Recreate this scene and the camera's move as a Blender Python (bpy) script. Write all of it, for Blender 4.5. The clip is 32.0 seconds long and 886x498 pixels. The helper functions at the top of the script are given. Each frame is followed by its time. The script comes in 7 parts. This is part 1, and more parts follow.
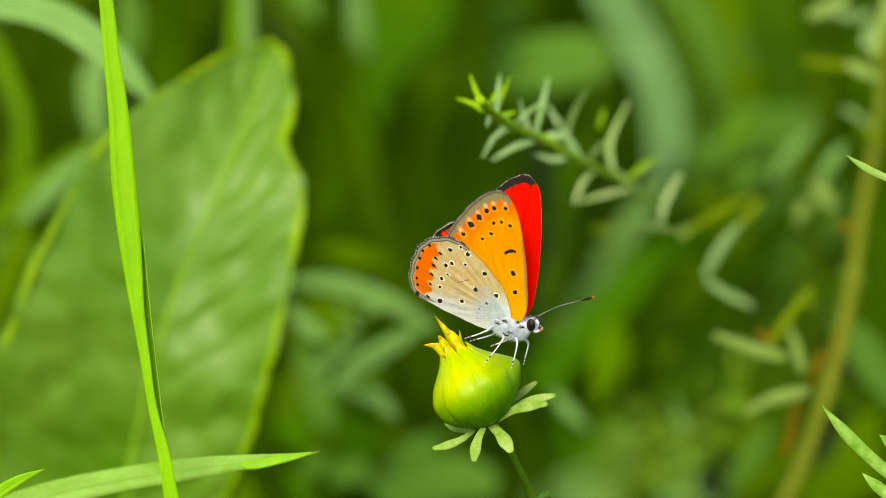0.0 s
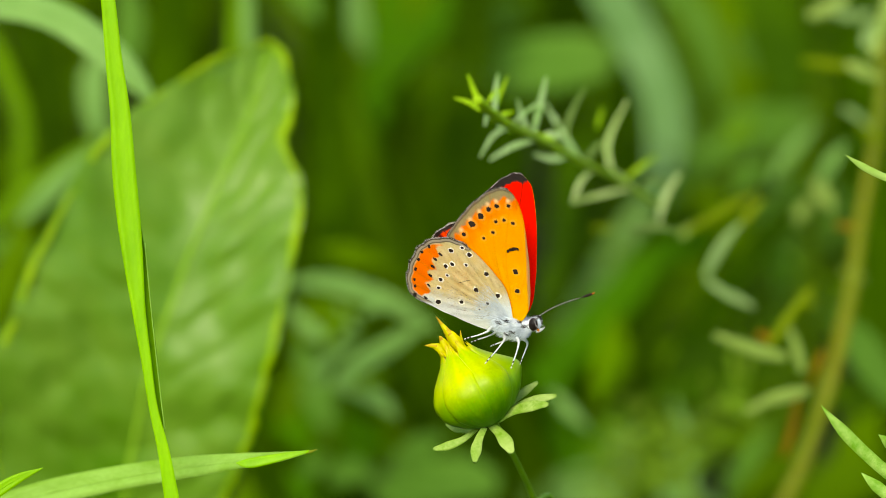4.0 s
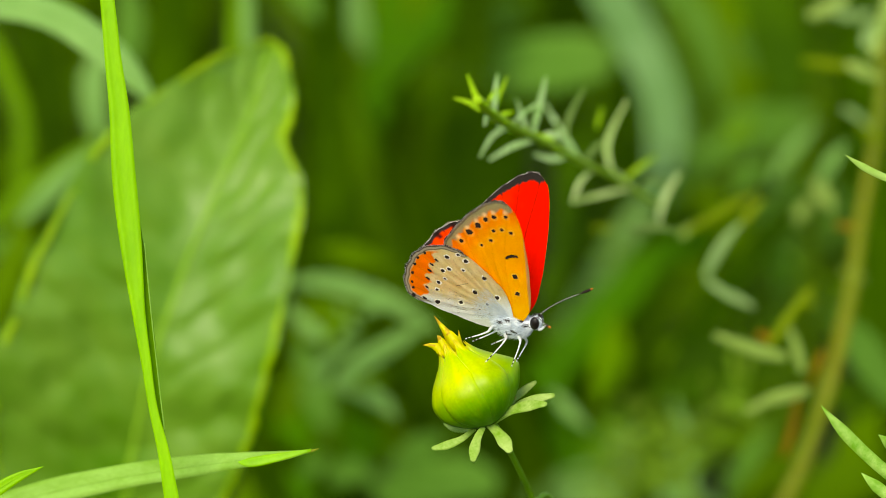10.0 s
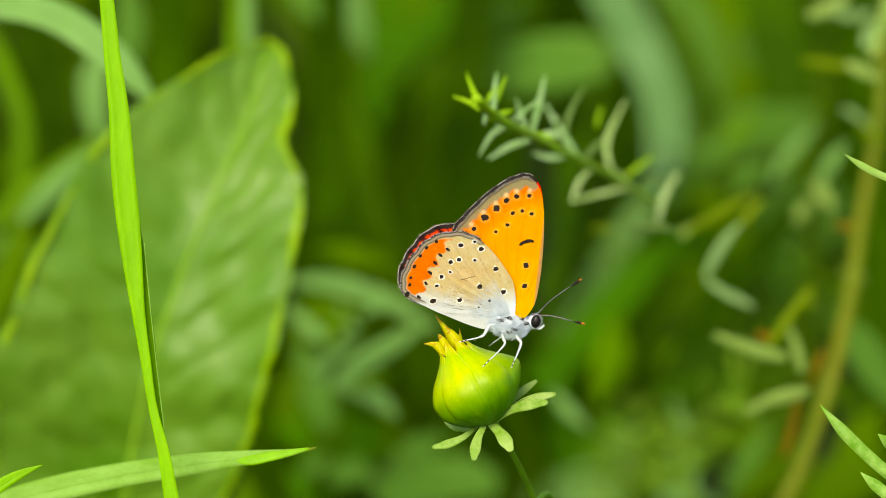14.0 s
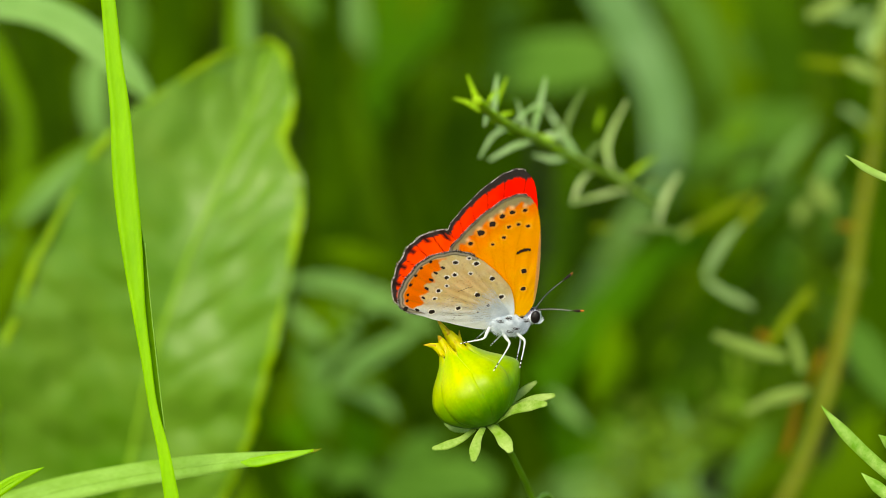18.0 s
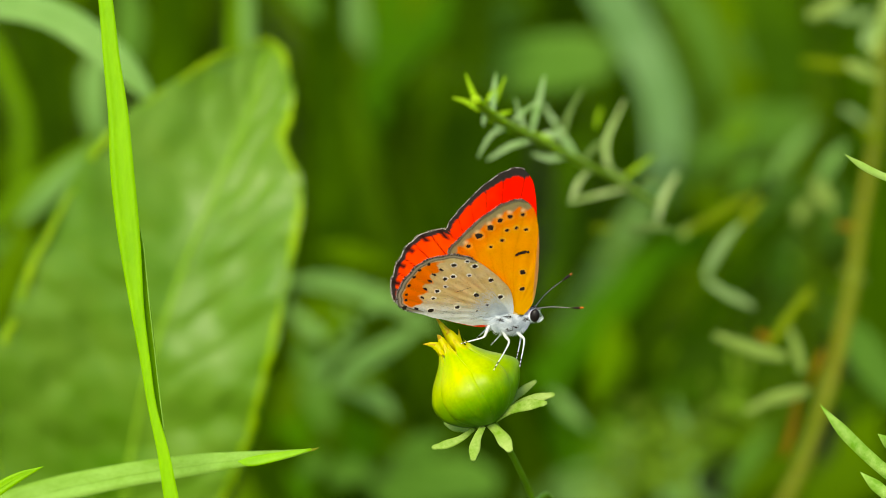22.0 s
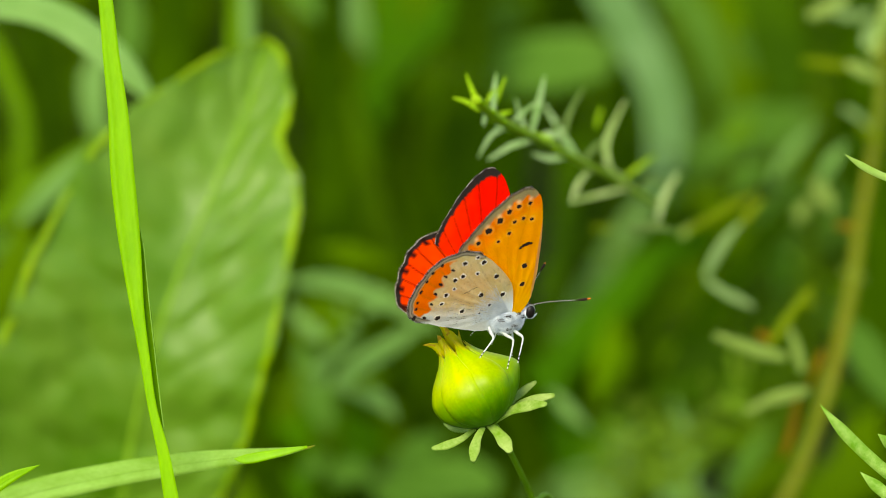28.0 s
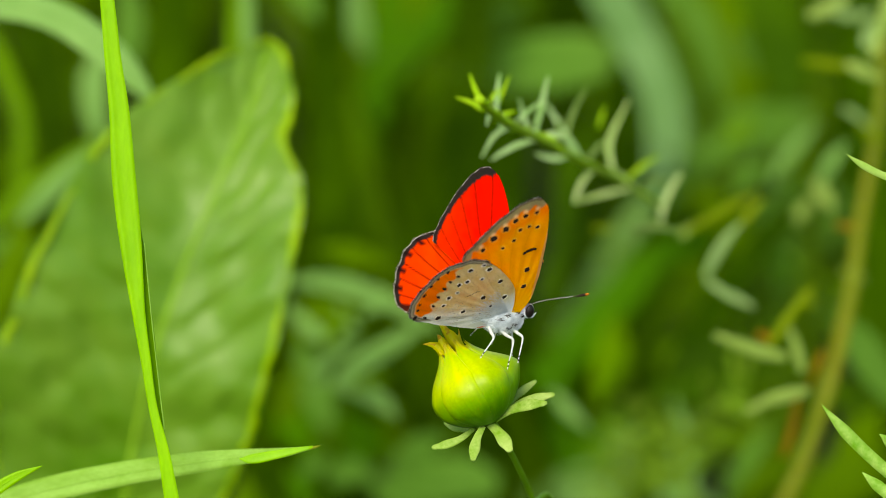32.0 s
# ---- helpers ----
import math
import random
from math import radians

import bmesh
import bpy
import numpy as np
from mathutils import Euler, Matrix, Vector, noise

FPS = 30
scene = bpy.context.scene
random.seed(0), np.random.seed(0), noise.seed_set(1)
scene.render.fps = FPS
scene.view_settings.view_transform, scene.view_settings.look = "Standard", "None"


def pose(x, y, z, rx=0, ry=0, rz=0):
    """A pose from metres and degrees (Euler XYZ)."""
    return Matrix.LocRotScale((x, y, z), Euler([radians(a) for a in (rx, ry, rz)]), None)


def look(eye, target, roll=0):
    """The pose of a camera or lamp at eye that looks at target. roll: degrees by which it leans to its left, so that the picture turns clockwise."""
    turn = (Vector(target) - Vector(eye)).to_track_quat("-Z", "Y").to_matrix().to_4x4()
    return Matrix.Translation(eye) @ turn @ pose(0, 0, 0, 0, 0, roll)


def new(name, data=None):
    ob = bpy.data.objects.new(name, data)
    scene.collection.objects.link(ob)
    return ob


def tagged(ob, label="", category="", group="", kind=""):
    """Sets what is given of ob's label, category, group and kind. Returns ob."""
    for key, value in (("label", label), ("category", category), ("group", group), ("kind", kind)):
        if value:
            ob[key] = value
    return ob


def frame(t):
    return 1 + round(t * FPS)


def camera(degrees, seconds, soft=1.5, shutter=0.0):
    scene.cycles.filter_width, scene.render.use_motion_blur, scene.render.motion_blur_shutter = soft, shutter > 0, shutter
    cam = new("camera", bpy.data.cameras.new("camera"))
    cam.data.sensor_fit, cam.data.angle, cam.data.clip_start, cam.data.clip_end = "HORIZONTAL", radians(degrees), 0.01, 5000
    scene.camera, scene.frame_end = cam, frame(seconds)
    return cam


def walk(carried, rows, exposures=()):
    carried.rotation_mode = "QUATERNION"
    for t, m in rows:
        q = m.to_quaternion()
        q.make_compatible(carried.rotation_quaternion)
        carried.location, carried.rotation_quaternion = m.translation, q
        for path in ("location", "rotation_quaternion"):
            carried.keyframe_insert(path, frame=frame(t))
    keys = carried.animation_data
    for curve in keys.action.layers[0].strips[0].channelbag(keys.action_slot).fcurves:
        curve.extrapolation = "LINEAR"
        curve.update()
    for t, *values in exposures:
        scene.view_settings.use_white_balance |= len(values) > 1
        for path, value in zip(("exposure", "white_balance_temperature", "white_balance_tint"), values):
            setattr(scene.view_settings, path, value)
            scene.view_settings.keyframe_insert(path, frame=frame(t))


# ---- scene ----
cam = camera(15, 32.0, soft=0.75)
cam.data.dof.use_dof = True
cam.data.dof.focus_distance = 0.45
cam.data.dof.aperture_fstop = 16
walk(cam, [(0, pose(0.00000, -0.42798, 0.44906, 72.000, 0, 0)), (32, pose(0.00000, -0.42798, 0.44906, 72.000, 0, 0))], exposures=[(0, 0.27, 7800, 3), (32, 0.27, 7800, 3)])

# ---- daylight: bright haze, soft high sun ----
world = bpy.data.worlds.new("sky")
scene.world = world
world.use_nodes = True
sky = world.node_tree.nodes.new("ShaderNodeTexSky")
sky.sky_type, sky.sun_disc = "NISHITA", False
sky.sun_elevation, sky.sun_rotation = radians(45), radians(197.5)
backing = world.node_tree.nodes["Background"]
backing.inputs["Strength"].default_value = 0.19
world.node_tree.links.new(sky.outputs[0], backing.inputs["Color"])
sun = new("sun", bpy.data.lights.new("sun", "SUN"))
sun.data.energy, sun.data.angle, sun.data.color = 3.3, radians(24), (1.0, 0.95, 0.86)
sun.matrix_world = look((-0.3, -0.95, 1.0), (0, 0, 0))

# ---- materials ----
def shader(name):
    m = bpy.data.materials.new(name)
    m.use_nodes = True
    nt = m.node_tree
    nt.nodes.clear()
    return m, nt, nt.nodes, nt.links


def leafy(name, dark, light, rough=0.5, glow=0.35, scale=120, stretch=(1, 1, 1), bump=0.15, edge=None, by_piece=0.25, spec=0.22):
    """Plant tissue: two-scale mottling between two greens, fine relief, some light passing through."""
    m, nt, N, L = shader(name)
    out = N.new("ShaderNodeOutputMaterial")
    tex = N.new("ShaderNodeTexCoord")
    mp = N.new("ShaderNodeMapping")
    mp.inputs["Scale"].default_value = stretch
    L.new(tex.outputs["Object"], mp.inputs["Vector"])
    coarse = N.new("ShaderNodeTexNoise")
    coarse.inputs["Scale"].default_value, coarse.inputs["Detail"].default_value = scale, 4
    fine = N.new("ShaderNodeTexNoise")
    fine.inputs["Scale"].default_value, fine.inputs["Detail"].default_value = scale * 9, 3
    for n in (coarse, fine):
        L.new(mp.outputs[0], n.inputs["Vector"])
    mix = N.new("ShaderNodeMix")
    mix.data_type = "RGBA"
    mix.inputs[6].default_value, mix.inputs[7].default_value = (*dark, 1), (*light, 1)
    add = N.new("ShaderNodeMath")
    add.operation = "MULTIPLY_ADD"
    add.inputs[1].default_value = 0.35
    L.new(fine.outputs[0], add.inputs[0])
    L.new(coarse.outputs[0], add.inputs[2])
    ramp = N.new("ShaderNodeMapRange")
    ramp.inputs[1].default_value, ramp.inputs[2].default_value = 0.45, 0.9
    L.new(add.outputs[0], ramp.inputs[0])
    L.new(ramp.outputs[0], mix.inputs[0])
    colour = mix.outputs[2]
    info = N.new("ShaderNodeObjectInfo")
    geo = N.new("ShaderNodeNewGeometry")
    rnd = N.new("ShaderNodeMath")
    rnd.operation = "ADD"
    L.new(info.outputs["Random"], rnd.inputs[0])
    L.new(geo.outputs["Random Per Island"], rnd.inputs[1])
    val = N.new("ShaderNodeMapRange")
    val.inputs[2].default_value = 2
    val.inputs[3].default_value, val.inputs[4].default_value = 1 - by_piece, 1 + by_piece
    L.new(rnd.outputs[0], val.inputs[0])
    hsv = N.new("ShaderNodeHueSaturation")
    L.new(val.outputs[0], hsv.inputs["Value"])
    L.new(colour, hsv.inputs["Color"])
    colour = hsv.outputs[0]
    bsdf = N.new("ShaderNodeBsdfPrincipled")
    bsdf.inputs["Roughness"].default_value = rough
    bsdf.inputs["Specular IOR Level"].default_value = spec
    L.new(colour, bsdf.inputs["Base Color"])
    bp = N.new("ShaderNodeBump")
    bp.inputs["Strength"].default_value, bp.inputs["Distance"].default_value = bump, 0.0006
    L.new(add.outputs[0], bp.inputs["Height"])
    L.new(bp.outputs[0], bsdf.inputs["Normal"])
    tl = N.new("ShaderNodeBsdfTranslucent")
    L.new(colour, tl.inputs["Color"])
    ms = N.new("ShaderNodeMixShader")
    ms.inputs[0].default_value = glow
    L.new(bsdf.outputs[0], ms.inputs[1])
    L.new(tl.outputs[0], ms.inputs[2])
    L.new(ms.outputs[0], out.inputs["Surface"])
    return m


def pigment(name, rough=0.8, glow=0.34, bump=0.25, scale=9000, spec=0.03, thinness=0.45, grain=0.13, warm=(1.0, 0.75, 0.30), dense=0.0, sheer=2.2):
    """Scaled wing surface whose pigments lie in the mesh's colour layer."""
    m, nt, N, L = shader(name)
    out = N.new("ShaderNodeOutputMaterial")
    att = N.new("ShaderNodeVertexColor")
    att.layer_name = "pigment"
    tex = N.new("ShaderNodeTexCoord")
    fine = N.new("ShaderNodeTexNoise")
    fine.inputs["Scale"].default_value, fine.inputs["Detail"].default_value = scale, 2
    L.new(tex.outputs["Object"], fine.inputs["Vector"])
    val = N.new("ShaderNodeMapRange")
    val.inputs[1].default_value, val.inputs[2].default_value = 0.3, 0.7
    val.inputs[3].default_value, val.inputs[4].default_value = 1 - grain, 1 + grain
    L.new(fine.outputs[0], val.inputs[0])
    hsv = N.new("ShaderNodeHueSaturation")
    L.new(val.outputs[0], hsv.inputs["Value"])
    L.new(att.outputs["Color"], hsv.inputs["Color"])
    bsdf = N.new("ShaderNodeBsdfPrincipled")
    bsdf.inputs["Roughness"].default_value = rough
    bsdf.inputs["Specular IOR Level"].default_value = spec
    L.new(hsv.outputs[0], bsdf.inputs["Base Color"])
    bp = N.new("ShaderNodeBump")
    bp.inputs["Strength"].default_value, bp.inputs["Distance"].default_value = bump, 0.00005
    L.new(fine.outputs[0], bp.inputs["Height"])
    L.new(bp.outputs[0], bsdf.inputs["Normal"])
    tl = N.new("ShaderNodeBsdfTranslucent")
    thin = N.new("ShaderNodeMix")
    thin.data_type = "RGBA"
    sep = N.new("ShaderNodeSeparateColor")
    L.new(att.outputs["Color"], sep.inputs[0])
    pale = N.new("ShaderNodeMath")
    pale.operation = "MULTIPLY_ADD"
    pale.inputs[1].default_value, pale.inputs[2].default_value = -thinness, thinness
    L.new(sep.outputs[2], pale.inputs[0])
    scales = N.new("ShaderNodeMath")
    scales.operation = "MULTIPLY"
    L.new(pale.outputs[0], scales.inputs[0])
    L.new(sep.outputs[0], scales.inputs[1])
    bright = N.new("ShaderNodeMath")
    bright.operation, bright.use_clamp = "MULTIPLY", True
    bright.inputs[1].default_value = sheer
    L.new(sep.outputs[1], bright.inputs[0])
    tinted = N.new("ShaderNodeMath")
    tinted.operation = "MULTIPLY"
    L.new(scales.outputs[0], tinted.inputs[0])
    L.new(bright.outputs[0], tinted.inputs[1])
    L.new(tinted.outputs[0], thin.inputs[0])
    thin.inputs[7].default_value = (*warm, 1)
    L.new(hsv.outputs[0], thin.inputs[6])
    L.new(thin.outputs[2], tl.inputs["Color"])
    ms = N.new("ShaderNodeMixShader")
    through_light = N.new("ShaderNodeMath")
    through_light.operation = "MULTIPLY_ADD"
    through_light.inputs[1].default_value, through_light.inputs[2].default_value = -dense * glow, glow
    L.new(sep.outputs[2], through_light.inputs[0])
    L.new(through_light.outputs[0], ms.inputs[0])
    L.new(bsdf.outputs[0], ms.inputs[1])
    L.new(tl.outputs[0], ms.inputs[2])
    L.new(ms.outputs[0], out.inputs["Surface"])
    return m


GRASS_NEAR = leafy("fresh_grass", (0.23, 0.54, 0.003), (0.31, 0.65, 0.005), 0.45, 0.42, 60, (6, 6, 0.4), 0.1, by_piece=0.05)
GRASS_PALE = leafy("pale_grass", (0.21, 0.43, 0.035), (0.34, 0.60, 0.11), 0.5, 0.35, 90, (1, 4, 4), 0.15, by_piece=0.1)
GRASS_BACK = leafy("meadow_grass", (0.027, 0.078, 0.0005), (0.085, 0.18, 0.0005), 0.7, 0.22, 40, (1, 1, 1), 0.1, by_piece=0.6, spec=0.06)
# near-black green: the shade of gaps between plants, put into the colour
GRASS_SHADED = leafy("shaded_gap_grass", (0.012, 0.042, 0.0), (0.045, 0.11, 0.001), 0.7, 0.22, 40, by_piece=0.5, spec=0.05)
GRASS_MID = leafy("mid_green_grass", (0.10, 0.27, 0.002), (0.165, 0.37, 0.004), 0.6, 0.35, 50, by_piece=0.15, spec=0.1)
GRASS_GLAUCOUS = leafy("glaucous_grass", (0.18, 0.38, 0.075), (0.28, 0.50, 0.14), 0.5, 0.3, 60, (1, 1, 1), 0.1, by_piece=0.08, spec=0.2)
# blue-grey tint carries the sky's sheen within the base colour
GRASS_SHEEN = leafy("sheen_tinted_grass", (0.10, 0.23, 0.055), (0.165, 0.315, 0.105), 0.5, 0.3, 60, (1, 1, 1), 0.1, by_piece=0.08, spec=0.2)
# the paler green mottles paint patches of sky sheen onto the leaf
DOCK = leafy("dock_leaf", (0.085, 0.25, 0.0), (0.19, 0.36, 0.035), 0.45, 0.32, 34, (1, 1, 0.8), 0.15, by_piece=0.03, spec=0.45)
DOCK_RIB = leafy("leaf_rib", (0.17, 0.36, 0.015), (0.22, 0.42, 0.03), 0.5, 0.2, 200)
DOCK_RIM = leafy("leaf_rim", (0.24, 0.44, 0.003), (0.32, 0.52, 0.006), 0.5, 0.3, 200)
NEEDLE = leafy("sprig_needle", (0.22, 0.43, 0.11), (0.45, 0.65, 0.32), 0.5, 0.3, 300, by_piece=0.2)
NEEDLE_YOUNG = leafy("young_needle", (0.30, 0.58, 0.004), (0.42, 0.70, 0.015), 0.5, 0.35, 300, by_piece=0.15)
NEEDLE_MID = leafy("blurred_needle", (0.10, 0.23, 0.004), (0.21, 0.36, 0.03), 0.6, 0.3, 200, by_piece=0.4, spec=0.1)
NEEDLE_BACK = leafy("far_needle", (0.10, 0.215, 0.03), (0.24, 0.375, 0.10), 0.6, 0.3, 200, by_piece=0.4, spec=0.12)
SPRIG_STEM = leafy("sprig_stem", (0.32, 0.58, 0.008), (0.44, 0.68, 0.03), 0.5, 0.2, 200)
STALK = leafy("reddish_stalk", (0.135, 0.215, 0.003), (0.17, 0.175, 0.003), 0.5, 0.1, 45, (1, 1, 1), by_piece=0.1)

BUD_TIP = leafy("bud_tip", (0.48, 0.46, 0.002), (0.64, 0.60, 0.004), 0.5, 0.15, 700, by_piece=0.05)
BUD_DRY = leafy("bud_dry_edge", (0.34, 0.17, 0.004), (0.58, 0.44, 0.01), 0.6, 0.1, 1500, by_piece=0.1)
BRACT = leafy("bract_green", (0.15, 0.31, 0.012), (0.40, 0.54, 0.15), 0.5, 0.2, 330, by_piece=0.15)
HERB = leafy("herb_leaf", (0.15, 0.40, 0.008), (0.42, 0.66, 0.14), 0.45, 0.35, 620, by_piece=0.1)
HERB_PALE = leafy("pale_herb_leaf", (0.26, 0.48, 0.05), (0.42, 0.62, 0.16), 0.45, 0.3, 160, by_piece=0.1)
NEEDLE_PALE = leafy("pale_needle", (0.38, 0.60, 0.14), (0.64, 0.80, 0.36), 0.5, 0.3, 260, by_piece=0.12)
# grey of these three is sky reflection put into the base colour; last one dimmer
SKY_SAGE = leafy("sky_greyed_leaf", (0.14, 0.31, 0.055), (0.21, 0.41, 0.10), 0.55, 0.3, 60, by_piece=0.15, spec=0.15)
SKY_SAGE_NEAR = leafy("sky_greyed_shoot", (0.19, 0.34, 0.09), (0.30, 0.46, 0.17), 0.55, 0.3, 120, by_piece=0.15, spec=0.15)
SKY_SAGE_DIM = leafy("dim_sky_greyed_leaf", (0.07, 0.19, 0.012), (0.115, 0.265, 0.032), 0.6, 0.3, 40, by_piece=0.15, spec=0.1)
OLIVE = leafy("olive_grass", (0.062, 0.14, 0.0005), (0.105, 0.21, 0.0005), 0.65, 0.3, 30, by_piece=0.2, spec=0.06)
VIVID = leafy("vivid_grass", (0.038, 0.14, 0.0005), (0.065, 0.20, 0.0005), 0.6, 0.3, 30, by_piece=0.15, spec=0.06)
LIME = leafy("lime_grass", (0.095, 0.225, 0.001), (0.14, 0.30, 0.002), 0.55, 0.35, 40, by_piece=0.12, spec=0.1)
STRAW = leafy("straw_green", (0.13, 0.215, 0.001), (0.20, 0.28, 0.004), 0.55, 0.25, 90, by_piece=0.15, spec=0.1)
PALE = leafy("pale_shoot", (0.20, 0.33, 0.05), (0.32, 0.46, 0.11), 0.55, 0.3, 120, by_piece=0.15, spec=0.12)
RUST = leafy("rusty_twig", (0.16, 0.12, 0.001), (0.24, 0.10, 0.003), 0.6, 0.1, 90, by_piece=0.15, spec=0.1)
STEM = leafy("stem_green", (0.09, 0.22, 0.004), (0.13, 0.29, 0.008), 0.5, 0.1, 200)
SOIL = leafy("damp_soil", (0.010, 0.014, 0.004), (0.03, 0.045, 0.01), 0.9, 0.0, 25, bump=0.8, by_piece=0)
WING = pigment("wing_scales", glow=0.38, thinness=0.75, warm=(1.0, 0.72, 0.05), sheer=7)
WING_HIND = pigment("hindwing_scales", glow=0.36, thinness=1.7, warm=(1.0, 0.72, 0.03), dense=0.6, sheer=14)
BUD = pigment("bud_skin", 0.42, 0.1, 0.05, 2600, 0.22, 0.0, 0.05)
HAIR = leafy("silver_hair", (0.62, 0.70, 0.76), (0.92, 0.96, 0.98), 0.7, 0.4, 900, by_piece=0.2, spec=0.1)
FUR = leafy("white_fur", (0.40, 0.47, 0.53), (0.88, 0.93, 0.97), 0.8, 0.15, 700, by_piece=0.3, spec=0.1)
CHITIN = leafy("dark_spot", (0.012, 0.008, 0.006), (0.03, 0.018, 0.012), 0.7, 0.0, 4000, spec=0.15)
RING = leafy("pale_ring", (0.74, 0.70, 0.54), (0.84, 0.80, 0.66), 0.8, 0.1, 4000, spec=0.1)
LEG_WHITE = leafy("leg_white", (0.56, 0.59, 0.60), (0.76, 0.79, 0.80), 0.6, 0.1, 2000)
FEELER_RING = leafy("antenna_ring", (0.34, 0.34, 0.32), (0.5, 0.5, 0.48), 0.6, 0.1, 2000)
CLUB_TIP = leafy("club_tip", (0.5, 0.14, 0.01), (0.6, 0.2, 0.02), 0.6, 0.05, 3000)
EYE = leafy("eye_black", (0.006, 0.004, 0.004), (0.012, 0.008, 0.007), 0.35, 0.0, 3000, bump=0.02, spec=0.3)
STRAND = leafy("brown_strand", (0.16, 0.12, 0.07), (0.26, 0.20, 0.12), 0.8, 0.1, 3000, by_piece=0.3)
FRINGE_DARK = leafy("fringe_dark", (0.03, 0.025, 0.02), (0.07, 0.06, 0.05), 0.8, 0.1, 3000, by_piece=0.4)
FRINGE_PALE = leafy("fringe_pale", (0.30, 0.28, 0.24), (0.54, 0.51, 0.46), 0.8, 0.1, 3000, by_piece=0.3)


# ---- building helpers ----
def part(name, bm, material, parent=None, label=""):
    me = bpy.data.meshes.new(name)
    bm.to_mesh(me)
    bm.free()
    for m in material if isinstance(material, (list, tuple)) else [material]:
        me.materials.append(m)
    for p in me.polygons:
        p.use_smooth = True
    ob = new(name, me)
    if parent is not None:
        ob.parent = parent
    return tagged(ob, label)


def glide(points, n):
    """A smooth line through the points (Catmull-Rom), n steps for each span."""
    pts = [Vector(p) for p in points]
    pts = [2 * pts[0] - pts[1], *pts, 2 * pts[-1] - pts[-2]]
    out = []
    for i in range(1, len(pts) - 2):
        a, b, c, d = pts[i - 1:i + 3]
        for k in range(n):
            t = k / n
            out.append(0.5 * (2 * b + (c - a) * t + (2 * a - 5 * b + 4 * c - d) * t * t + (3 * b - a - 3 * c + d) * t ** 3))
    out.append(pts[-2])
    return out


def level(values, n):
    return [v.x for v in glide([(v, 0, 0) for v in values], n)]


def ribbon(bm, line, widths, facing, fold=0.25, thick=0.0002, twist=None, slot=0, across=5):
    """A leaf blade along a line: creased along its middle, closed, with thickness."""
    rings = []
    n = len(line)
    for i, p in enumerate(line):
        tan = (line[min(i + 1, n - 1)] - line[max(i - 1, 0)]).normalized()
        f = Vector(facing[i] if isinstance(facing, list) else facing)
        side = tan.cross(f).normalized()
        if twist:
            side = Matrix.Rotation(twist[i], 3, tan) @ side
        up = side.cross(tan).normalized()
        w = max(widths[i], 1e-5) / 2
        ring = []
        for sgn in (1, -1):
            for k in range(across):
                u = (k / (across - 1) * 2 - 1) * sgn
                lift = -fold * w * (1 - abs(u)) + (thick / 2 * sgn) * (1.0 - 0.6 * abs(u))
                ring.append(bm.verts.new(p + side * (u * w) + up * lift))
        rings.append(ring)
    m = len(rings[0])
    for a, b in zip(rings, rings[1:]):
        for k in range(m):
            f = bm.faces.new((a[k], a[(k + 1) % m], b[(k + 1) % m], b[k]))
            f.material_index = slot
    bm.faces.new(rings[0][::-1]).material_index = slot
    bm.faces.new(rings[-1]).material_index = slot


def tube(bm, line, radii, sides=8, slot=0, slots=None):
    rings = []
    n = len(line)
    ref = Vector((0.31, 0.87, 0.22))
    for i, p in enumerate(line):
        tan = (line[min(i + 1, n - 1)] - line[max(i - 1, 0)]).normalized()
        u = tan.cross(ref).normalized()
        v = tan.cross(u)
        r = radii[i] if isinstance(radii, (list, tuple)) else radii
        rings.append([bm.verts.new(p + (u * math.cos(a) + v * math.sin(a)) * r) for a in (2 * math.pi * k / sides for k in range(sides))])
    for i, (a, b) in enumerate(zip(rings, rings[1:])):
        for k in range(sides):
            f = bm.faces.new((a[k], a[(k + 1) % sides], b[(k + 1) % sides], b[k]))
            f.material_index = slots[i] if slots else slot
    bm.faces.new(rings[0][::-1]).material_index = slots[0] if slots else slot
    bm.faces.new(rings[-1]).material_index = slots[-1] if slots else slot


def ball(bm, centre, radii, seg=20, rings=12, slot=0, rough=0.0):
    got = bmesh.ops.create_uvsphere(bm, u_segments=seg, v_segments=rings, radius=1)["verts"]
    for v in got:
        k = 1 + rough * noise.noise(v.co * 3)
        v.co = Vector((v.co.x * radii[0] * k, v.co.y * radii[1] * k, v.co.z * radii[2] * k)) + Vector(centre)
    for v in got:
        for f in v.link_faces:
            f.material_index = slot


TO_EYE = Vector((0, -0.95, 0.31))


# ---- ground ----
def ground():
    bm = bmesh.new()
    n = 60
    grid = []
    for i in range(n + 1):
        row = []
        for j in range(n + 1):
            u, v = i / n * 2 - 1, j / n * 2 - 1
            x, y = 80 * u * abs(u) ** 2.2, 80 * v * abs(v) ** 2.2 + 0.6
            near = 1 / (1 + (x * x + y * y) * 0.05)
            z = 0.02 * noise.noise(Vector((x * 4, y * 4, 0))) * near + 0.25 * noise.noise(Vector((x * 0.1, y * 0.1, 3))) * (1 - near)
            row.append(bm.verts.new((x, y, z - 0.012)))
        grid.append(row)
    for i in range(n):
        for j in range(n):
            bm.faces.new((grid[i][j], grid[i + 1][j], grid[i + 1][j + 1], grid[i][j + 1]))
    tagged(part("ground", bm, SOIL), "dark damp meadow soil under dense grass", "ground", kind="structure")


ground()


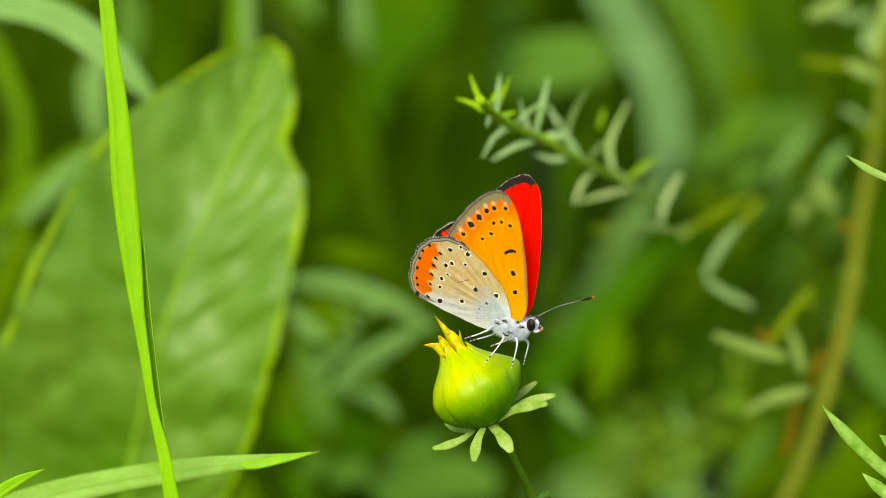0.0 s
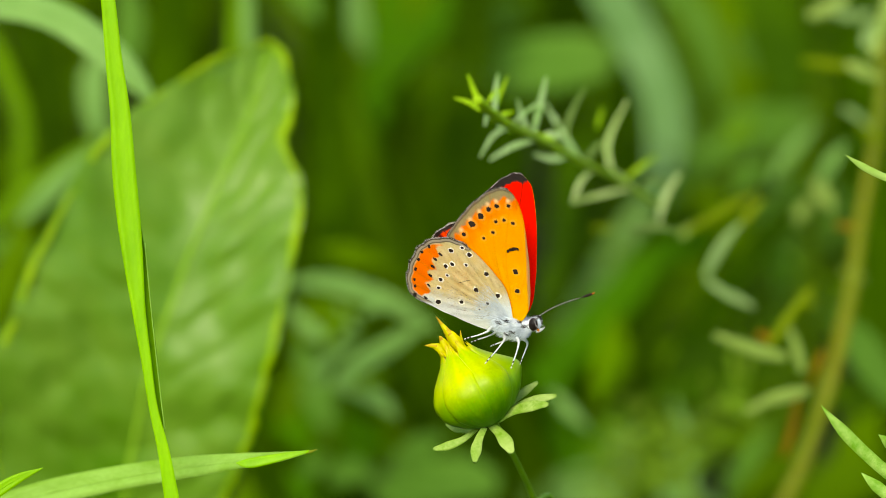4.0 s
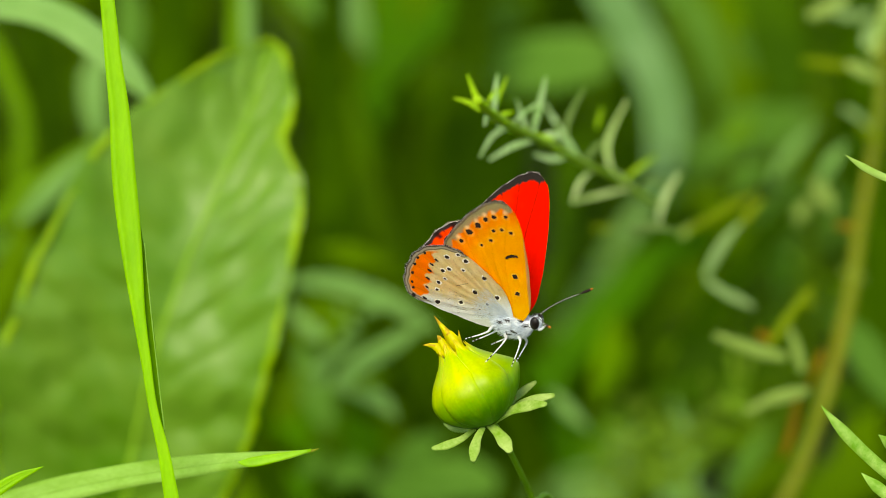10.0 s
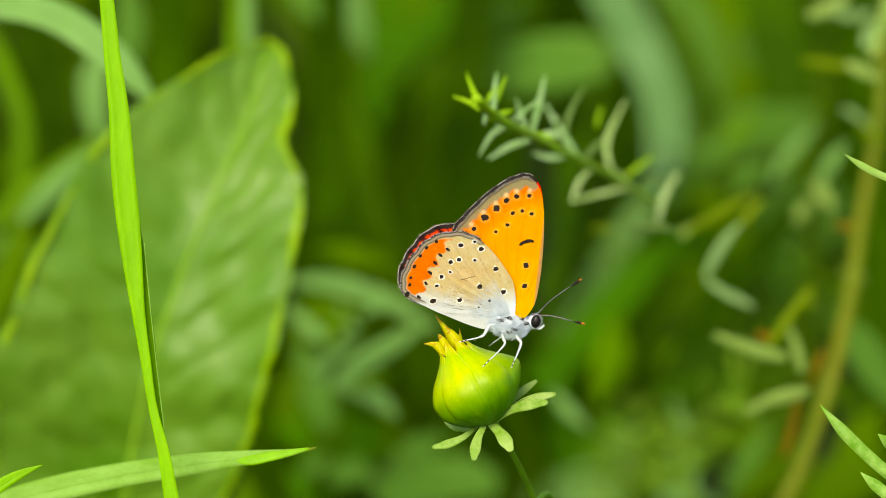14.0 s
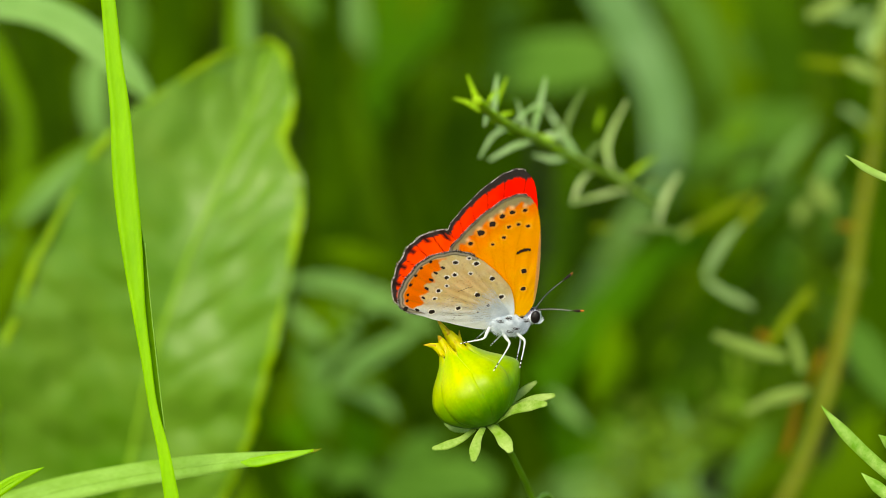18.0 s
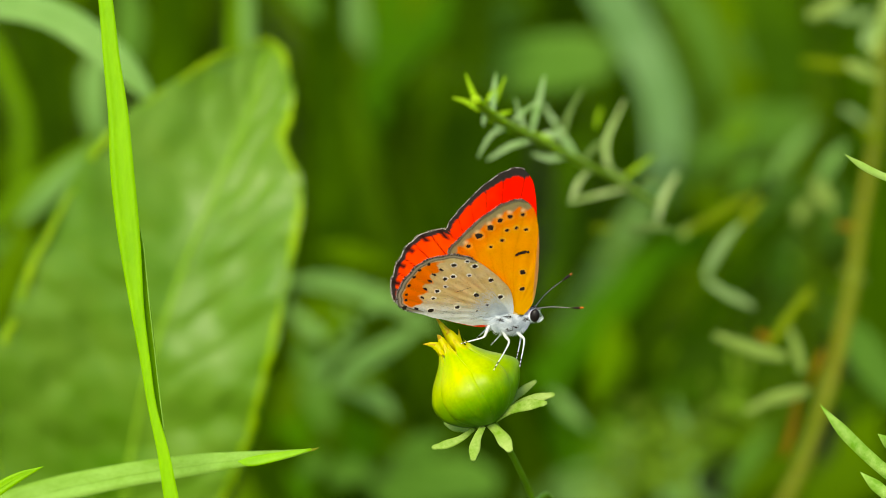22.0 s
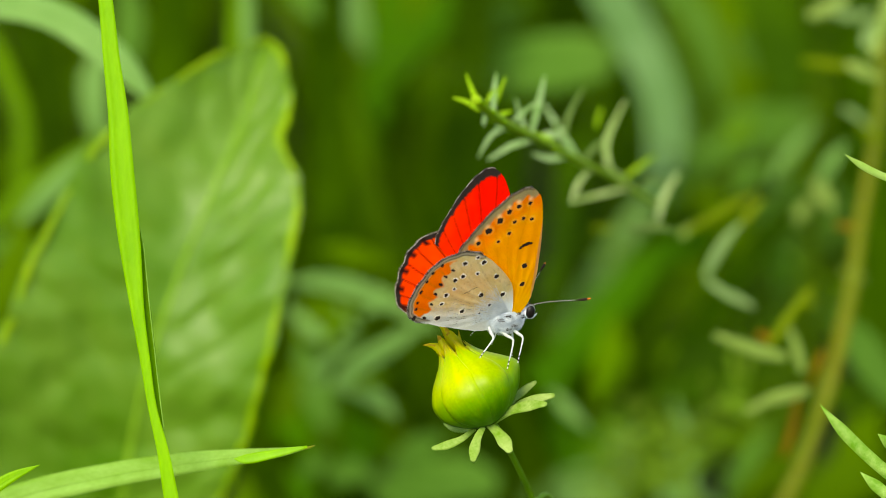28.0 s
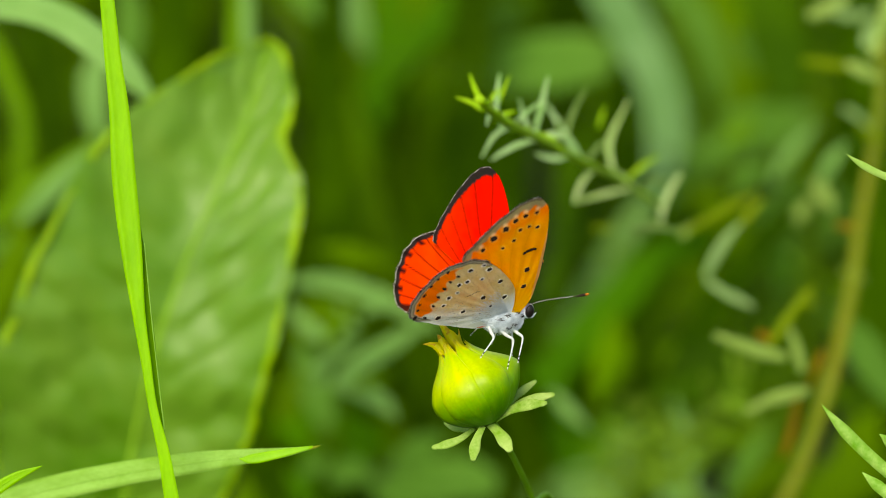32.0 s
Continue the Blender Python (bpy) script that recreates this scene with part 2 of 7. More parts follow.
# ---- the meadow behind: joined grass, for what nobody could count ----
def meadow(name, count, region, heights, wide, material, label, seed, lean=0.25, clear=False):
    rng = random.Random(seed)
    verts, faces = [], []
    for _ in range(count):
        x, y = rng.uniform(*region[0]), rng.uniform(*region[1])
        if clear and abs(x) < 0.45 and -0.95 < y < 2.6:
            continue
        h, w = rng.uniform(*heights), rng.uniform(*wide) / 2
        turn, tip = rng.uniform(0, 6.283), rng.uniform(0.05, lean) * h / 0.3
        away = Vector((math.cos(turn), math.sin(turn), 0))
        side = Vector((-away.y, away.x, 0))
        side = (side + Vector((rng.uniform(-0.4, 0.4), rng.uniform(-0.4, 0.4), 0))).normalized()
        base = len(verts)
        steps = 7
        for k in range(steps):
            t = k / (steps - 1)
            c = Vector((x, y, -0.01)) + away * tip * t ** 2.2 + Vector((0, 0, h * (t - 0.18 * t ** 3)))
            ww = w * (1 - t ** 2.5) + 0.0001
            verts += [c - side * ww, c + away * ww * 0.3, c + side * ww]
        for k in range(steps - 1):
            a = base + 3 * k
            faces += [(a, a + 1, a + 4, a + 3), (a + 1, a + 2, a + 5, a + 4)]
    me = bpy.data.meshes.new(name)
    me.from_pydata(verts, [], faces)
    me.materials.append(material)
    for p in me.polygons:
        p.use_smooth = True
    tagged(new(name, me), label, "grass", kind="stuff")


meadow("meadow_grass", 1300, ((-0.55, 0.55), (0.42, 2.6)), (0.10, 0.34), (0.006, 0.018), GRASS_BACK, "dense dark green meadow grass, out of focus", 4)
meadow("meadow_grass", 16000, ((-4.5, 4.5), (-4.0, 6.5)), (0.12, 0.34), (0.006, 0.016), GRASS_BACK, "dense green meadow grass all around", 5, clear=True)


# ---- single grass blades ----
def grass_blade(points, widths, material, label, facing=TO_EYE, fold=0.25, thick=0.0003, twist=None, n=8, category="grass blade", group="", midrib=0.0003):
    line = glide(points, n)
    root = line[0].copy()
    bm = bmesh.new()
    tw = level(twist, n) if twist else None
    ribbon(bm, [p - root for p in line], level(widths, n), facing, fold, thick, tw)
    ob = part("grass_blade", bm, material, None)
    ob.location = root
    if midrib:
        bm = bmesh.new()
        ws = level(widths, n)
        tube(bm, [p - root + Vector(facing) * (midrib * 0.4 - fold * ws[i] * 0.5) for i, p in enumerate(line[:-2])], [midrib * (1 - 0.7 * i / len(line)) for i in range(len(line) - 2)], 6)
        part("midrib", bm, material, ob, "raised midrib")
    return tagged(ob, label, category, group)


tall_blade = grass_blade(
    [(-0.0342, -0.0136, 0.2618), (-0.0352, -0.0103, 0.2719), (-0.0364, -0.0084, 0.2775), (-0.0375, -0.0065, 0.2835), (-0.0389, -0.0046, 0.2892), (-0.0398, -0.0028, 0.2950), (-0.0408, -0.0007, 0.3015), (-0.0417, 0.0018, 0.3091), (-0.0423, 0.0036, 0.3145), (-0.0428, 0.0052, 0.3196), (-0.0433, 0.0076, 0.3268), (-0.0441, 0.0097, 0.3333), (-0.0446, 0.0113, 0.3383), (-0.0452, 0.0132, 0.3441)],
    [0.00205, 0.00205, 0.00197, 0.00159, 0.00121, 0.00137, 0.00182, 0.00281, 0.00319, 0.00319, 0.00273, 0.00228, 0.00205, 0.00182],
    GRASS_NEAR, "long bright green grass blade, upright and creased", fold=0.35, n=12, midrib=0)

def folded_half():
    """The half of the tall blade that is turned away along its crease."""
    line = [p - tall_blade.location for p in glide([(-0.03762, -0.00465, 0.28437), (-0.03823, -0.00324, 0.28871), (-0.03891, -0.00136, 0.29451), (-0.03968, 0.00088, 0.30139), (-0.04029, 0.00288, 0.30754), (-0.04067, 0.00429, 0.31189)], 8)]
    bm = bmesh.new()
    ribbon(bm, line, level([0.00010, 0.00075, 0.00100, 0.00100, 0.00070, 0.00008], 8), Vector((0.45, -0.85, 0.1)), 0.1, 0.00025)
    part("folded_half", bm, GRASS_MID, tall_blade, "half of the blade turned away")
    bm = bmesh.new()
    tube(bm, [p + Vector((0.00042, -0.0004, 0.0)) for p in line[3:-4]], 0.00009, 6)
    part("margin", bm, GRASS_PALE, tall_blade, "thin pale margin of the turned half")


folded_half()

low_blade = grass_blade(
    [(-0.0753, 0.0110, 0.2629), (-0.0593, 0.0130, 0.2685), (-0.0463, 0.0111, 0.2725), (-0.0349, 0.0078, 0.2757), (-0.0276, 0.0043, 0.2780), (-0.0219, 0.0008, 0.2800), (-0.0170, -0.0018, 0.2819)],
    [0.00237, 0.00363, 0.00347, 0.00300, 0.00213, 0.00134, 0.00008],
    GRASS_PALE, "pale green grass blade lying low, pointed tip", facing=Vector((0.05, -0.85, 0.5)), fold=0.15, n=10, midrib=0.0002)

def blade_tip():
    """The fresh folded end of the low blade, with its withered point."""
    for name, pts, ws, mat, lab in (
            ("folded_tip", [(-0.0267, -0.0167, 0.2860), (-0.0249, -0.0167, 0.2860), (-0.0211, -0.0165, 0.2867), (-0.0171, -0.0162, 0.2875)], [2, 16, 13, 4], GRASS_NEAR, "fresh yellow-green folded tip"),
            ("withered_point", [(-0.0181, -0.0024, 0.2819), (-0.0173, -0.0025, 0.2821), (-0.0166, -0.0026, 0.2824)], [5, 4, 1], STALK, "withered brown point")):
        bm = bmesh.new()
        ribbon(bm, [p - low_blade.location for p in glide(pts, 6)], level([w * 0.00008 for w in ws], 6), Vector((0.05, -0.85, 0.5)), 0.3, 0.0003)
        part(name, bm, mat, low_blade, lab)


blade_tip()

corner_blade = grass_blade(
    [(-0.0686, -0.0100, 0.2726), (-0.0610, -0.0084, 0.2777), (-0.0572, -0.0076, 0.2800), (-0.0536, -0.0072, 0.2815)],
    [0.00181, 0.00181, 0.00136, 0.00008],
    GRASS_NEAR, "tip of a bright green grass blade", n=8, midrib=0.0002)

grass_blade(
    [(0.0538, 0.4193, 0.1864), (0.0573, 0.4298, 0.1895), (0.0599, 0.4408, 0.1941), (0.0605, 0.4522, 0.2003), (0.0583, 0.4643, 0.2082), (0.0538, 0.4763, 0.2163), (0.0476, 0.4885, 0.2245), (0.0424, 0.5002, 0.2315)],
    [0.0018, 0.0072, 0.0100, 0.0111, 0.0115, 0.0122, 0.0120, 0.0118],
    GRASS_SHEEN, "broad arching greyish-green grass leaf, out of focus", midrib=0.0009)

grass_blade(
    [(-0.0848, 0.1549, 0.3063), (-0.0748, 0.1546, 0.3053), (-0.0682, 0.1540, 0.3032), (-0.0627, 0.1528, 0.2999), (-0.0582, 0.1517, 0.2963), (-0.0547, 0.1506, 0.2927), (-0.0519, 0.1494, 0.2894)], [0.0064, 0.0064, 0.0064, 0.0064, 0.0058, 0.0042, 0.0016], GRASS_GLAUCOUS,
    "drooping pale green grass leaf, blurred", facing=Vector((0.2, -0.7, 0.7)), fold=0.1, midrib=0.0007)

BROAD = "broad dim green grass leaf, far out of focus"
VEILED = "greyish-green leaf melting into the blur behind"
SLIM = "slim soft green grass leaf, out of focus"


def far_leaf(points, widths, material, label):
    grass_blade(points, widths, material, label, group="blurred leaves behind", fold=0.15, midrib=0.0005)


far_leaf([(-0.0751, 0.3524, 0.2620), (-0.0742, 0.3495, 0.2531), (-0.0751, 0.3470, 0.2454), (-0.0764, 0.3449, 0.2390)], [0.0035, 0.0062, 0.0060, 0.0032], SKY_SAGE_DIM, VEILED)
far_leaf([(-0.0809, 0.3474, 0.2467), (-0.0830, 0.3454, 0.2403), (-0.0828, 0.3433, 0.2339), (-0.0817, 0.3408, 0.2262)], [0.0034, 0.0060, 0.0058, 0.0031], SKY_SAGE, VEILED)
far_leaf([(-0.1087, 0.3487, 0.2505), (-0.1040, 0.3458, 0.2416), (-0.1005, 0.3429, 0.2326), (-0.0997, 0.3400, 0.2237), (-0.1008, 0.3366, 0.2135), (-0.1026, 0.3333, 0.2033)], [0.0043, 0.0043, 0.0043, 0.0040, 0.0031, 0.0011], LIME, SLIM)
far_leaf([(-0.0996, 0.2578, 0.2296), (-0.0912, 0.2597, 0.2357), (-0.0827, 0.2619, 0.2422), (-0.0730, 0.2645, 0.2503)], [0.0019, 0.0050, 0.0044, 0.0004], LIME, BROAD)
far_leaf([(-0.0880, 0.2395, 0.2382), (-0.0833, 0.2410, 0.2427), (-0.0781, 0.2426, 0.2476), (-0.0719, 0.2445, 0.2534)], [0.0016, 0.0044, 0.0039, 0.0004], SKY_SAGE, SLIM)
far_leaf([(-0.1094, 0.3331, 0.2025), (-0.1026, 0.3329, 0.2020), (-0.0959, 0.3324, 0.2004)], [0.0030, 0.0054, 0.0027], SKY_SAGE_DIM, SLIM)
far_leaf([(-0.0437, 0.2476, 0.2630), (-0.0433, 0.2505, 0.2720), (-0.0430, 0.2531, 0.2798), (-0.0428, 0.2552, 0.2865)], [0.0040, 0.0040, 0.0040, 0.0040], LIME, SLIM)
far_leaf([(-0.0388, 0.2283, 0.2684), (-0.0391, 0.2311, 0.2770), (-0.0395, 0.2336, 0.2846), (-0.0397, 0.2357, 0.2912)], [0.0025, 0.0025, 0.0025, 0.0025], SKY_SAGE, SLIM)
far_leaf([(-0.0403, 0.4114, 0.2494), (-0.0352, 0.4096, 0.2439), (-0.0316, 0.4078, 0.2384)], [0.0020, 0.0058, 0.0005], SKY_SAGE_DIM, VEILED)
far_leaf([(-0.0269, 0.4504, 0.2401), (-0.0245, 0.4476, 0.2315), (-0.0221, 0.4458, 0.2257), (-0.0203, 0.4437, 0.2192)], [0.0076, 0.0079, 0.0051, 0.0004], SKY_SAGE, VEILED)
far_leaf([(-0.0489, 0.8435, 0.1555), (-0.0445, 0.8354, 0.1306), (-0.0424, 0.8273, 0.1057), (-0.0402, 0.8179, 0.0766)], [0.0295, 0.0306, 0.0196, 0.0016], OLIVE, BROAD)
far_leaf([(-0.0213, 0.8924, 0.1442), (-0.0190, 0.8840, 0.1183), (-0.0213, 0.8763, 0.0946), (-0.0236, 0.8686, 0.0709)], [0.0306, 0.0317, 0.0204, 0.0017], OLIVE, BROAD)
far_leaf([(0.0082, 0.8924, 0.1442), (0.0036, 0.8854, 0.1227), (-0.0032, 0.8784, 0.1011), (-0.0054, 0.8714, 0.0795)], [0.0265, 0.0275, 0.0177, 0.0015], VIVID, BROAD)
far_leaf([(-0.1057, 0.8435, 0.1555), (-0.1035, 0.8354, 0.1306), (-0.1013, 0.8287, 0.1098)], [0.0275, 0.0244, 0.0015], OLIVE, BROAD)
far_leaf([(-0.1457, 0.7933, 0.1628), (-0.1446, 0.7856, 0.1388), (-0.1436, 0.7765, 0.1109)], [0.0208, 0.0185, 0.0012], OLIVE, BROAD)
far_leaf([(-0.0289, 0.5805, 0.1549), (-0.0201, 0.5854, 0.1700), (-0.0095, 0.5903, 0.1851), (0.0081, 0.5952, 0.2002), (0.0169, 0.5974, 0.2069)], [0.0123, 0.0123, 0.0123, 0.0105, 0.0031], VIVID, BROAD)
far_leaf([(-0.0414, 0.6468, 0.1972), (-0.0358, 0.6411, 0.1796), (-0.0340, 0.6354, 0.1620), (-0.0332, 0.6285, 0.1409), (-0.0329, 0.6228, 0.1234)], [0.0129, 0.0129, 0.0129, 0.0110, 0.0032], OLIVE, BROAD)
far_leaf([(-0.0155, 0.6468, 0.1972), (-0.0188, 0.6399, 0.1761), (-0.0222, 0.6337, 0.1567), (-0.0238, 0.6262, 0.1339)], [0.0102, 0.0102, 0.0091, 0.0025], VIVID, BROAD)
far_leaf([(0.0031, 0.6956, 0.1857), (0.0015, 0.6885, 0.1637), (0.0004, 0.6813, 0.1416), (-0.0008, 0.6724, 0.1141)], [0.0116, 0.0116, 0.0104, 0.0029], OLIVE, BROAD)
far_leaf([(-0.0099, 0.7445, 0.1743), (-0.0093, 0.7395, 0.1589), (-0.0085, 0.7351, 0.1455), (-0.0081, 0.7302, 0.1302)], [0.0127, 0.0132, 0.0085, 0.0007], OLIVE, BROAD)
far_leaf([(0.0294, 0.7445, 0.1743), (0.0335, 0.7401, 0.1608), (0.0405, 0.7370, 0.1513)], [0.0100, 0.0181, 0.0091], OLIVE, BROAD)
far_leaf([(0.0026, 0.4926, 0.2080), (0.0097, 0.4944, 0.2136), (0.0169, 0.4959, 0.2182), (0.0233, 0.4970, 0.2216)], [0.0029, 0.0077, 0.0069, 0.0007], SKY_SAGE_DIM, VEILED)
far_leaf([(0.0081, 0.4911, 0.2034), (0.0185, 0.4913, 0.2042), (0.0313, 0.4917, 0.2054), (0.0440, 0.4923, 0.2072), (0.0520, 0.4928, 0.2087)], [0.0059, 0.0151, 0.0168, 0.0126, 0.0013], SKY_SAGE_DIM, BROAD)
far_leaf([(0.0665, 0.5475, 0.2153), (0.0724, 0.5439, 0.2041), (0.0762, 0.5403, 0.1929), (0.0766, 0.5366, 0.1817), (0.0741, 0.5330, 0.1705)], [0.0088, 0.0152, 0.0160, 0.0144, 0.0080], SKY_SAGE_DIM, BROAD)
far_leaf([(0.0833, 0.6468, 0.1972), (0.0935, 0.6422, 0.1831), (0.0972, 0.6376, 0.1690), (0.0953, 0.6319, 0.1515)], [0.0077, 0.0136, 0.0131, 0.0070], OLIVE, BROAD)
far_leaf([(0.0780, 0.4458, 0.2257), (0.0819, 0.4444, 0.2214), (0.0834, 0.4425, 0.2156)], [0.0018, 0.0051, 0.0004], SKY_SAGE_DIM, VEILED)
far_leaf([(0.0602, 0.5082, 0.1589), (0.0734, 0.5117, 0.1699), (0.0866, 0.5143, 0.1777), (0.0997, 0.5155, 0.1816), (0.1096, 0.5166, 0.1847)], [0.0055, 0.0141, 0.0156, 0.0117, 0.0013], SKY_SAGE_DIM, BROAD)
far_leaf([(0.0643, 0.4523, 0.1811), (0.0735, 0.4549, 0.1892), (0.0828, 0.4568, 0.1950), (0.0874, 0.4583, 0.1994)], [0.0027, 0.0072, 0.0064, 0.0006], SKY_SAGE_DIM, VEILED)
far_leaf([(0.0715, 0.3888, 0.2123), (0.0754, 0.3897, 0.2150), (0.0786, 0.3904, 0.2171)], [0.0027, 0.0049, 0.0024], LIME, SLIM)
far_leaf([(0.0781, 0.3377, 0.2167), (0.0811, 0.3393, 0.2218), (0.0848, 0.3408, 0.2262), (0.0895, 0.3422, 0.2307)], [0.0012, 0.0033, 0.0029, 0.0003], SKY_SAGE, SLIM)
far_leaf([(0.0686, 0.3373, 0.2154), (0.0733, 0.3384, 0.2188), (0.0787, 0.3391, 0.2211)], [0.0014, 0.0040, 0.0003], SKY_SAGE_DIM, SLIM)
far_leaf([(0.0789, 0.3976, 0.2068), (0.0853, 0.3989, 0.2109), (0.0918, 0.3996, 0.2130)], [0.0018, 0.0052, 0.0004], SKY_SAGE_DIM, SLIM)
far_leaf([(0.0805, 0.2609, 0.2393), (0.0822, 0.2620, 0.2428), (0.0844, 0.2631, 0.2460), (0.0866, 0.2639, 0.2485)], [0.0011, 0.0029, 0.0026, 0.0003], SKY_SAGE, SLIM)
far_leaf([(0.0771, 0.2422, 0.2463), (0.0792, 0.2412, 0.2435), (0.0811, 0.2403, 0.2405)], [0.0017, 0.0031, 0.0015], PALE, SLIM)
far_leaf([(0.0754, 0.2586, 0.2322), (0.0769, 0.2593, 0.2343), (0.0786, 0.2601, 0.2368)], [0.0015, 0.0027, 0.0013], PALE, SLIM)
far_leaf([(0.0917, 0.5200, 0.1306), (0.1018, 0.5226, 0.1386), (0.1102, 0.5257, 0.1482), (0.1169, 0.5288, 0.1578)], [0.0120, 0.0211, 0.0204, 0.0109], SKY_SAGE_DIM, BROAD)
far_leaf([(0.0866, 0.5236, 0.1418), (0.0984, 0.5262, 0.1498), (0.1085, 0.5283, 0.1562)], [0.0111, 0.0202, 0.0101], SKY_SAGE_DIM, VEILED)
far_leaf([(0.0883, 0.5179, 0.1242), (0.1018, 0.5179, 0.1242), (0.1152, 0.5174, 0.1226)], [0.0102, 0.0185, 0.0092], SKY_SAGE_DIM, BROAD)
far_leaf([(0.1353, 0.5288, 0.1578), (0.1328, 0.5236, 0.1418), (0.1320, 0.5179, 0.1242), (0.1303, 0.5128, 0.1083)], [0.0151, 0.0151, 0.0136, 0.0038], OLIVE, BROAD)
far_leaf([(0.0640, 0.5291, 0.1586), (0.0561, 0.5252, 0.1466), (0.0477, 0.5216, 0.1354), (0.0388, 0.5169, 0.1210), (0.0329, 0.5138, 0.1115)], [0.0071, 0.0071, 0.0071, 0.0060, 0.0018], SKY_SAGE, BROAD)
far_leaf([(0.1016, 0.5690, 0.1197), (0.1157, 0.5674, 0.1147), (0.1333, 0.5690, 0.1197), (0.1439, 0.5707, 0.1248)], [0.0116, 0.0205, 0.0197, 0.0106], OLIVE, BROAD)
far_leaf([(0.1034, 0.5153, 0.1162), (0.1169, 0.5179, 0.1242), (0.1337, 0.5169, 0.1210)], [0.0102, 0.0185, 0.0092], OLIVE, BROAD)
far_leaf([(0.0976, 0.4065, 0.1050), (0.1082, 0.4089, 0.1122), (0.1218, 0.4112, 0.1193)], [0.0083, 0.0151, 0.0076], OLIVE, BROAD)
far_leaf([(-0.0050, 0.7933, 0.1628), (0.0076, 0.7894, 0.1508), (0.0202, 0.7869, 0.1428), (0.0306, 0.7856, 0.1388)], [0.0127, 0.0223, 0.0216, 0.0115], OLIVE, BROAD)
far_leaf([(0.0783, 0.5169, 0.1210), (0.0917, 0.5190, 0.1274), (0.1034, 0.5216, 0.1354)], [0.0083, 0.0151, 0.0076], VIVID, BROAD)
far_leaf([(0.0256, 0.4351, 0.1282), (0.0349, 0.4384, 0.1385), (0.0457, 0.4420, 0.1495), (0.0550, 0.4454, 0.1598), (0.0643, 0.4482, 0.1686)], [0.0108, 0.0108, 0.0108, 0.0092, 0.0027], VIVID, BROAD)
far_leaf([(0.0600, 0.4741, 0.1511), (0.0711, 0.4766, 0.1587), (0.0823, 0.4795, 0.1678)], [0.0045, 0.0128, 0.0010], VIVID, VEILED)
far_leaf([(0.0674, 0.4523, 0.1811), (0.0782, 0.4489, 0.1708), (0.0844, 0.4456, 0.1605)], [0.0038, 0.0108, 0.0009], OLIVE, VEILED)
far_leaf([(0.0699, 0.5169, 0.1210), (0.0766, 0.5200, 0.1306), (0.0799, 0.5231, 0.1402)], [0.0074, 0.0134, 0.0067], OLIVE, BROAD)
far_leaf([(-0.1025, 0.2783, 0.1959), (-0.0981, 0.2822, 0.2078), (-0.0950, 0.2850, 0.2162), (-0.0912, 0.2873, 0.2234)], [0.0026, 0.0071, 0.0063, 0.0006], OLIVE, BROAD)
far_leaf([(-0.0516, 0.3126, 0.1394), (-0.0449, 0.3151, 0.1470), (-0.0355, 0.3161, 0.1502)], [0.0028, 0.0081, 0.0006], OLIVE, BROAD)
far_leaf([(0.0614, 0.4159, 0.1337), (0.0636, 0.4187, 0.1423), (0.0674, 0.4215, 0.1510)], [0.0037, 0.0106, 0.0008], OLIVE, BROAD)
far_leaf([(0.0437, 0.3752, 0.1702), (0.0422, 0.3716, 0.1594), (0.0380, 0.3681, 0.1485)], [0.0030, 0.0086, 0.0007], GRASS_BACK, BROAD)
far_leaf([(0.0579, 0.3138, 0.1432), (0.0575, 0.3163, 0.1509), (0.0570, 0.3188, 0.1585), (0.0548, 0.3219, 0.1681)], [0.0022, 0.0058, 0.0051, 0.0005], SKY_SAGE, SLIM)
far_leaf([(0.0408, 0.3385, 0.1545), (0.0449, 0.3370, 0.1500), (0.0490, 0.3353, 0.1447)], [0.0029, 0.0083, 0.0007], SKY_SAGE, VEILED)
far_leaf([(0.0656, 0.2961, 0.1533), (0.0696, 0.2981, 0.1596), (0.0735, 0.2999, 0.1652), (0.0757, 0.3015, 0.1702)], [0.0016, 0.0042, 0.0037, 0.0004], SKY_SAGE_DIM, SLIM)
far_leaf([(0.0674, 0.3531, 0.1346), (0.0666, 0.3553, 0.1413), (0.0643, 0.3570, 0.1467)], [0.0017, 0.0048, 0.0004], LIME, SLIM)
far_leaf([(0.0237, 0.2662, 0.1910), (0.0275, 0.2649, 0.1868), (0.0324, 0.2634, 0.1821)], [0.0011, 0.0032, 0.0003], SKY_SAGE, SLIM)
far_leaf([(0.0233, 0.4536, 0.0881), (0.0392, 0.4546, 0.0912), (0.0552, 0.4548, 0.0916), (0.0791, 0.4529, 0.0859)], [0.0047, 0.0127, 0.0113, 0.0011], SKY_SAGE, BROAD)
far_leaf([(0.0313, 0.4563, 0.0965), (0.0424, 0.4578, 0.1010), (0.0504, 0.4613, 0.1116)], [0.0050, 0.0144, 0.0011], VIVID, BROAD)
far_leaf([(0.0249, 0.4647, 0.1223), (0.0329, 0.4608, 0.1101), (0.0345, 0.4568, 0.0980)], [0.0061, 0.0112, 0.0056], VIVID, BROAD)
# dark leaf laid in as painted shade low behind the bud
far_leaf([(0.0492, 0.3221, 0.1688), (0.0639, 0.3225, 0.1700), (0.0760, 0.3234, 0.1726)], [0.0033, 0.0094, 0.0008], GRASS_SHADED, BROAD)
far_leaf([(0.0674, 0.4140, 0.1280), (0.0765, 0.4131, 0.1251), (0.0871, 0.4140, 0.1280)], [0.0037, 0.0106, 0.0008], OLIVE, BROAD)
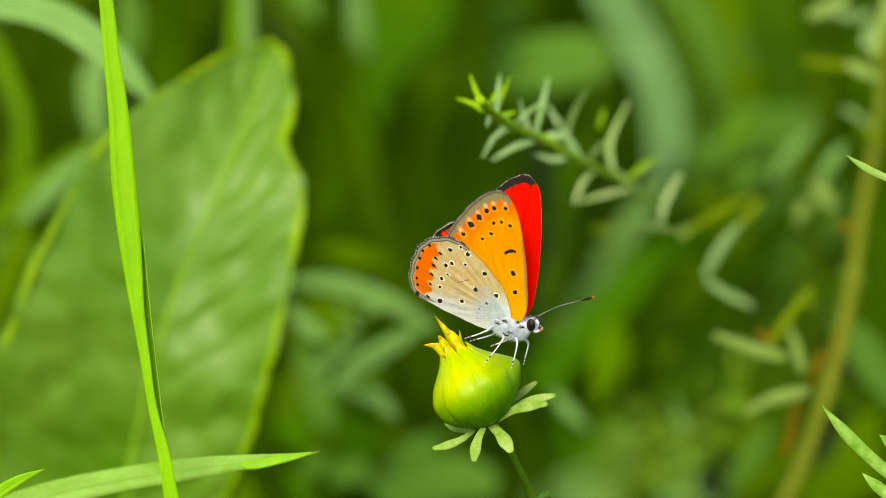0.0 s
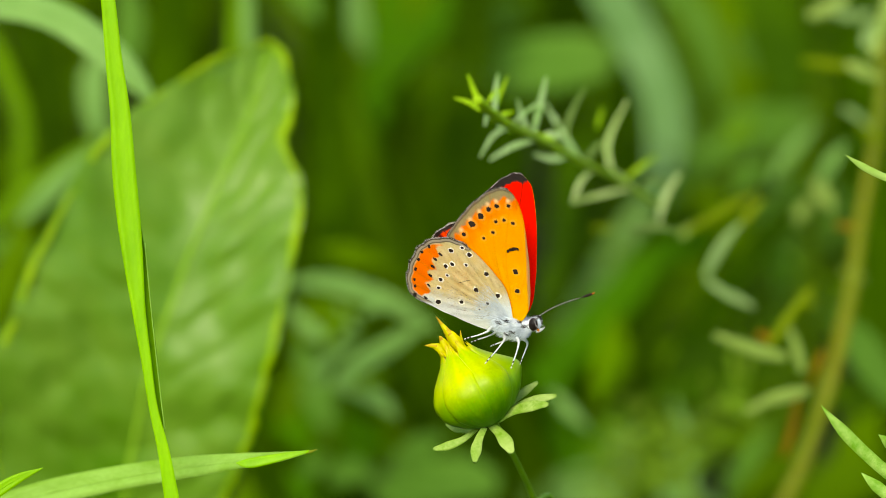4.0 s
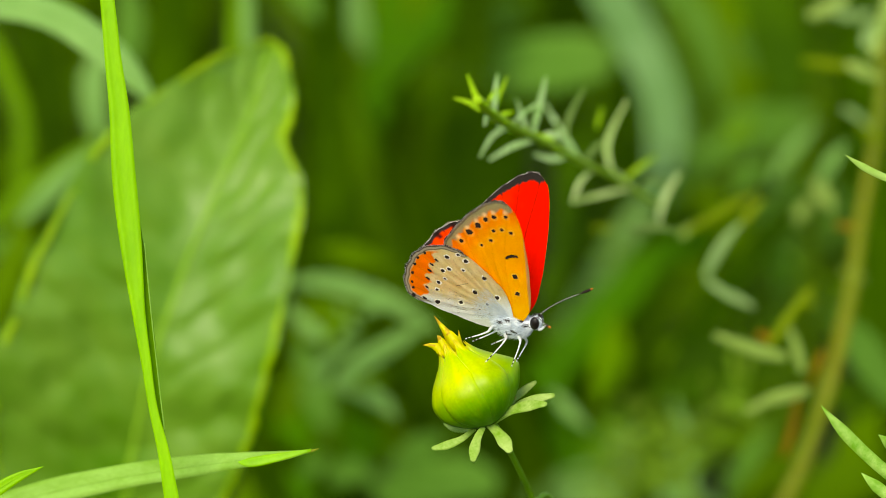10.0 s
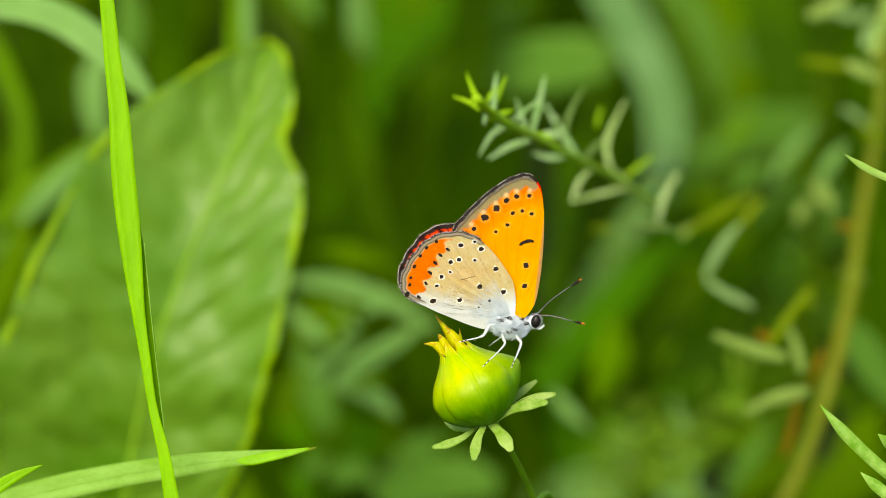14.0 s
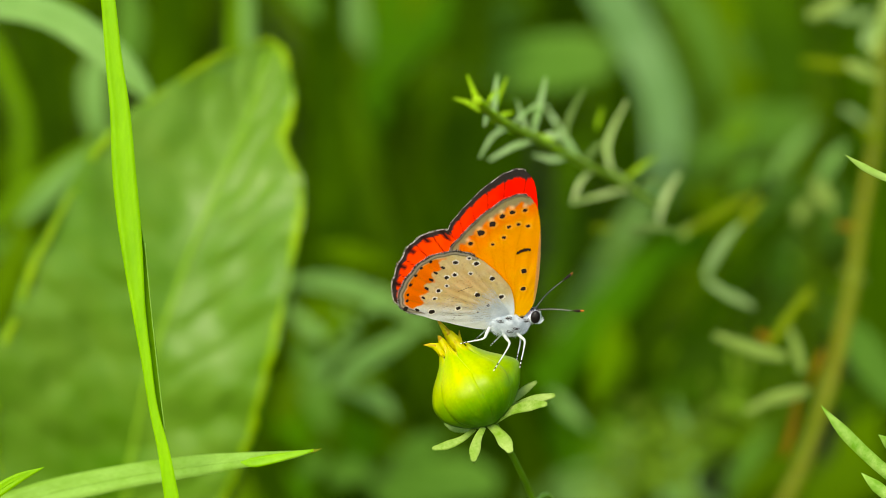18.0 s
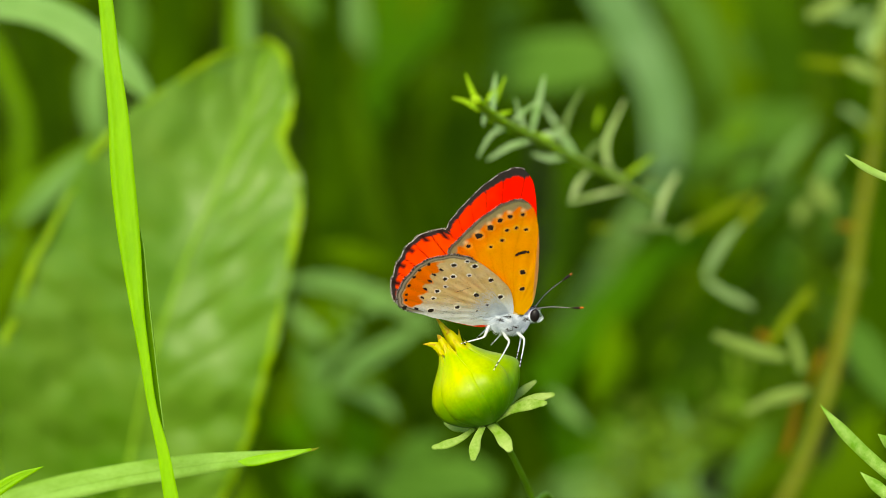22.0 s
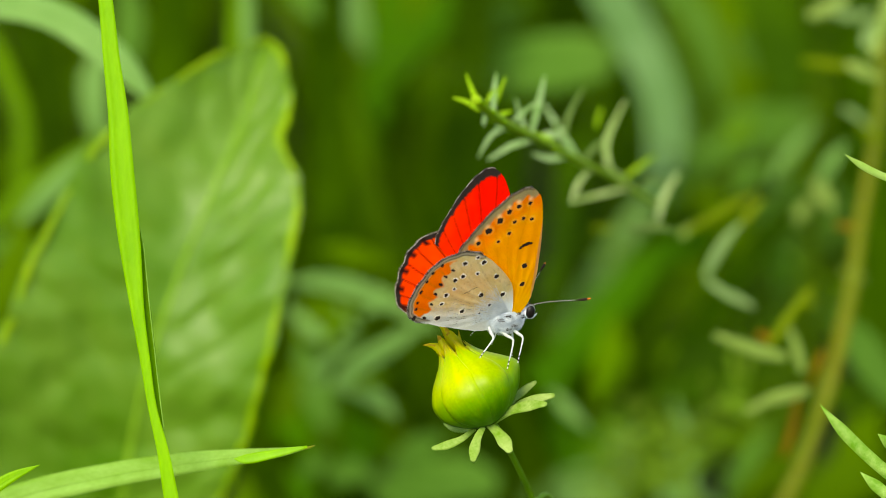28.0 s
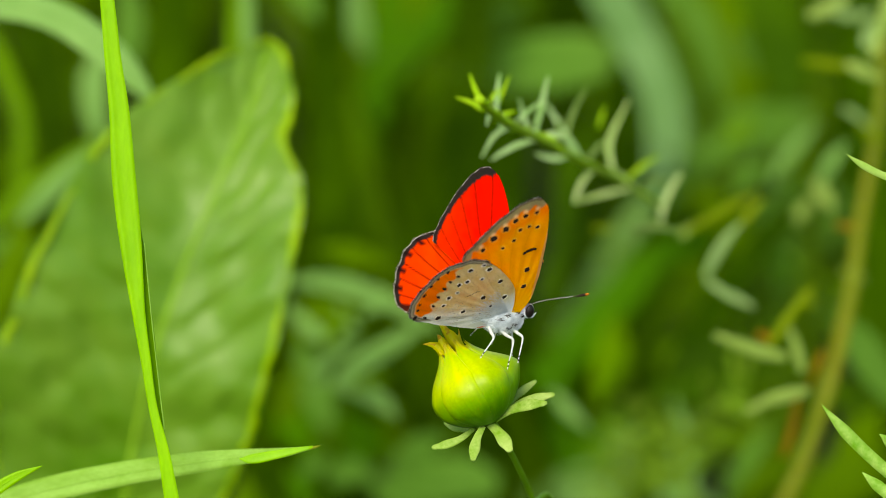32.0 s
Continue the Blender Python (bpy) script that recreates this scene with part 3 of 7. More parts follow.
far_leaf([(0.0877, 0.2807, 0.2030), (0.0933, 0.2785, 0.1965), (0.0977, 0.2764, 0.1899), (0.1028, 0.2737, 0.1815)], [0.0029, 0.0078, 0.0069, 0.0007], SKY_SAGE_DIM, BROAD)
far_leaf([(0.1008, 0.3611, 0.1268), (0.1051, 0.3650, 0.1390), (0.1108, 0.3681, 0.1485)], [0.0040, 0.0114, 0.0009], OLIVE, BROAD)
far_leaf([(0.0795, 0.4075, 0.1078), (0.0871, 0.4093, 0.1136), (0.0931, 0.4121, 0.1222)], [0.0032, 0.0091, 0.0007], OLIVE, BROAD)
far_leaf([(-0.0281, 0.2298, 0.2083), (-0.0228, 0.2309, 0.2116), (-0.0169, 0.2320, 0.2150)], [0.0009, 0.0026, 0.0002], SKY_SAGE, SLIM)
far_leaf([(-0.0263, 0.2287, 0.2049), (-0.0246, 0.2302, 0.2094), (-0.0228, 0.2314, 0.2133)], [0.0008, 0.0024, 0.0002], SKY_SAGE, SLIM)
far_leaf([(-0.0198, 0.2475, 0.1979), (-0.0156, 0.2480, 0.1997), (-0.0102, 0.2483, 0.2005)], [0.0008, 0.0024, 0.0002], LIME, SLIM)
far_leaf([(-0.0174, 0.2523, 0.2129), (-0.0135, 0.2531, 0.2152), (-0.0102, 0.2529, 0.2146)], [0.0009, 0.0027, 0.0002], SKY_SAGE, SLIM)
far_leaf([(-0.0222, 0.2531, 0.2152), (-0.0204, 0.2520, 0.2117), (-0.0174, 0.2512, 0.2094)], [0.0008, 0.0024, 0.0002], SKY_SAGE, SLIM)
far_leaf([(-0.0316, 0.2659, 0.1898), (-0.0278, 0.2651, 0.1874), (-0.0229, 0.2647, 0.1862)], [0.0010, 0.0030, 0.0002], SKY_SAGE_DIM, SLIM)
far_leaf([(-0.0334, 0.2735, 0.2132), (-0.0266, 0.2735, 0.2134), (-0.0179, 0.2729, 0.2115), (-0.0092, 0.2718, 0.2080), (-0.0005, 0.2701, 0.2028)], [0.0016, 0.0040, 0.0045, 0.0034, 0.0004], SKY_SAGE, SLIM)
far_leaf([(-0.0235, 0.2475, 0.1979), (-0.0186, 0.2489, 0.2023), (-0.0114, 0.2504, 0.2069), (-0.0017, 0.2521, 0.2123)], [0.0017, 0.0045, 0.0040, 0.0004], SKY_SAGE, BROAD)
far_leaf([(-0.0340, 0.2720, 0.2087), (-0.0303, 0.2707, 0.2046), (-0.0253, 0.2697, 0.2016), (-0.0204, 0.2701, 0.2028)], [0.0012, 0.0032, 0.0029, 0.0003], SKY_SAGE, SLIM)
far_leaf([(-0.0341, 0.3258, 0.1803), (-0.0314, 0.3234, 0.1726), (-0.0285, 0.3209, 0.1649), (-0.0274, 0.3192, 0.1598)], [0.0028, 0.0075, 0.0067, 0.0006], SKY_SAGE_DIM, BROAD)
far_leaf([(-0.0235, 0.2479, 0.1991), (-0.0174, 0.2473, 0.1974), (-0.0126, 0.2465, 0.1951), (-0.0096, 0.2454, 0.1916)], [0.0014, 0.0038, 0.0034, 0.0003], SKY_SAGE, SLIM)
far_leaf([(-0.0246, 0.2313, 0.2127), (-0.0219, 0.2329, 0.2178), (-0.0179, 0.2339, 0.2208)], [0.0012, 0.0035, 0.0003], LIME, SLIM)
far_leaf([(-0.0377, 0.3734, 0.1648), (-0.0320, 0.3752, 0.1702), (-0.0206, 0.3761, 0.1730)], [0.0030, 0.0086, 0.0007], OLIVE, BROAD)
far_leaf([(-0.0444, 0.4145, 0.1294), (-0.0308, 0.4126, 0.1237), (-0.0157, 0.4117, 0.1208)], [0.0091, 0.0166, 0.0083], VIVID, BROAD)
far_leaf([(-0.0382, 0.3200, 0.1624), (-0.0361, 0.3221, 0.1688), (-0.0348, 0.3246, 0.1764)], [0.0024, 0.0067, 0.0005], OLIVE, SLIM)
far_leaf([(-0.0187, 0.4077, 0.1086), (-0.0066, 0.4083, 0.1104), (0.0054, 0.4089, 0.1122), (0.0145, 0.4082, 0.1100)], [0.0075, 0.0131, 0.0127, 0.0068], SKY_SAGE_DIM, BROAD)
far_leaf([(-0.0274, 0.3159, 0.1496), (-0.0214, 0.3165, 0.1515), (-0.0153, 0.3159, 0.1496)], [0.0024, 0.0067, 0.0005], SKY_SAGE_DIM, SLIM)
far_leaf([(-0.0335, 0.3163, 0.1509), (-0.0301, 0.3171, 0.1534), (-0.0274, 0.3180, 0.1560)], [0.0017, 0.0048, 0.0004], SKY_SAGE_DIM, SLIM)
far_leaf([(-0.0134, 0.3628, 0.1322), (-0.0063, 0.3646, 0.1377), (0.0009, 0.3659, 0.1417)], [0.0027, 0.0079, 0.0006], SKY_SAGE_DIM, VEILED)
far_leaf([(-0.0505, 0.4065, 0.1050), (-0.0384, 0.4079, 0.1093), (-0.0248, 0.4070, 0.1064)], [0.0042, 0.0121, 0.0010], VIVID, BROAD)
far_leaf([(-0.0129, 0.3507, 0.1919), (-0.0226, 0.3515, 0.1945), (-0.0308, 0.3519, 0.1958)], [0.0019, 0.0055, 0.0004], OLIVE, VEILED)
# six leaves coloured near-black to paint in the shaded hollows
far_leaf([(0.0376, 0.4854, 0.1860), (0.0357, 0.4810, 0.1723), (0.0341, 0.4766, 0.1587), (0.0305, 0.4716, 0.1435), (0.0249, 0.4672, 0.1299)], [0.0073, 0.0073, 0.0073, 0.0062, 0.0018], GRASS_SHADED, BROAD)
far_leaf([(-0.0230, 0.4810, 0.1723), (-0.0249, 0.4780, 0.1632), (-0.0278, 0.4751, 0.1541), (-0.0309, 0.4726, 0.1465)], [0.0022, 0.0060, 0.0053, 0.0005], GRASS_SHADED, BROAD)
far_leaf([(0.0532, 0.3242, 0.1751), (0.0626, 0.3248, 0.1771), (0.0707, 0.3246, 0.1764), (0.0801, 0.3238, 0.1739)], [0.0030, 0.0080, 0.0072, 0.0007], GRASS_SHADED, BROAD)
far_leaf([(0.1036, 0.3985, 0.1449), (0.1095, 0.3964, 0.1386), (0.1154, 0.3939, 0.1309)], [0.0027, 0.0077, 0.0006], GRASS_SHADED, BROAD)
far_leaf([(0.0814, 0.4318, 0.2475), (0.0859, 0.4273, 0.2335), (0.0896, 0.4232, 0.2208), (0.0888, 0.4204, 0.2124)], [0.0142, 0.0142, 0.0128, 0.0035], GRASS_SHADED, BROAD)
far_leaf([(0.0944, 0.4653, 0.2210), (0.1029, 0.4650, 0.2202), (0.1122, 0.4646, 0.2190)], [0.0039, 0.0071, 0.0036], GRASS_SHADED, BROAD)

# blades whose dark colour stands in for shade deep in the meadow
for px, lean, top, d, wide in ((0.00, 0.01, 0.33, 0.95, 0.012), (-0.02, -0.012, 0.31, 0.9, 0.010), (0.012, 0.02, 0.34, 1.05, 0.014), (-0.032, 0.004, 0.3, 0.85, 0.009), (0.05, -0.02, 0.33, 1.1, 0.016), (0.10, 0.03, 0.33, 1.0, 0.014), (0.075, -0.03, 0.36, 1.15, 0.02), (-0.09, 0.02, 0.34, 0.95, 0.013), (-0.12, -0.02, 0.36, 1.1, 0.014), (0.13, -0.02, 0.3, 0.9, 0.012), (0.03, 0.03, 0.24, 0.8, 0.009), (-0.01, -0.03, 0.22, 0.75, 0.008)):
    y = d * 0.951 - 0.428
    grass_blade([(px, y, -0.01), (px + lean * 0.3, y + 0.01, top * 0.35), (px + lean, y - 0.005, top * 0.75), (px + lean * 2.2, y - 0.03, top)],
                [wide * 0.8, wide, wide * 0.9, 0.001], GRASS_SHADED, "meadow grass blade coloured dark as a shaded gap, far out of focus", group="blurred blades behind")


# ---- broad dock leaf ----
def dock_leaf():
    root = new("dock_plant")
    root.location = (-0.045, 0.10, 0)
    tagged(root, "broad quilted dock leaf with a yellowish wavy rim", "plant")
    inv = Matrix.Translation(-root.location)
    n = 10
    left = glide([(-0.0757, 0.1230, 0.2219), (-0.0782, 0.1217, 0.2331), (-0.0782, 0.1217, 0.2437), (-0.0764, 0.1227, 0.2527), (-0.0733, 0.1242, 0.2594), (-0.0712, 0.1264, 0.2660), (-0.0672, 0.1296, 0.2732), (-0.0625, 0.1342, 0.2810), (-0.0587, 0.1379, 0.2861), (-0.0518, 0.1427, 0.2917), (-0.0438, 0.1470, 0.2961), (-0.0394, 0.1491, 0.2982), (-0.0354, 0.1502, 0.2992), (-0.0305, 0.1511, 0.3000)], n)
    mid = glide([(-0.0561, 0.1230, 0.2219), (-0.0550, 0.1220, 0.2298), (-0.0534, 0.1216, 0.2374), (-0.0513, 0.1219, 0.2467), (-0.0490, 0.1230, 0.2542), (-0.0467, 0.1245, 0.2604), (-0.0445, 0.1265, 0.2664), (-0.0421, 0.1289, 0.2718), (-0.0395, 0.1320, 0.2775), (-0.0369, 0.1360, 0.2835), (-0.0341, 0.1407, 0.2894), (-0.0327, 0.1444, 0.2935), (-0.0315, 0.1476, 0.2968), (-0.0305, 0.1511, 0.3000)], n)
    right = glide([(-0.0395, 0.1231, 0.2213), (-0.0351, 0.1220, 0.2298), (-0.0324, 0.1216, 0.2374), (-0.0300, 0.1219, 0.2467), (-0.0279, 0.1231, 0.2546), (-0.0263, 0.1254, 0.2632), (-0.0247, 0.1279, 0.2696), (-0.0239, 0.1305, 0.2749), (-0.0244, 0.1337, 0.2801), (-0.0273, 0.1373, 0.2852), (-0.0258, 0.1414, 0.2902), (-0.0267, 0.1460, 0.2952), (-0.0280, 0.1489, 0.2980), (-0.0307, 0.1511, 0.3000)], n)
    rows, m = len(mid), 24
    for i, p in enumerate(left):
        p.z -= 0.0010 * min(1, max(0, (i / rows - 0.55) / 0.15)) * min(1, (rows - i) / (0.12 * rows))
    bm = bmesh.new()
    front, back, spine = [], [], []
    for i in range(rows):
        fr, bk = [], []
        for k in range(2 * m + 1):
            u = k / m - 1
            p = mid[i].lerp(right[i] if u > 0 else left[i], abs(u))
            v = i / (rows - 1)
            beat = v * 9.5 - abs(u) * 1.7 + 0.35 * noise.noise(Vector((u * 2.2, v * 5, 9))) + (0.3 if u > 0 else 0)
            pillow = abs(math.sin(beat * math.pi)) ** 0.7 - 0.6
            away = min(1, abs(u) * 3) * (1 - abs(u) ** 4)
            q = (0.0085 if u < 0 else 0.0045) * abs(u) ** 1.25 + 0.0009 * pillow * away
            q += 0.0014 * noise.noise(Vector((p.x * 75, 1, p.z * 75))) + 0.0007 * noise.noise(Vector((p.x * 190, 4, p.z * 190)))
            q += 0.0015 * noise.noise(Vector((7, v * 16, u))) * abs(u) ** 3
            edge = 0.0006 * noise.noise(Vector((u, v * 22, 5))) * abs(u) ** 6
            q *= 1 - 0.8 * min(1, max(0, (v - 0.8) / 0.2))
            p = inv @ p + Vector((edge * (1 if u > 0 else -1), -q, 0.3 * q))
            fr.append(bm.verts.new(p))
            bk.append(bm.verts.new(p + Vector((0, 0.0004, 0))))
        front.append(fr)
        spine.append(fr[m].co + Vector((0, -0.0001, 0.0)))
        back.append(bk)
    for i in range(rows - 1):
        for k in range(2 * m):
            bm.faces.new((front[i][k], front[i][k + 1], front[i + 1][k + 1], front[i + 1][k]))
            bm.faces.new((back[i][k], back[i + 1][k], back[i + 1][k + 1], back[i][k + 1]))
    part("leaf_blade", bm, DOCK, root)
    for name, side, u in (("rim", left, -1), ("rim", right, 1)):
        bm = bmesh.new()
        calm = [1 - 0.8 * min(1, max(0, (i / (rows - 1) - 0.8) / 0.2)) for i in range(rows)]
        tube(bm, [inv @ p.lerp(mid[i], 0.045) + Vector((0.0006 * u * noise.noise(Vector((3, i * 0.35, u))), (-0.0082 if u < 0 else -0.0046) * calm[i], (0.0025 if u < 0 else 0.0014) * calm[i])) for i, p in enumerate(side)], [max(0.0001, 0.0005 + 0.0007 * noise.noise(Vector((i * 0.07, u, 2))) + 0.0002 * noise.noise(Vector((i * 0.3, u, 2)))) for i in range(len(side))], 6)
        part(name, bm, DOCK_RIM, root, "yellow-green wavy rim")
    bm = bmesh.new()
    tube(bm, spine, [0.0007 * (1 - 0.75 * i / rows) for i in range(rows)], 8)
    part("midrib", bm, DOCK_RIB, root, "paler midrib")
    bm = bmesh.new()
    line = glide([inv @ mid[0], Vector((0.005, 0.0, 0.12)), Vector((0.002, 0.01, 0.05)), Vector((0, 0.012, -0.01))], 8)
    tube(bm, line, 0.0022, 8)
    part("petiole", bm, DOCK_RIB, root, "pale green leaf stalk")
    return root


dock = dock_leaf()


# ---- small-leaved sprigs ----
def needle(bm, a, b, wide, bend=0.12, facing=TO_EYE, taper=2.2):
    a, b = Vector(a), Vector(b)
    side = (b - a).cross(facing).normalized()
    n = 12
    line = [a.lerp(b, i / n) + side * (b - a).length * bend * 4 * (i / n) * (1 - i / n) for i in range(n + 1)]
    ribbon(bm, line, [wide * (0.45 + 0.55 * min(1, 3 * i / n)) * min(1, taper * (1 - i / n) + 0.04) for i in range(n + 1)], facing, 0.25, wide * 0.08, across=3)


def front_sprig():
    root = new("leafy_sprig")
    root.location = (0.0384, 0.0970, 0.2849)
    tagged(root, "soft green sprig with narrow pointed leaves, slightly blurred", "plant")
    off = Vector((0.0006, 0, 0.0002)) - root.location

    def sprig_leaf(points, widths, material):
        bm = bmesh.new()
        slim = 0.64 if material is NEEDLE_PALE else 0.9
        ribbon(bm, [p + off for p in glide(points, 6)], level([w * slim for w in widths], 6), TO_EYE, 0.6, 0.0001, across=3)
        part("leaf", bm, material, root)

    bm = bmesh.new()
    stem = glide([(0.0048, 0.0437, 0.3185), (0.0070, 0.0503, 0.3145), (0.0099, 0.0590, 0.3102), (0.0136, 0.0700, 0.3053), (0.0179, 0.0823, 0.2997), (0.0220, 0.0932, 0.2944), (0.0273, 0.1069, 0.2880), (0.0323, 0.1191, 0.2817), (0.0369, 0.1297, 0.2757)], 6)
    tube(bm, [p + off for p in stem], [0.00075 - 0.0002 * i / len(stem) for i in range(len(stem))], 7)
    part("stem", bm, SPRIG_STEM, root, "thin yellow-green stem")
    rnd = random.Random(23)
    for i in range(2, 34):
        p, a = stem[i], rnd.uniform(0, 2 * math.pi)
        away = (stem[i] - stem[i + 1]).normalized() * rnd.uniform(0.0008, 0.0020) + Vector((math.cos(a), -0.3, math.sin(a))) * rnd.uniform(0.0006, 0.0013)
        sprig_leaf([p, p + away * 0.5, p + away], [0.0005, 0.0008, 0.0002], NEEDLE_YOUNG)
    sprig_leaf([(0.0057, 0.0536, 0.3145), (0.0045, 0.0543, 0.3167), (0.0035, 0.0551, 0.3192)], [0.0005, 0.0008, 0.0002], NEEDLE_YOUNG)
    sprig_leaf([(0.0055, 0.0528, 0.3141), (0.0037, 0.0533, 0.3153), (0.0015, 0.0535, 0.3160)], [0.0004, 0.0007, 0.0002], NEEDLE_YOUNG)
    sprig_leaf([(0.0066, 0.0567, 0.3142), (0.0071, 0.0570, 0.3153), (0.0081, 0.0573, 0.3163)], [0.0003, 0.0006, 0.0002], NEEDLE_YOUNG)
    sprig_leaf([(0.0077, 0.0596, 0.3117), (0.0077, 0.0605, 0.3144), (0.0081, 0.0616, 0.3176)], [0.0006, 0.0009, 0.0003], NEEDLE)
    sprig_leaf([(0.0078, 0.0605, 0.3124), (0.0085, 0.0612, 0.3145), (0.0096, 0.0620, 0.3170)], [0.0004, 0.0007, 0.0002], NEEDLE_YOUNG)
    sprig_leaf([(0.0068, 0.0570, 0.3133), (0.0064, 0.0566, 0.3121), (0.0061, 0.0562, 0.3108)], [0.0004, 0.0007, 0.0002], NEEDLE)
    sprig_leaf([(0.0105, 0.0680, 0.3075), (0.0076, 0.0676, 0.3061), (0.0055, 0.0665, 0.3029)], [0.0005, 0.0009, 0.0003], NEEDLE)
    sprig_leaf([(0.0143, 0.0789, 0.3021), (0.0107, 0.0786, 0.3011), (0.0071, 0.0779, 0.2991)], [0.0006, 0.0010, 0.0003], NEEDLE)
    sprig_leaf([(0.0138, 0.0776, 0.3030), (0.0149, 0.0790, 0.3072), (0.0160, 0.0805, 0.3120)], [0.0006, 0.0011, 0.0003], NEEDLE)
    sprig_leaf([(0.0132, 0.0760, 0.3039), (0.0123, 0.0768, 0.3062), (0.0114, 0.0777, 0.3091)], [0.0005, 0.0008, 0.0002], NEEDLE)
    sprig_leaf([(0.0108, 0.0691, 0.3079), (0.0127, 0.0696, 0.3094), (0.0146, 0.0701, 0.3108)], [0.0004, 0.0007, 0.0002], NEEDLE)
    sprig_leaf([(0.0201, 0.0951, 0.2946), (0.0175, 0.0950, 0.2943), (0.0146, 0.0952, 0.2950)], [0.0006, 0.0010, 0.0003], NEEDLE)
    sprig_leaf([(0.0197, 0.0949, 0.2979), (0.0205, 0.0961, 0.3015), (0.0228, 0.0973, 0.3054)], [0.0006, 0.0010, 0.0003], NEEDLE_BACK)
    sprig_leaf([(0.0228, 0.1022, 0.2913), (0.0201, 0.1035, 0.2952), (0.0167, 0.1052, 0.3005)], [0.0007, 0.0012, 0.0004], NEEDLE)
    sprig_leaf([(0.0285, 0.1167, 0.2852), (0.0277, 0.1183, 0.2902), (0.0309, 0.1205, 0.2971)], [0.0009, 0.0015, 0.0004], NEEDLE_PALE)
    sprig_leaf([(0.0248, 0.1071, 0.2889), (0.0227, 0.1065, 0.2868), (0.0212, 0.1053, 0.2834)], [0.0008, 0.0014, 0.0004], NEEDLE_PALE)
    sprig_leaf([(0.0318, 0.1245, 0.2803), (0.0273, 0.1242, 0.2793), (0.0223, 0.1238, 0.2780)], [0.0007, 0.0012, 0.0004], NEEDLE_PALE)
    sprig_leaf([(0.0311, 0.1233, 0.2824), (0.0336, 0.1239, 0.2843), (0.0364, 0.1245, 0.2861)], [0.0006, 0.0009, 0.0003], NEEDLE_YOUNG)
    sprig_leaf([(0.0379, 0.1376, 0.2702), (0.0390, 0.1389, 0.2742), (0.0416, 0.1403, 0.2784)], [0.0009, 0.0016, 0.0005], NEEDLE_PALE)
    sprig_leaf([(0.0318, 0.1223, 0.2736), (0.0355, 0.1225, 0.2740), (0.0400, 0.1223, 0.2734)], [0.0008, 0.0014, 0.0004], NEEDLE_BACK)
    sprig_leaf([(0.0280, 0.1158, 0.2865), (0.0299, 0.1153, 0.2849), (0.0322, 0.1146, 0.2829)], [0.0008, 0.0014, 0.0004], NEEDLE_BACK)
    sprig_leaf([(0.0080, 0.0606, 0.3108), (0.0090, 0.0608, 0.3114), (0.0106, 0.0609, 0.3118)], [0.0005, 0.0008, 0.0002], NEEDLE_YOUNG)
    sprig_leaf([(0.0157, 0.0833, 0.3009), (0.0168, 0.0829, 0.2999), (0.0184, 0.0828, 0.2994)], [0.0005, 0.0009, 0.0003], NEEDLE_YOUNG)
    sprig_leaf([(0.0133, 0.0763, 0.3038), (0.0151, 0.0762, 0.3035), (0.0173, 0.0760, 0.3030)], [0.0006, 0.0010, 0.0003], NEEDLE_YOUNG)
    sprig_leaf([(0.0228, 0.1022, 0.2913), (0.0252, 0.1031, 0.2940), (0.0264, 0.1034, 0.2950)], [0.0007, 0.0011, 0.0003], NEEDLE_BACK)
    sprig_leaf([(0.0339, 0.1294, 0.2778), (0.0358, 0.1301, 0.2802), (0.0393, 0.1298, 0.2792)], [0.0006, 0.0011, 0.0003], NEEDLE_BACK)
    sprig_leaf([(0.0172, 0.0872, 0.2986), (0.0181, 0.0881, 0.3014), (0.0186, 0.0886, 0.3029)], [0.0005, 0.0009, 0.0003], NEEDLE_BACK)
    sprig_leaf([(0.0256, 0.1115, 0.2947), (0.0260, 0.1121, 0.2965), (0.0266, 0.1126, 0.2981)], [0.0004, 0.0007, 0.0002], NEEDLE_YOUNG)
    sprig_leaf([(0.0147, 0.0804, 0.3019), (0.0170, 0.0806, 0.3026), (0.0183, 0.0804, 0.3017)], [0.0006, 0.0010, 0.0003], NEEDLE)
    sprig_leaf([(0.0091, 0.0640, 0.3097), (0.0084, 0.0637, 0.3085), (0.0082, 0.0633, 0.3076)], [0.0004, 0.0007, 0.0002], NEEDLE)
    return root


sprig = front_sprig()


def edge_herb():
    """The sharp narrow leaves that reach in from one side."""
    root = new("narrow_leaved_herb")
    root.location = (0.075, 0.0, 0)
    tagged(root, "herb with sharp narrow bright green leaves", "plant")
    off = -root.location
    bm = bmesh.new()
    tube(bm, [p + off for p in glide([(0.0654, 0.0138, 0.3361), (0.0644, 0.0029, 0.3123), (0.0636, -0.0103, 0.2785), (0.068, 0.01, 0.12), (0.075, 0.02, -0.01)], 8)], 0.0009, 8)
    part("stem", bm, STEM, root)
    for a, b, w, bend in (((0.0647, -0.0104, 0.2780), (0.0509, -0.0045, 0.2895), 21, -0.04), ((0.0641, 0.0045, 0.3174), (0.0542, 0.0058, 0.3215), 12, -0.06), ((0.0647, -0.0112, 0.2756), (0.0563, -0.0074, 0.2809), 20, -0.03), ((0.0632, -0.0093, 0.2813), (0.0581, -0.0095, 0.2872), 20, 0.05)):
        bm = bmesh.new()
        needle(bm, Vector(a) + off, Vector(b) + off, w * 0.00008, bend, taper=4.2)
        part("leaf", bm, HERB if w > 13 else HERB_PALE, root)
    return root


herb = edge_herb()


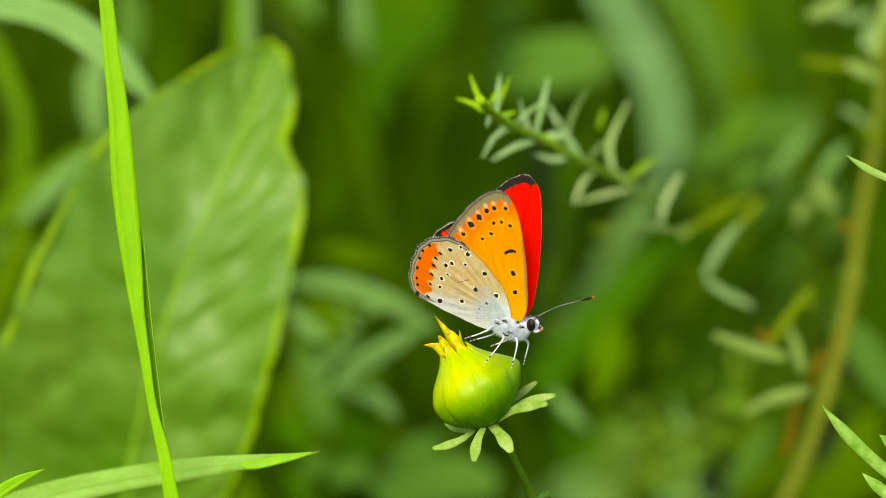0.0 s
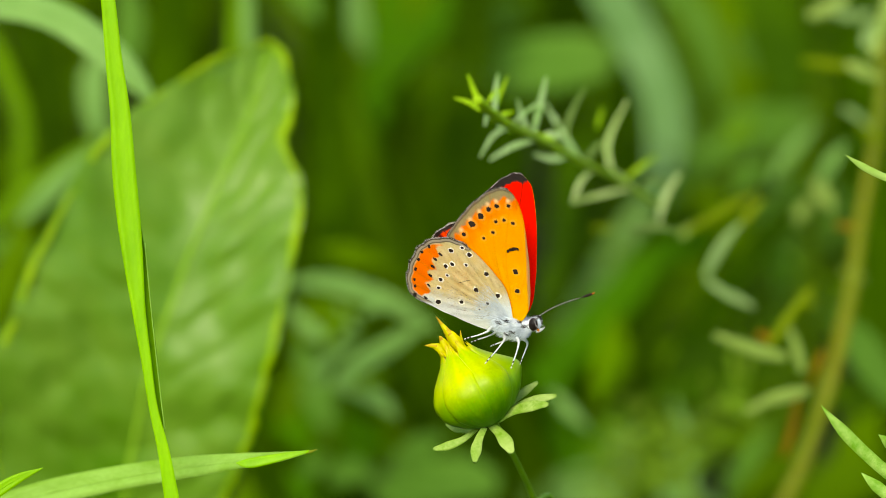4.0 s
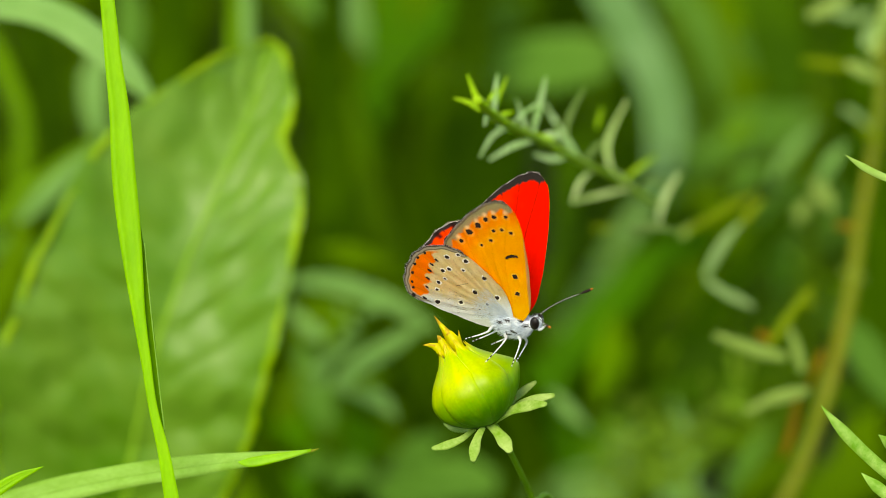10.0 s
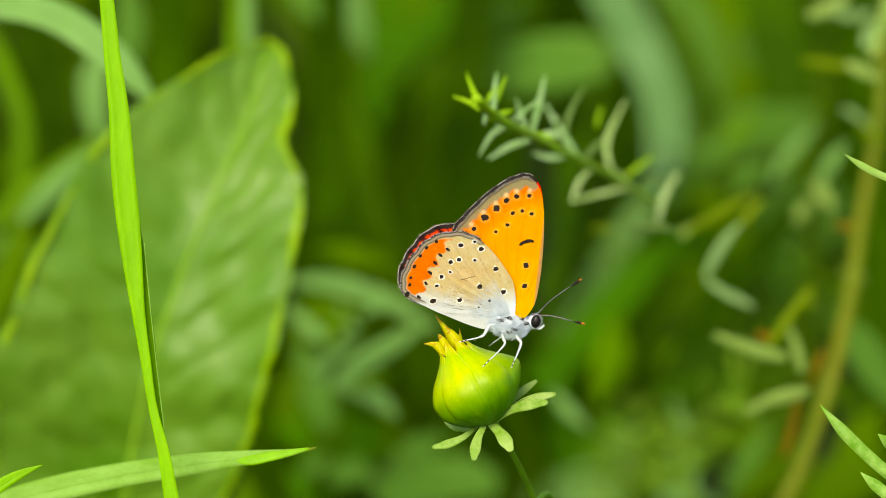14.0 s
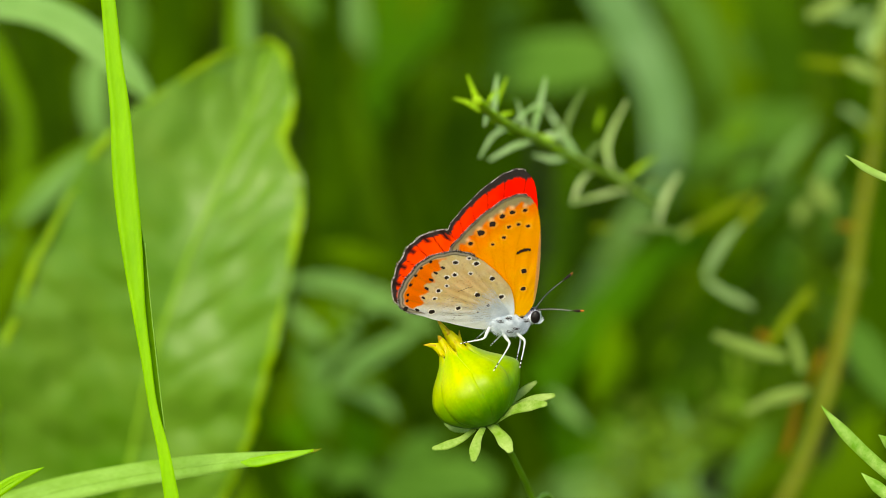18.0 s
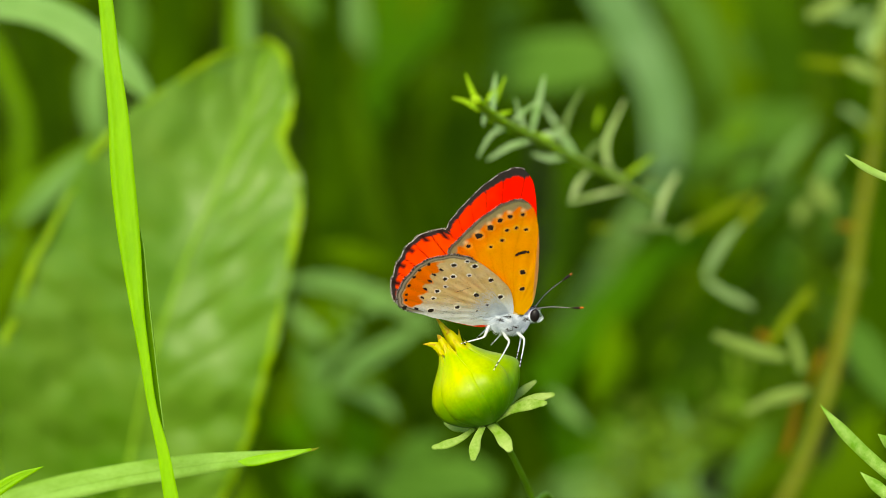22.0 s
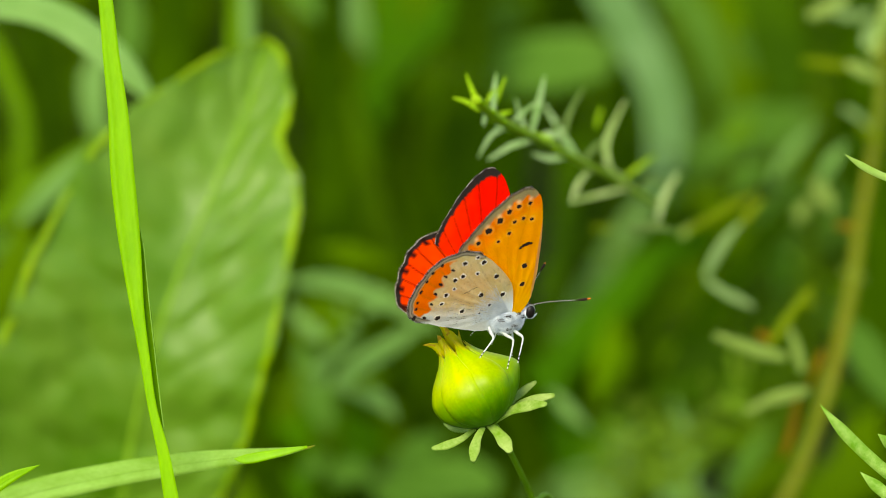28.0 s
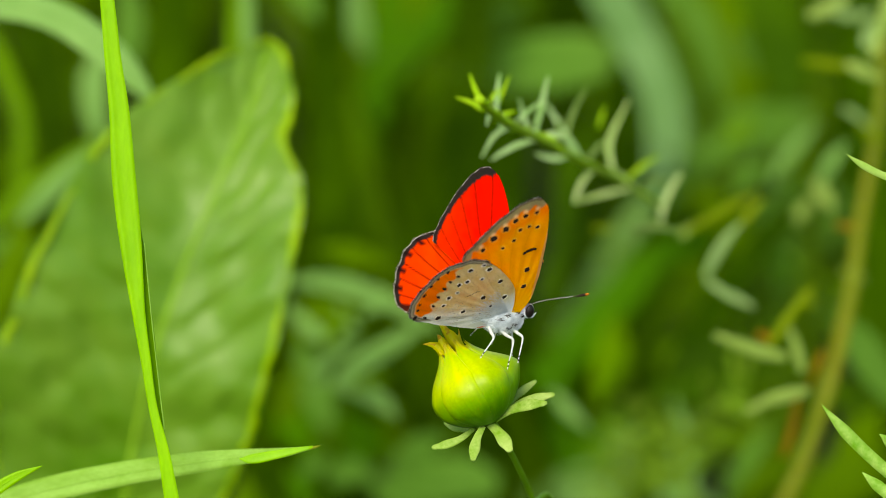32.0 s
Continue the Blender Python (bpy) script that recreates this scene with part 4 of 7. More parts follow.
def back_sprig(points, count, length, wide, seed, material=NEEDLE_BACK, label="soft green sprig with scattered narrow leaves", stalk=None, thick=0.0009):
    rng = random.Random(seed)
    root = new("leafy_sprig")
    root.location = Vector(points[0])
    off = -root.location
    line = [p + off for p in glide(points, 8)]
    bm = bmesh.new()
    tube(bm, line, [thick * (1 - 0.6 * i / len(line)) for i in range(len(line))], 6)
    part("stem", bm, stalk or material, root)
    for k in range(count):
        i = rng.uniform(0.12, 0.97) * (len(line) - 1)
        p = line[int(i)].lerp(line[int(i) + 1], i % 1)
        tan = (line[int(i) + 1] - line[int(i)]).normalized()
        out = Vector((rng.uniform(-1, 1), rng.uniform(-0.6, 0.6), rng.uniform(-1, 1)))
        d = (tan * rng.uniform(0.1, 0.7) + (out - tan * out.dot(tan)).normalized()).normalized()
        bm = bmesh.new()
        needle(bm, p, p + d * length * rng.uniform(0.6, 1.15), wide * rng.uniform(0.7, 1.2), rng.uniform(-0.15, 0.15))
        part("leaf", bm, material, root)
    return tagged(root, label, "plant", "blurred sprigs behind")


def tall_herb():
    root = new("tall_herb")
    root.location = (0.049, 0.12, 0)
    off = -root.location
    tagged(root, "tall herb with a yellow and rusty stalk and pale shoots, blurred", "plant")

    def shoot(points, widths, material):
        bm = bmesh.new()
        ribbon(bm, [p + off for p in glide(points, 6)], level(widths, 6), TO_EYE, 0.25, 0.0002, across=3)
        part("shoot", bm, material, root)

    stalk = glide([(0.0654, 0.1925, 0.1896), (0.0697, 0.1949, 0.1971), (0.0734, 0.1978, 0.2056), (0.0770, 0.2013, 0.2163), (0.0801, 0.2095, 0.2241), (0.0831, 0.2182, 0.2332), (0.0851, 0.2265, 0.2413), (0.0879, 0.2354, 0.2507), (0.0905, 0.2442, 0.2603), (0.0923, 0.2531, 0.2701), (0.0948, 0.2681, 0.2810)], 8)
    stalk = glide([(0.054, 0.16, -0.01), (0.0545, 0.155, 0.09), stalk[0]], 8)[:-1] + stalk
    bm = bmesh.new()
    tube(bm, [p + off for p in stalk], [0.0017 * (1 - 0.3 * i / len(stalk)) * (1 + 0.12 * noise.noise(Vector((i * 0.4, 2, 5)))) for i in range(len(stalk))], 10)
    part("stalk", bm, STALK, root, "yellow stalk with rusty stretches")
    shoot([(0.0618, 0.1414, 0.2435), (0.0575, 0.1417, 0.2444), (0.0534, 0.1421, 0.2458), (0.0486, 0.1427, 0.2475)], [0.0014, 0.0022, 0.0020, 0.0007], PALE)
    shoot([(0.0646, 0.1405, 0.2409), (0.0640, 0.1415, 0.2438), (0.0632, 0.1423, 0.2463), (0.0624, 0.1430, 0.2487)], [0.0012, 0.0019, 0.0017, 0.0006], PALE)
    shoot([(0.0592, 0.1468, 0.2439), (0.0615, 0.1478, 0.2470), (0.0639, 0.1489, 0.2504), (0.0672, 0.1501, 0.2543)], [0.0011, 0.0018, 0.0016, 0.0006], STRAW)
    shoot([(0.0664, 0.1443, 0.2363), (0.0631, 0.1440, 0.2355), (0.0590, 0.1436, 0.2344), (0.0547, 0.1430, 0.2324)], [0.0014, 0.0022, 0.0020, 0.0007], PALE)
    shoot([(0.0483, 0.1600, 0.2524), (0.0498, 0.1610, 0.2554), (0.0522, 0.1622, 0.2591), (0.0550, 0.1632, 0.2620)], [0.0012, 0.0019, 0.0017, 0.0006], SKY_SAGE_NEAR)
    shoot([(0.0554, 0.1725, 0.2585), (0.0578, 0.1733, 0.2610), (0.0601, 0.1742, 0.2635)], [0.0009, 0.0015, 0.0005], STRAW)
    shoot([(0.0485, 0.1599, 0.2520), (0.0522, 0.1591, 0.2496), (0.0548, 0.1587, 0.2485), (0.0574, 0.1583, 0.2472)], [0.0011, 0.0017, 0.0015, 0.0005], SKY_SAGE_NEAR)
    shoot([(0.0463, 0.1817, 0.2543), (0.0506, 0.1825, 0.2567), (0.0549, 0.1832, 0.2591), (0.0598, 0.1841, 0.2616)], [0.0009, 0.0015, 0.0014, 0.0005], STRAW)
    shoot([(0.0458, 0.1909, 0.2504), (0.0472, 0.1913, 0.2516), (0.0489, 0.1916, 0.2525)], [0.0010, 0.0017, 0.0005], PALE)
    shoot([(0.0282, 0.1820, 0.2553), (0.0303, 0.1819, 0.2550), (0.0329, 0.1820, 0.2553)], [0.0006, 0.0011, 0.0003], STRAW)
    shoot([(0.0705, 0.2111, 0.2802), (0.0744, 0.2110, 0.2797), (0.0782, 0.2108, 0.2792), (0.0827, 0.2106, 0.2787)], [0.0011, 0.0018, 0.0016, 0.0006], STRAW)
    shoot([(0.0769, 0.1916, 0.2849), (0.0802, 0.1911, 0.2833), (0.0834, 0.1907, 0.2821)], [0.0014, 0.0024, 0.0007], PALE)
    shoot([(0.0827, 0.1811, 0.3009), (0.0823, 0.1798, 0.2969), (0.0810, 0.1785, 0.2930), (0.0793, 0.1773, 0.2895)], [0.0017, 0.0027, 0.0024, 0.0008], PALE)
    shoot([(0.0716, 0.2138, 0.2884), (0.0749, 0.2142, 0.2897), (0.0782, 0.2148, 0.2916), (0.0805, 0.2155, 0.2937)], [0.0015, 0.0024, 0.0022, 0.0007], PALE)
    shoot([(0.0827, 0.2119, 0.2826), (0.0836, 0.2128, 0.2853), (0.0849, 0.2136, 0.2879)], [0.0015, 0.0025, 0.0007], SKY_SAGE_NEAR)
    shoot([(0.0783, 0.2336, 0.2846), (0.0829, 0.2332, 0.2836), (0.0875, 0.2336, 0.2846)], [0.0013, 0.0021, 0.0006], SKY_SAGE_NEAR)
    shoot([(0.0806, 0.2275, 0.2660), (0.0835, 0.2271, 0.2646), (0.0863, 0.2264, 0.2624)], [0.0011, 0.0018, 0.0005], SKY_SAGE_NEAR)
    shoot([(0.0816, 0.2071, 0.2679), (0.0843, 0.2066, 0.2663), (0.0869, 0.2063, 0.2652)], [0.0011, 0.0018, 0.0005], STRAW)
    shoot([(0.0654, 0.1531, 0.2312), (0.0648, 0.1521, 0.2279), (0.0639, 0.1509, 0.2244), (0.0626, 0.1498, 0.2209)], [0.0010, 0.0016, 0.0014, 0.0005], RUST)
    shoot([(0.0694, 0.1512, 0.2414), (0.0682, 0.1502, 0.2385), (0.0669, 0.1490, 0.2346)], [0.0009, 0.0015, 0.0004], RUST)
    shoot([(0.0574, 0.1522, 0.2444), (0.0591, 0.1519, 0.2437), (0.0610, 0.1518, 0.2434)], [0.0009, 0.0015, 0.0004], RUST)
    shoot([(0.0748, 0.1821, 0.2557), (0.0765, 0.1820, 0.2553), (0.0786, 0.1820, 0.2553)], [0.0009, 0.0014, 0.0004], RUST)
    shoot([(0.0749, 0.2152, 0.2282), (0.0732, 0.2157, 0.2295), (0.0717, 0.2160, 0.2303)], [0.0011, 0.0018, 0.0005], STRAW)
    shoot([(0.0830, 0.2363, 0.2284), (0.0859, 0.2362, 0.2278), (0.0877, 0.2356, 0.2262)], [0.0011, 0.0019, 0.0006], PALE)


tall_herb()
back_sprig([(0.0539, 0.2396, 0.1738), (0.0503, 0.2434, 0.1853), (0.0576, 0.2464, 0.1945), (0.0660, 0.2475, 0.1979)], 30, 0.012, 0.0019, 29, material=NEEDLE_MID)
back_sprig([(0.0398, 0.3113, 0.1355), (0.0451, 0.3163, 0.1509), (0.0425, 0.3221, 0.1688)], 27, 0.014, 0.0022, 30, material=NEEDLE_MID)


# ---- flower bud ----
MM = 0.001


BUD_LINE = glide([(0, 0, 0.9), (0.5, 0, 2.4), (1.4, 0, 3.9), (3, 0, 5.35), (4.6, 0, 5.85), (6, 0, 5.75), (7.7, 0, 4.9), (9, 0, 3.8), (10.2, 0, 2.75), (11.2, 0, 2.05), (12.2, 0, 1.65), (13.2, 0, 1.45), (16.5, 0, 0.9)], 12)


def bud_radius(z):
    """The bud's radius at a height above its base, in millimetres."""
    return float(np.interp(z, [p.x for p in BUD_LINE], [p.z for p in BUD_LINE]))


def phyllary(name, parent, seat, turn, lift, half, top, flare, seed, yellow, bulge):
    """One clasping scale of the bud: a curved closed shell with a keel, a thin pale edge and a pointed dry tip."""
    nz, na = 64, 30
    verts, faces, cols = [], [], []
    for inner in (0, 1):
        for i in range(nz + 1):
            z = top * i / nz
            t = z / top
            w = half * (1 if t < 0.6 else 1 - 0.55 * ((t - 0.6) / 0.4) ** 1.3)
            for k in range(na + 1):
                u = k / na * 2 - 1
                jag = 1 + 0.10 * max(0, t - 0.8) / 0.2 * (noise.noise(Vector((u * 3.5, seed, 8))) - 0.7 * abs(u))
                zz = z * jag
                a = turn + w * u
                r = bud_radius(zz) + lift * min(1, 0.25 + z / 3) * min(1, max(0.25, (14 - z) / 4)) - 0.2 * inner
                r += 0.30 * math.cos(u * 1.5) * math.sin(min(1, t * 1.3) * 3.1) - 0.22 * max(0, (abs(u) - 0.86) / 0.14) ** 2
                r += 0.028 * math.cos(u * 10 + seed) * math.sin(t * 3.1) * max(0, min(1, (9 - z) / 4))
                r += 0.05 * noise.noise(Vector((u * 1.6, z * 0.4, seed + 20)))
                r += bulge * math.exp(-((z - 5.9) / 1.7) ** 2) * min(1, max(0, (u + 0.6) / 0.6))
                if z > 9.5:
                    r += 0.16 * min(1, (z - 9.5) / 2) * noise.noise(Vector((u * 5, z * 0.5, seed + 3)))
                if z > 10.5:
                    r += flare * ((z - 10.5) / 3.2) ** 2
                verts.append(seat @ Vector((r * math.cos(a) * MM, r * math.sin(a) * MM, zz * MM)))
                n1, n2 = noise.noise(Vector((u * 2 + seed, z * 0.5, 4))), noise.noise(Vector((u * 14, z * 2.2, seed)))
                n3 = noise.noise(Vector((u * 9, z * 0.28, seed + 7)))
                # own green-to-yellow change, with base shade and upper highlight painted in
                up = min(1, max(0, (z - 2.0 + 1.1 * n1) / (9.2 - 2.5 * yellow)))
                c = Vector((0.07, 0.235, 0.0)).lerp(Vector((0.27, 0.47, 0.0)), up ** (1.15 - 0.4 * yellow))
                c = c.lerp(Vector((0.56, 0.61, 0.0)), min(1, max(0, yellow * max(0, 1 - abs(z - 8.2) / 4.2) * (0.75 + 0.5 * n1) + 0.06 * n2)))
                c = c * (1 + 0.22 * n3 * max(0, 1 - z / 11))
                c = c.lerp(Vector((0.60, 0.53, 0.002)), min(1, max(0, (z - 10.2 + 1.2 * n1) / 2)))
                rim = max(0, (abs(u) - 0.955) / 0.045)
                c = c.lerp(Vector((0.56, 0.64, 0.12)), 0.65 * rim * max(0, min(1, (z - 3) / 3)))
                dry = max(0, min(1, (z - 11.6 + 1.6 * n2) / 1.4))
                c = c.lerp(Vector((0.34, 0.13, 0.002)), dry * (0.1 + 1.1 * abs(n2)))
                if n2 > 0.55 and z < 10:
                    c = c.lerp(Vector((0.22, 0.22, 0.01)), 0.3)
                cols.append((*c, 1))
    m = (nz + 1) * (na + 1)
    for o in (0, m):
        for i in range(nz):
            for k in range(na):
                a = o + i * (na + 1) + k
                faces.append((a, a + 1, a + na + 2, a + na + 1))
    for i in range(nz):
        for k in (0, na):
            a = i * (na + 1) + k
            faces.append((a, a + na + 1, a + na + 1 + m, a + m))
    me = bpy.data.meshes.new(name)
    me.from_pydata(verts, [], faces)
    layer = me.color_attributes.new("pigment", "FLOAT_COLOR", "POINT")
    layer.data.foreach_set("color", np.array(cols, dtype=np.float32).ravel())
    me.materials.append(BUD)
    for p in me.polygons:
        p.use_smooth = True
    ob = new(name, me)
    ob.parent = parent
    return tagged(ob, "glossy yellow-green clasping scale")


def flower():
    root = new("flower_bud")
    root.location = (0.032, 0.02, 0)
    tagged(root, "plump yellow-green flower bud on a thin stem, narrow bracts below", "flower bud")
    seat = Matrix.Translation(-root.location) @ Matrix.Translation((0.0069, -0.0040, 0.2865)) @ pose(0, 0, 0, -18, 0, 0) @ pose(0, 0, 0, 0, -28.5, 0)
    core = bmesh.new()
    rings = [(Vector((0, 0, z * MM)), max(0.05, bud_radius(z) - 0.45) * MM) for z in (0.2, 0.8, 1.6, 3, 4.5, 6, 7.5, 9, 10.2, 10.9)]
    tube(core, [r[0] for r in rings], [r[1] for r in rings], 24)
    bmesh.ops.transform(core, matrix=seat, verts=core.verts)
    part("core", core, BUD_TIP, root, "yellow petals packed inside")
    # front-left scales get most yellow, which paints the bud's highlight there
    for i, (turn, lift, half, top, flare, yellow, bulge) in enumerate((
            (-110, 0.46, 29, 12.8, 0.3, 1.0, 0.0), (-68, 0.26, 29, 12.5, 0.2, 0.7, 0.2), (-6, -0.05, 46, 11.7, 0.2, 0.4, 0.9), (78, 0.14, 46, 12.4, 0.3, 0.3, 0.2),
            (142, -0.14, 44, 12.8, 0.4, 0.4, 0.0), (-166, 0.10, 40, 12.9, 0.6, 0.7, 0.0))):
        phyllary("phyllary", root, seat, radians(turn), lift, radians(half), top, flare, i, yellow, bulge)
    rng = random.Random(17)
    for pts, wide in (
            (((0.9, -0.6, 10.5), (0.7, -0.8, 12.4), (0.25, -0.7, 14.2), (-0.1, -0.5, 16.5)), 1.5),
            (((-1.3, -0.6, 10.8), (-1.6, -0.8, 12.3), (-2.3, -0.9, 13.2), (-3.3, -0.9, 13.8)), 1.3),
            (((-0.6, -0.9, 10.8), (-0.8, -1.2, 12.4), (-0.9, -1.2, 13.6), (-1.0, -1.1, 14.0)), 1.1),
            (((1.2, 0.2, 10.6), (1.3, 0.0, 11.8), (1.6, -0.1, 12.6), (1.9, -0.2, 13.3)), 0.55),
            (((0.2, 0.8, 10.6), (0.3, 0.9, 12.2), (0.1, 0.8, 13.4), (-0.2, 0.7, 14.2)), 1.5)):
        line = glide([seat @ (Vector(p) * MM) for p in pts], 7)
        bm = bmesh.new()
        outward = (seat.to_3x3() @ Vector((0.15 * rng.uniform(-1, 1), -1, 0.1))).normalized()
        ribbon(bm, line, [wide * MM * w * (1 + 0.06 * math.sin(i * 1.3)) for i, w in enumerate(level([0.9, 1.0, 0.55, 0.04], 7))], outward, -0.4, 0.00012, [0.5 * math.sin(i * 0.35 + rng.uniform(-0.3, 0.3)) * i / 21 for i in range(len(line))], slot=0)
        for f in bm.faces:
            d = (f.calc_center_median() - line[-1]).length
            if d < 0.7 * MM or noise.noise(f.calc_center_median() * 1500) > 0.3:
                f.material_index = 1
        part("petal_tip", bm, [BUD_TIP, BUD_DRY], root, "crumpled yellow tip with a dry brown end")
    off = -root.location
    for a, b, w, bend, tone in (
            ((0.0062, -0.0045, 0.2866), (0.0091, -0.0094, 0.2844), 38, 0.05, 0), ((0.0055, -0.0055, 0.2865), (0.0041, -0.0107, 0.2836), 30, -0.05, 0), ((0.0044, -0.0042, 0.2858), (-0.0014, -0.0055, 0.2834), 24, 0.08, 0),
            ((0.0073, -0.0024, 0.2866), (0.0152, -0.0023, 0.2899), 27, 0.06, 0), ((0.0070, -0.0044, 0.2869), (0.0140, -0.0064, 0.2902), 31, 0.08, 0), ((0.0081, -0.0003, 0.2864), (0.0128, 0.0029, 0.2899), 22, 0.05, 0), ((0.0047, -0.0018, 0.2851), (0.0003, 0.0021, 0.2841), 20, 0.1, 0)):
        bm = bmesh.new()
        a, b = Vector(a) + off, Vector(b) + off
        side = (b - a).cross(TO_EYE).normalized()
        line = glide([a, a.lerp(b, 0.35) - side * (b - a).length * bend, a.lerp(b, 0.7) - side * (b - a).length * bend * 0.8, b], 5)
        prof = level([0.5, 0.72, 0.98, 0.30], 5)
        prof[-2] = 0.55
        ribbon(bm, line, [p * w * 0.00005 for p in prof], TO_EYE + Vector((0, 0, 0.4)), 0.3, 0.0004)
        part("bract", bm, BRACT, root, "narrow pale green bract")
    bm = bmesh.new()
    stem = glide([(0.0064, -0.0028, 0.2868), (0.0079, 0.0008, 0.2832), (0.0094, 0.0046, 0.2789), (0.0111, 0.0083, 0.2740), (0.0127, 0.0119, 0.2690), (0.0186, 0.0228, 0.2508), (0.034, 0.04, 0.12), (0.032, 0.045, -0.01)], 8)
    tube(bm, [p + off for p in stem], 0.00042, 10)
    part("stem", bm, STEM, root, "thin green stem")
    return root


bud = flower()


# ---- butterfly ----
FORE = [(0.9, 0.4), (1.7, 1.6), (2.15, 3.6), (2.0, 8.0), (1.4, 12.8), (0.6, 16.5), (-0.35, 18.7), (-1.5, 19.65), (-2.7, 19.65), (-4.1, 18.9), (-5.9, 17.25), (-7.5, 15.3), (-9.0, 13.0), (-10.0, 11.3), (-10.4, 9.9),
        (-9.0, 8.6), (-6.0, 6.0), (-3.0, 3.2), (-0.8, 1.1), (0.1, 0.3)]
HIND = [(-0.3, 0.6), (-1.0, 4.2), (-2.2, 6.2), (-4.8, 8.7), (-6.9, 10.05), (-8.6, 10.6), (-10.6, 10.45), (-12.6, 9.6), (-14.1, 8.2), (-15.2, 6.2), (-15.9, 4.1), (-16.05, 2.3), (-15.6, 0.9), (-14.5, 0.05), (-12.3, -0.6), (-9.0, -1.4), (-5.7, -2.0), (-3.3, -2.1), (-1.2, -1.2)]


FORE_SPOTS = ((-7.81, 11.39, 0.38), (-6.63, 13.21, 0.56), (-5.33, 14.74, 0.50), (-4.23, 16.05, 0.40), (-3.04, 16.81, 0.38), (-1.4, 17.2, 0.32),
              (-4.86, 11.55, 0.25), (-3.51, 12.77, 0.29), (-3.11, 14.48, 0.30), (-1.95, 15.0, 0.29), (-0.6, 14.85, 0.31), (-0.06, 7.74, 0.40), (0.28, 4.9, 0.36))


def outline(points, n=9):
    pts = [Vector((p[0], p[1], 0)) for p in points]
    out = []
    m = len(pts)
    for i in range(m):
        a, b, c, d = pts[i - 1], pts[i], pts[(i + 1) % m], pts[(i + 2) % m]
        for k in range(n):
            t = k / n
            out.append(0.5 * (2 * b + (c - a) * t + (2 * a - 5 * b + 4 * c - d) * t * t + (3 * b - a - 3 * c + d) * t ** 3))
    return np.array([(v.x, v.y) for v in out])


def margin_distance(p, line):
    best = np.full(len(p), 1e9)
    for a, b in zip(line, line[1:]):
        ab = b - a
        t = np.clip(((p - a) @ ab) / (ab @ ab), 0, 1)
        best = np.minimum(best, np.hypot(*(p - a - t[:, None] * ab).T))
    return best


def blend(c, d, t):
    t = np.clip(t, 0, 1)[:, None]
    return c * (1 - t) + np.array(d) * t


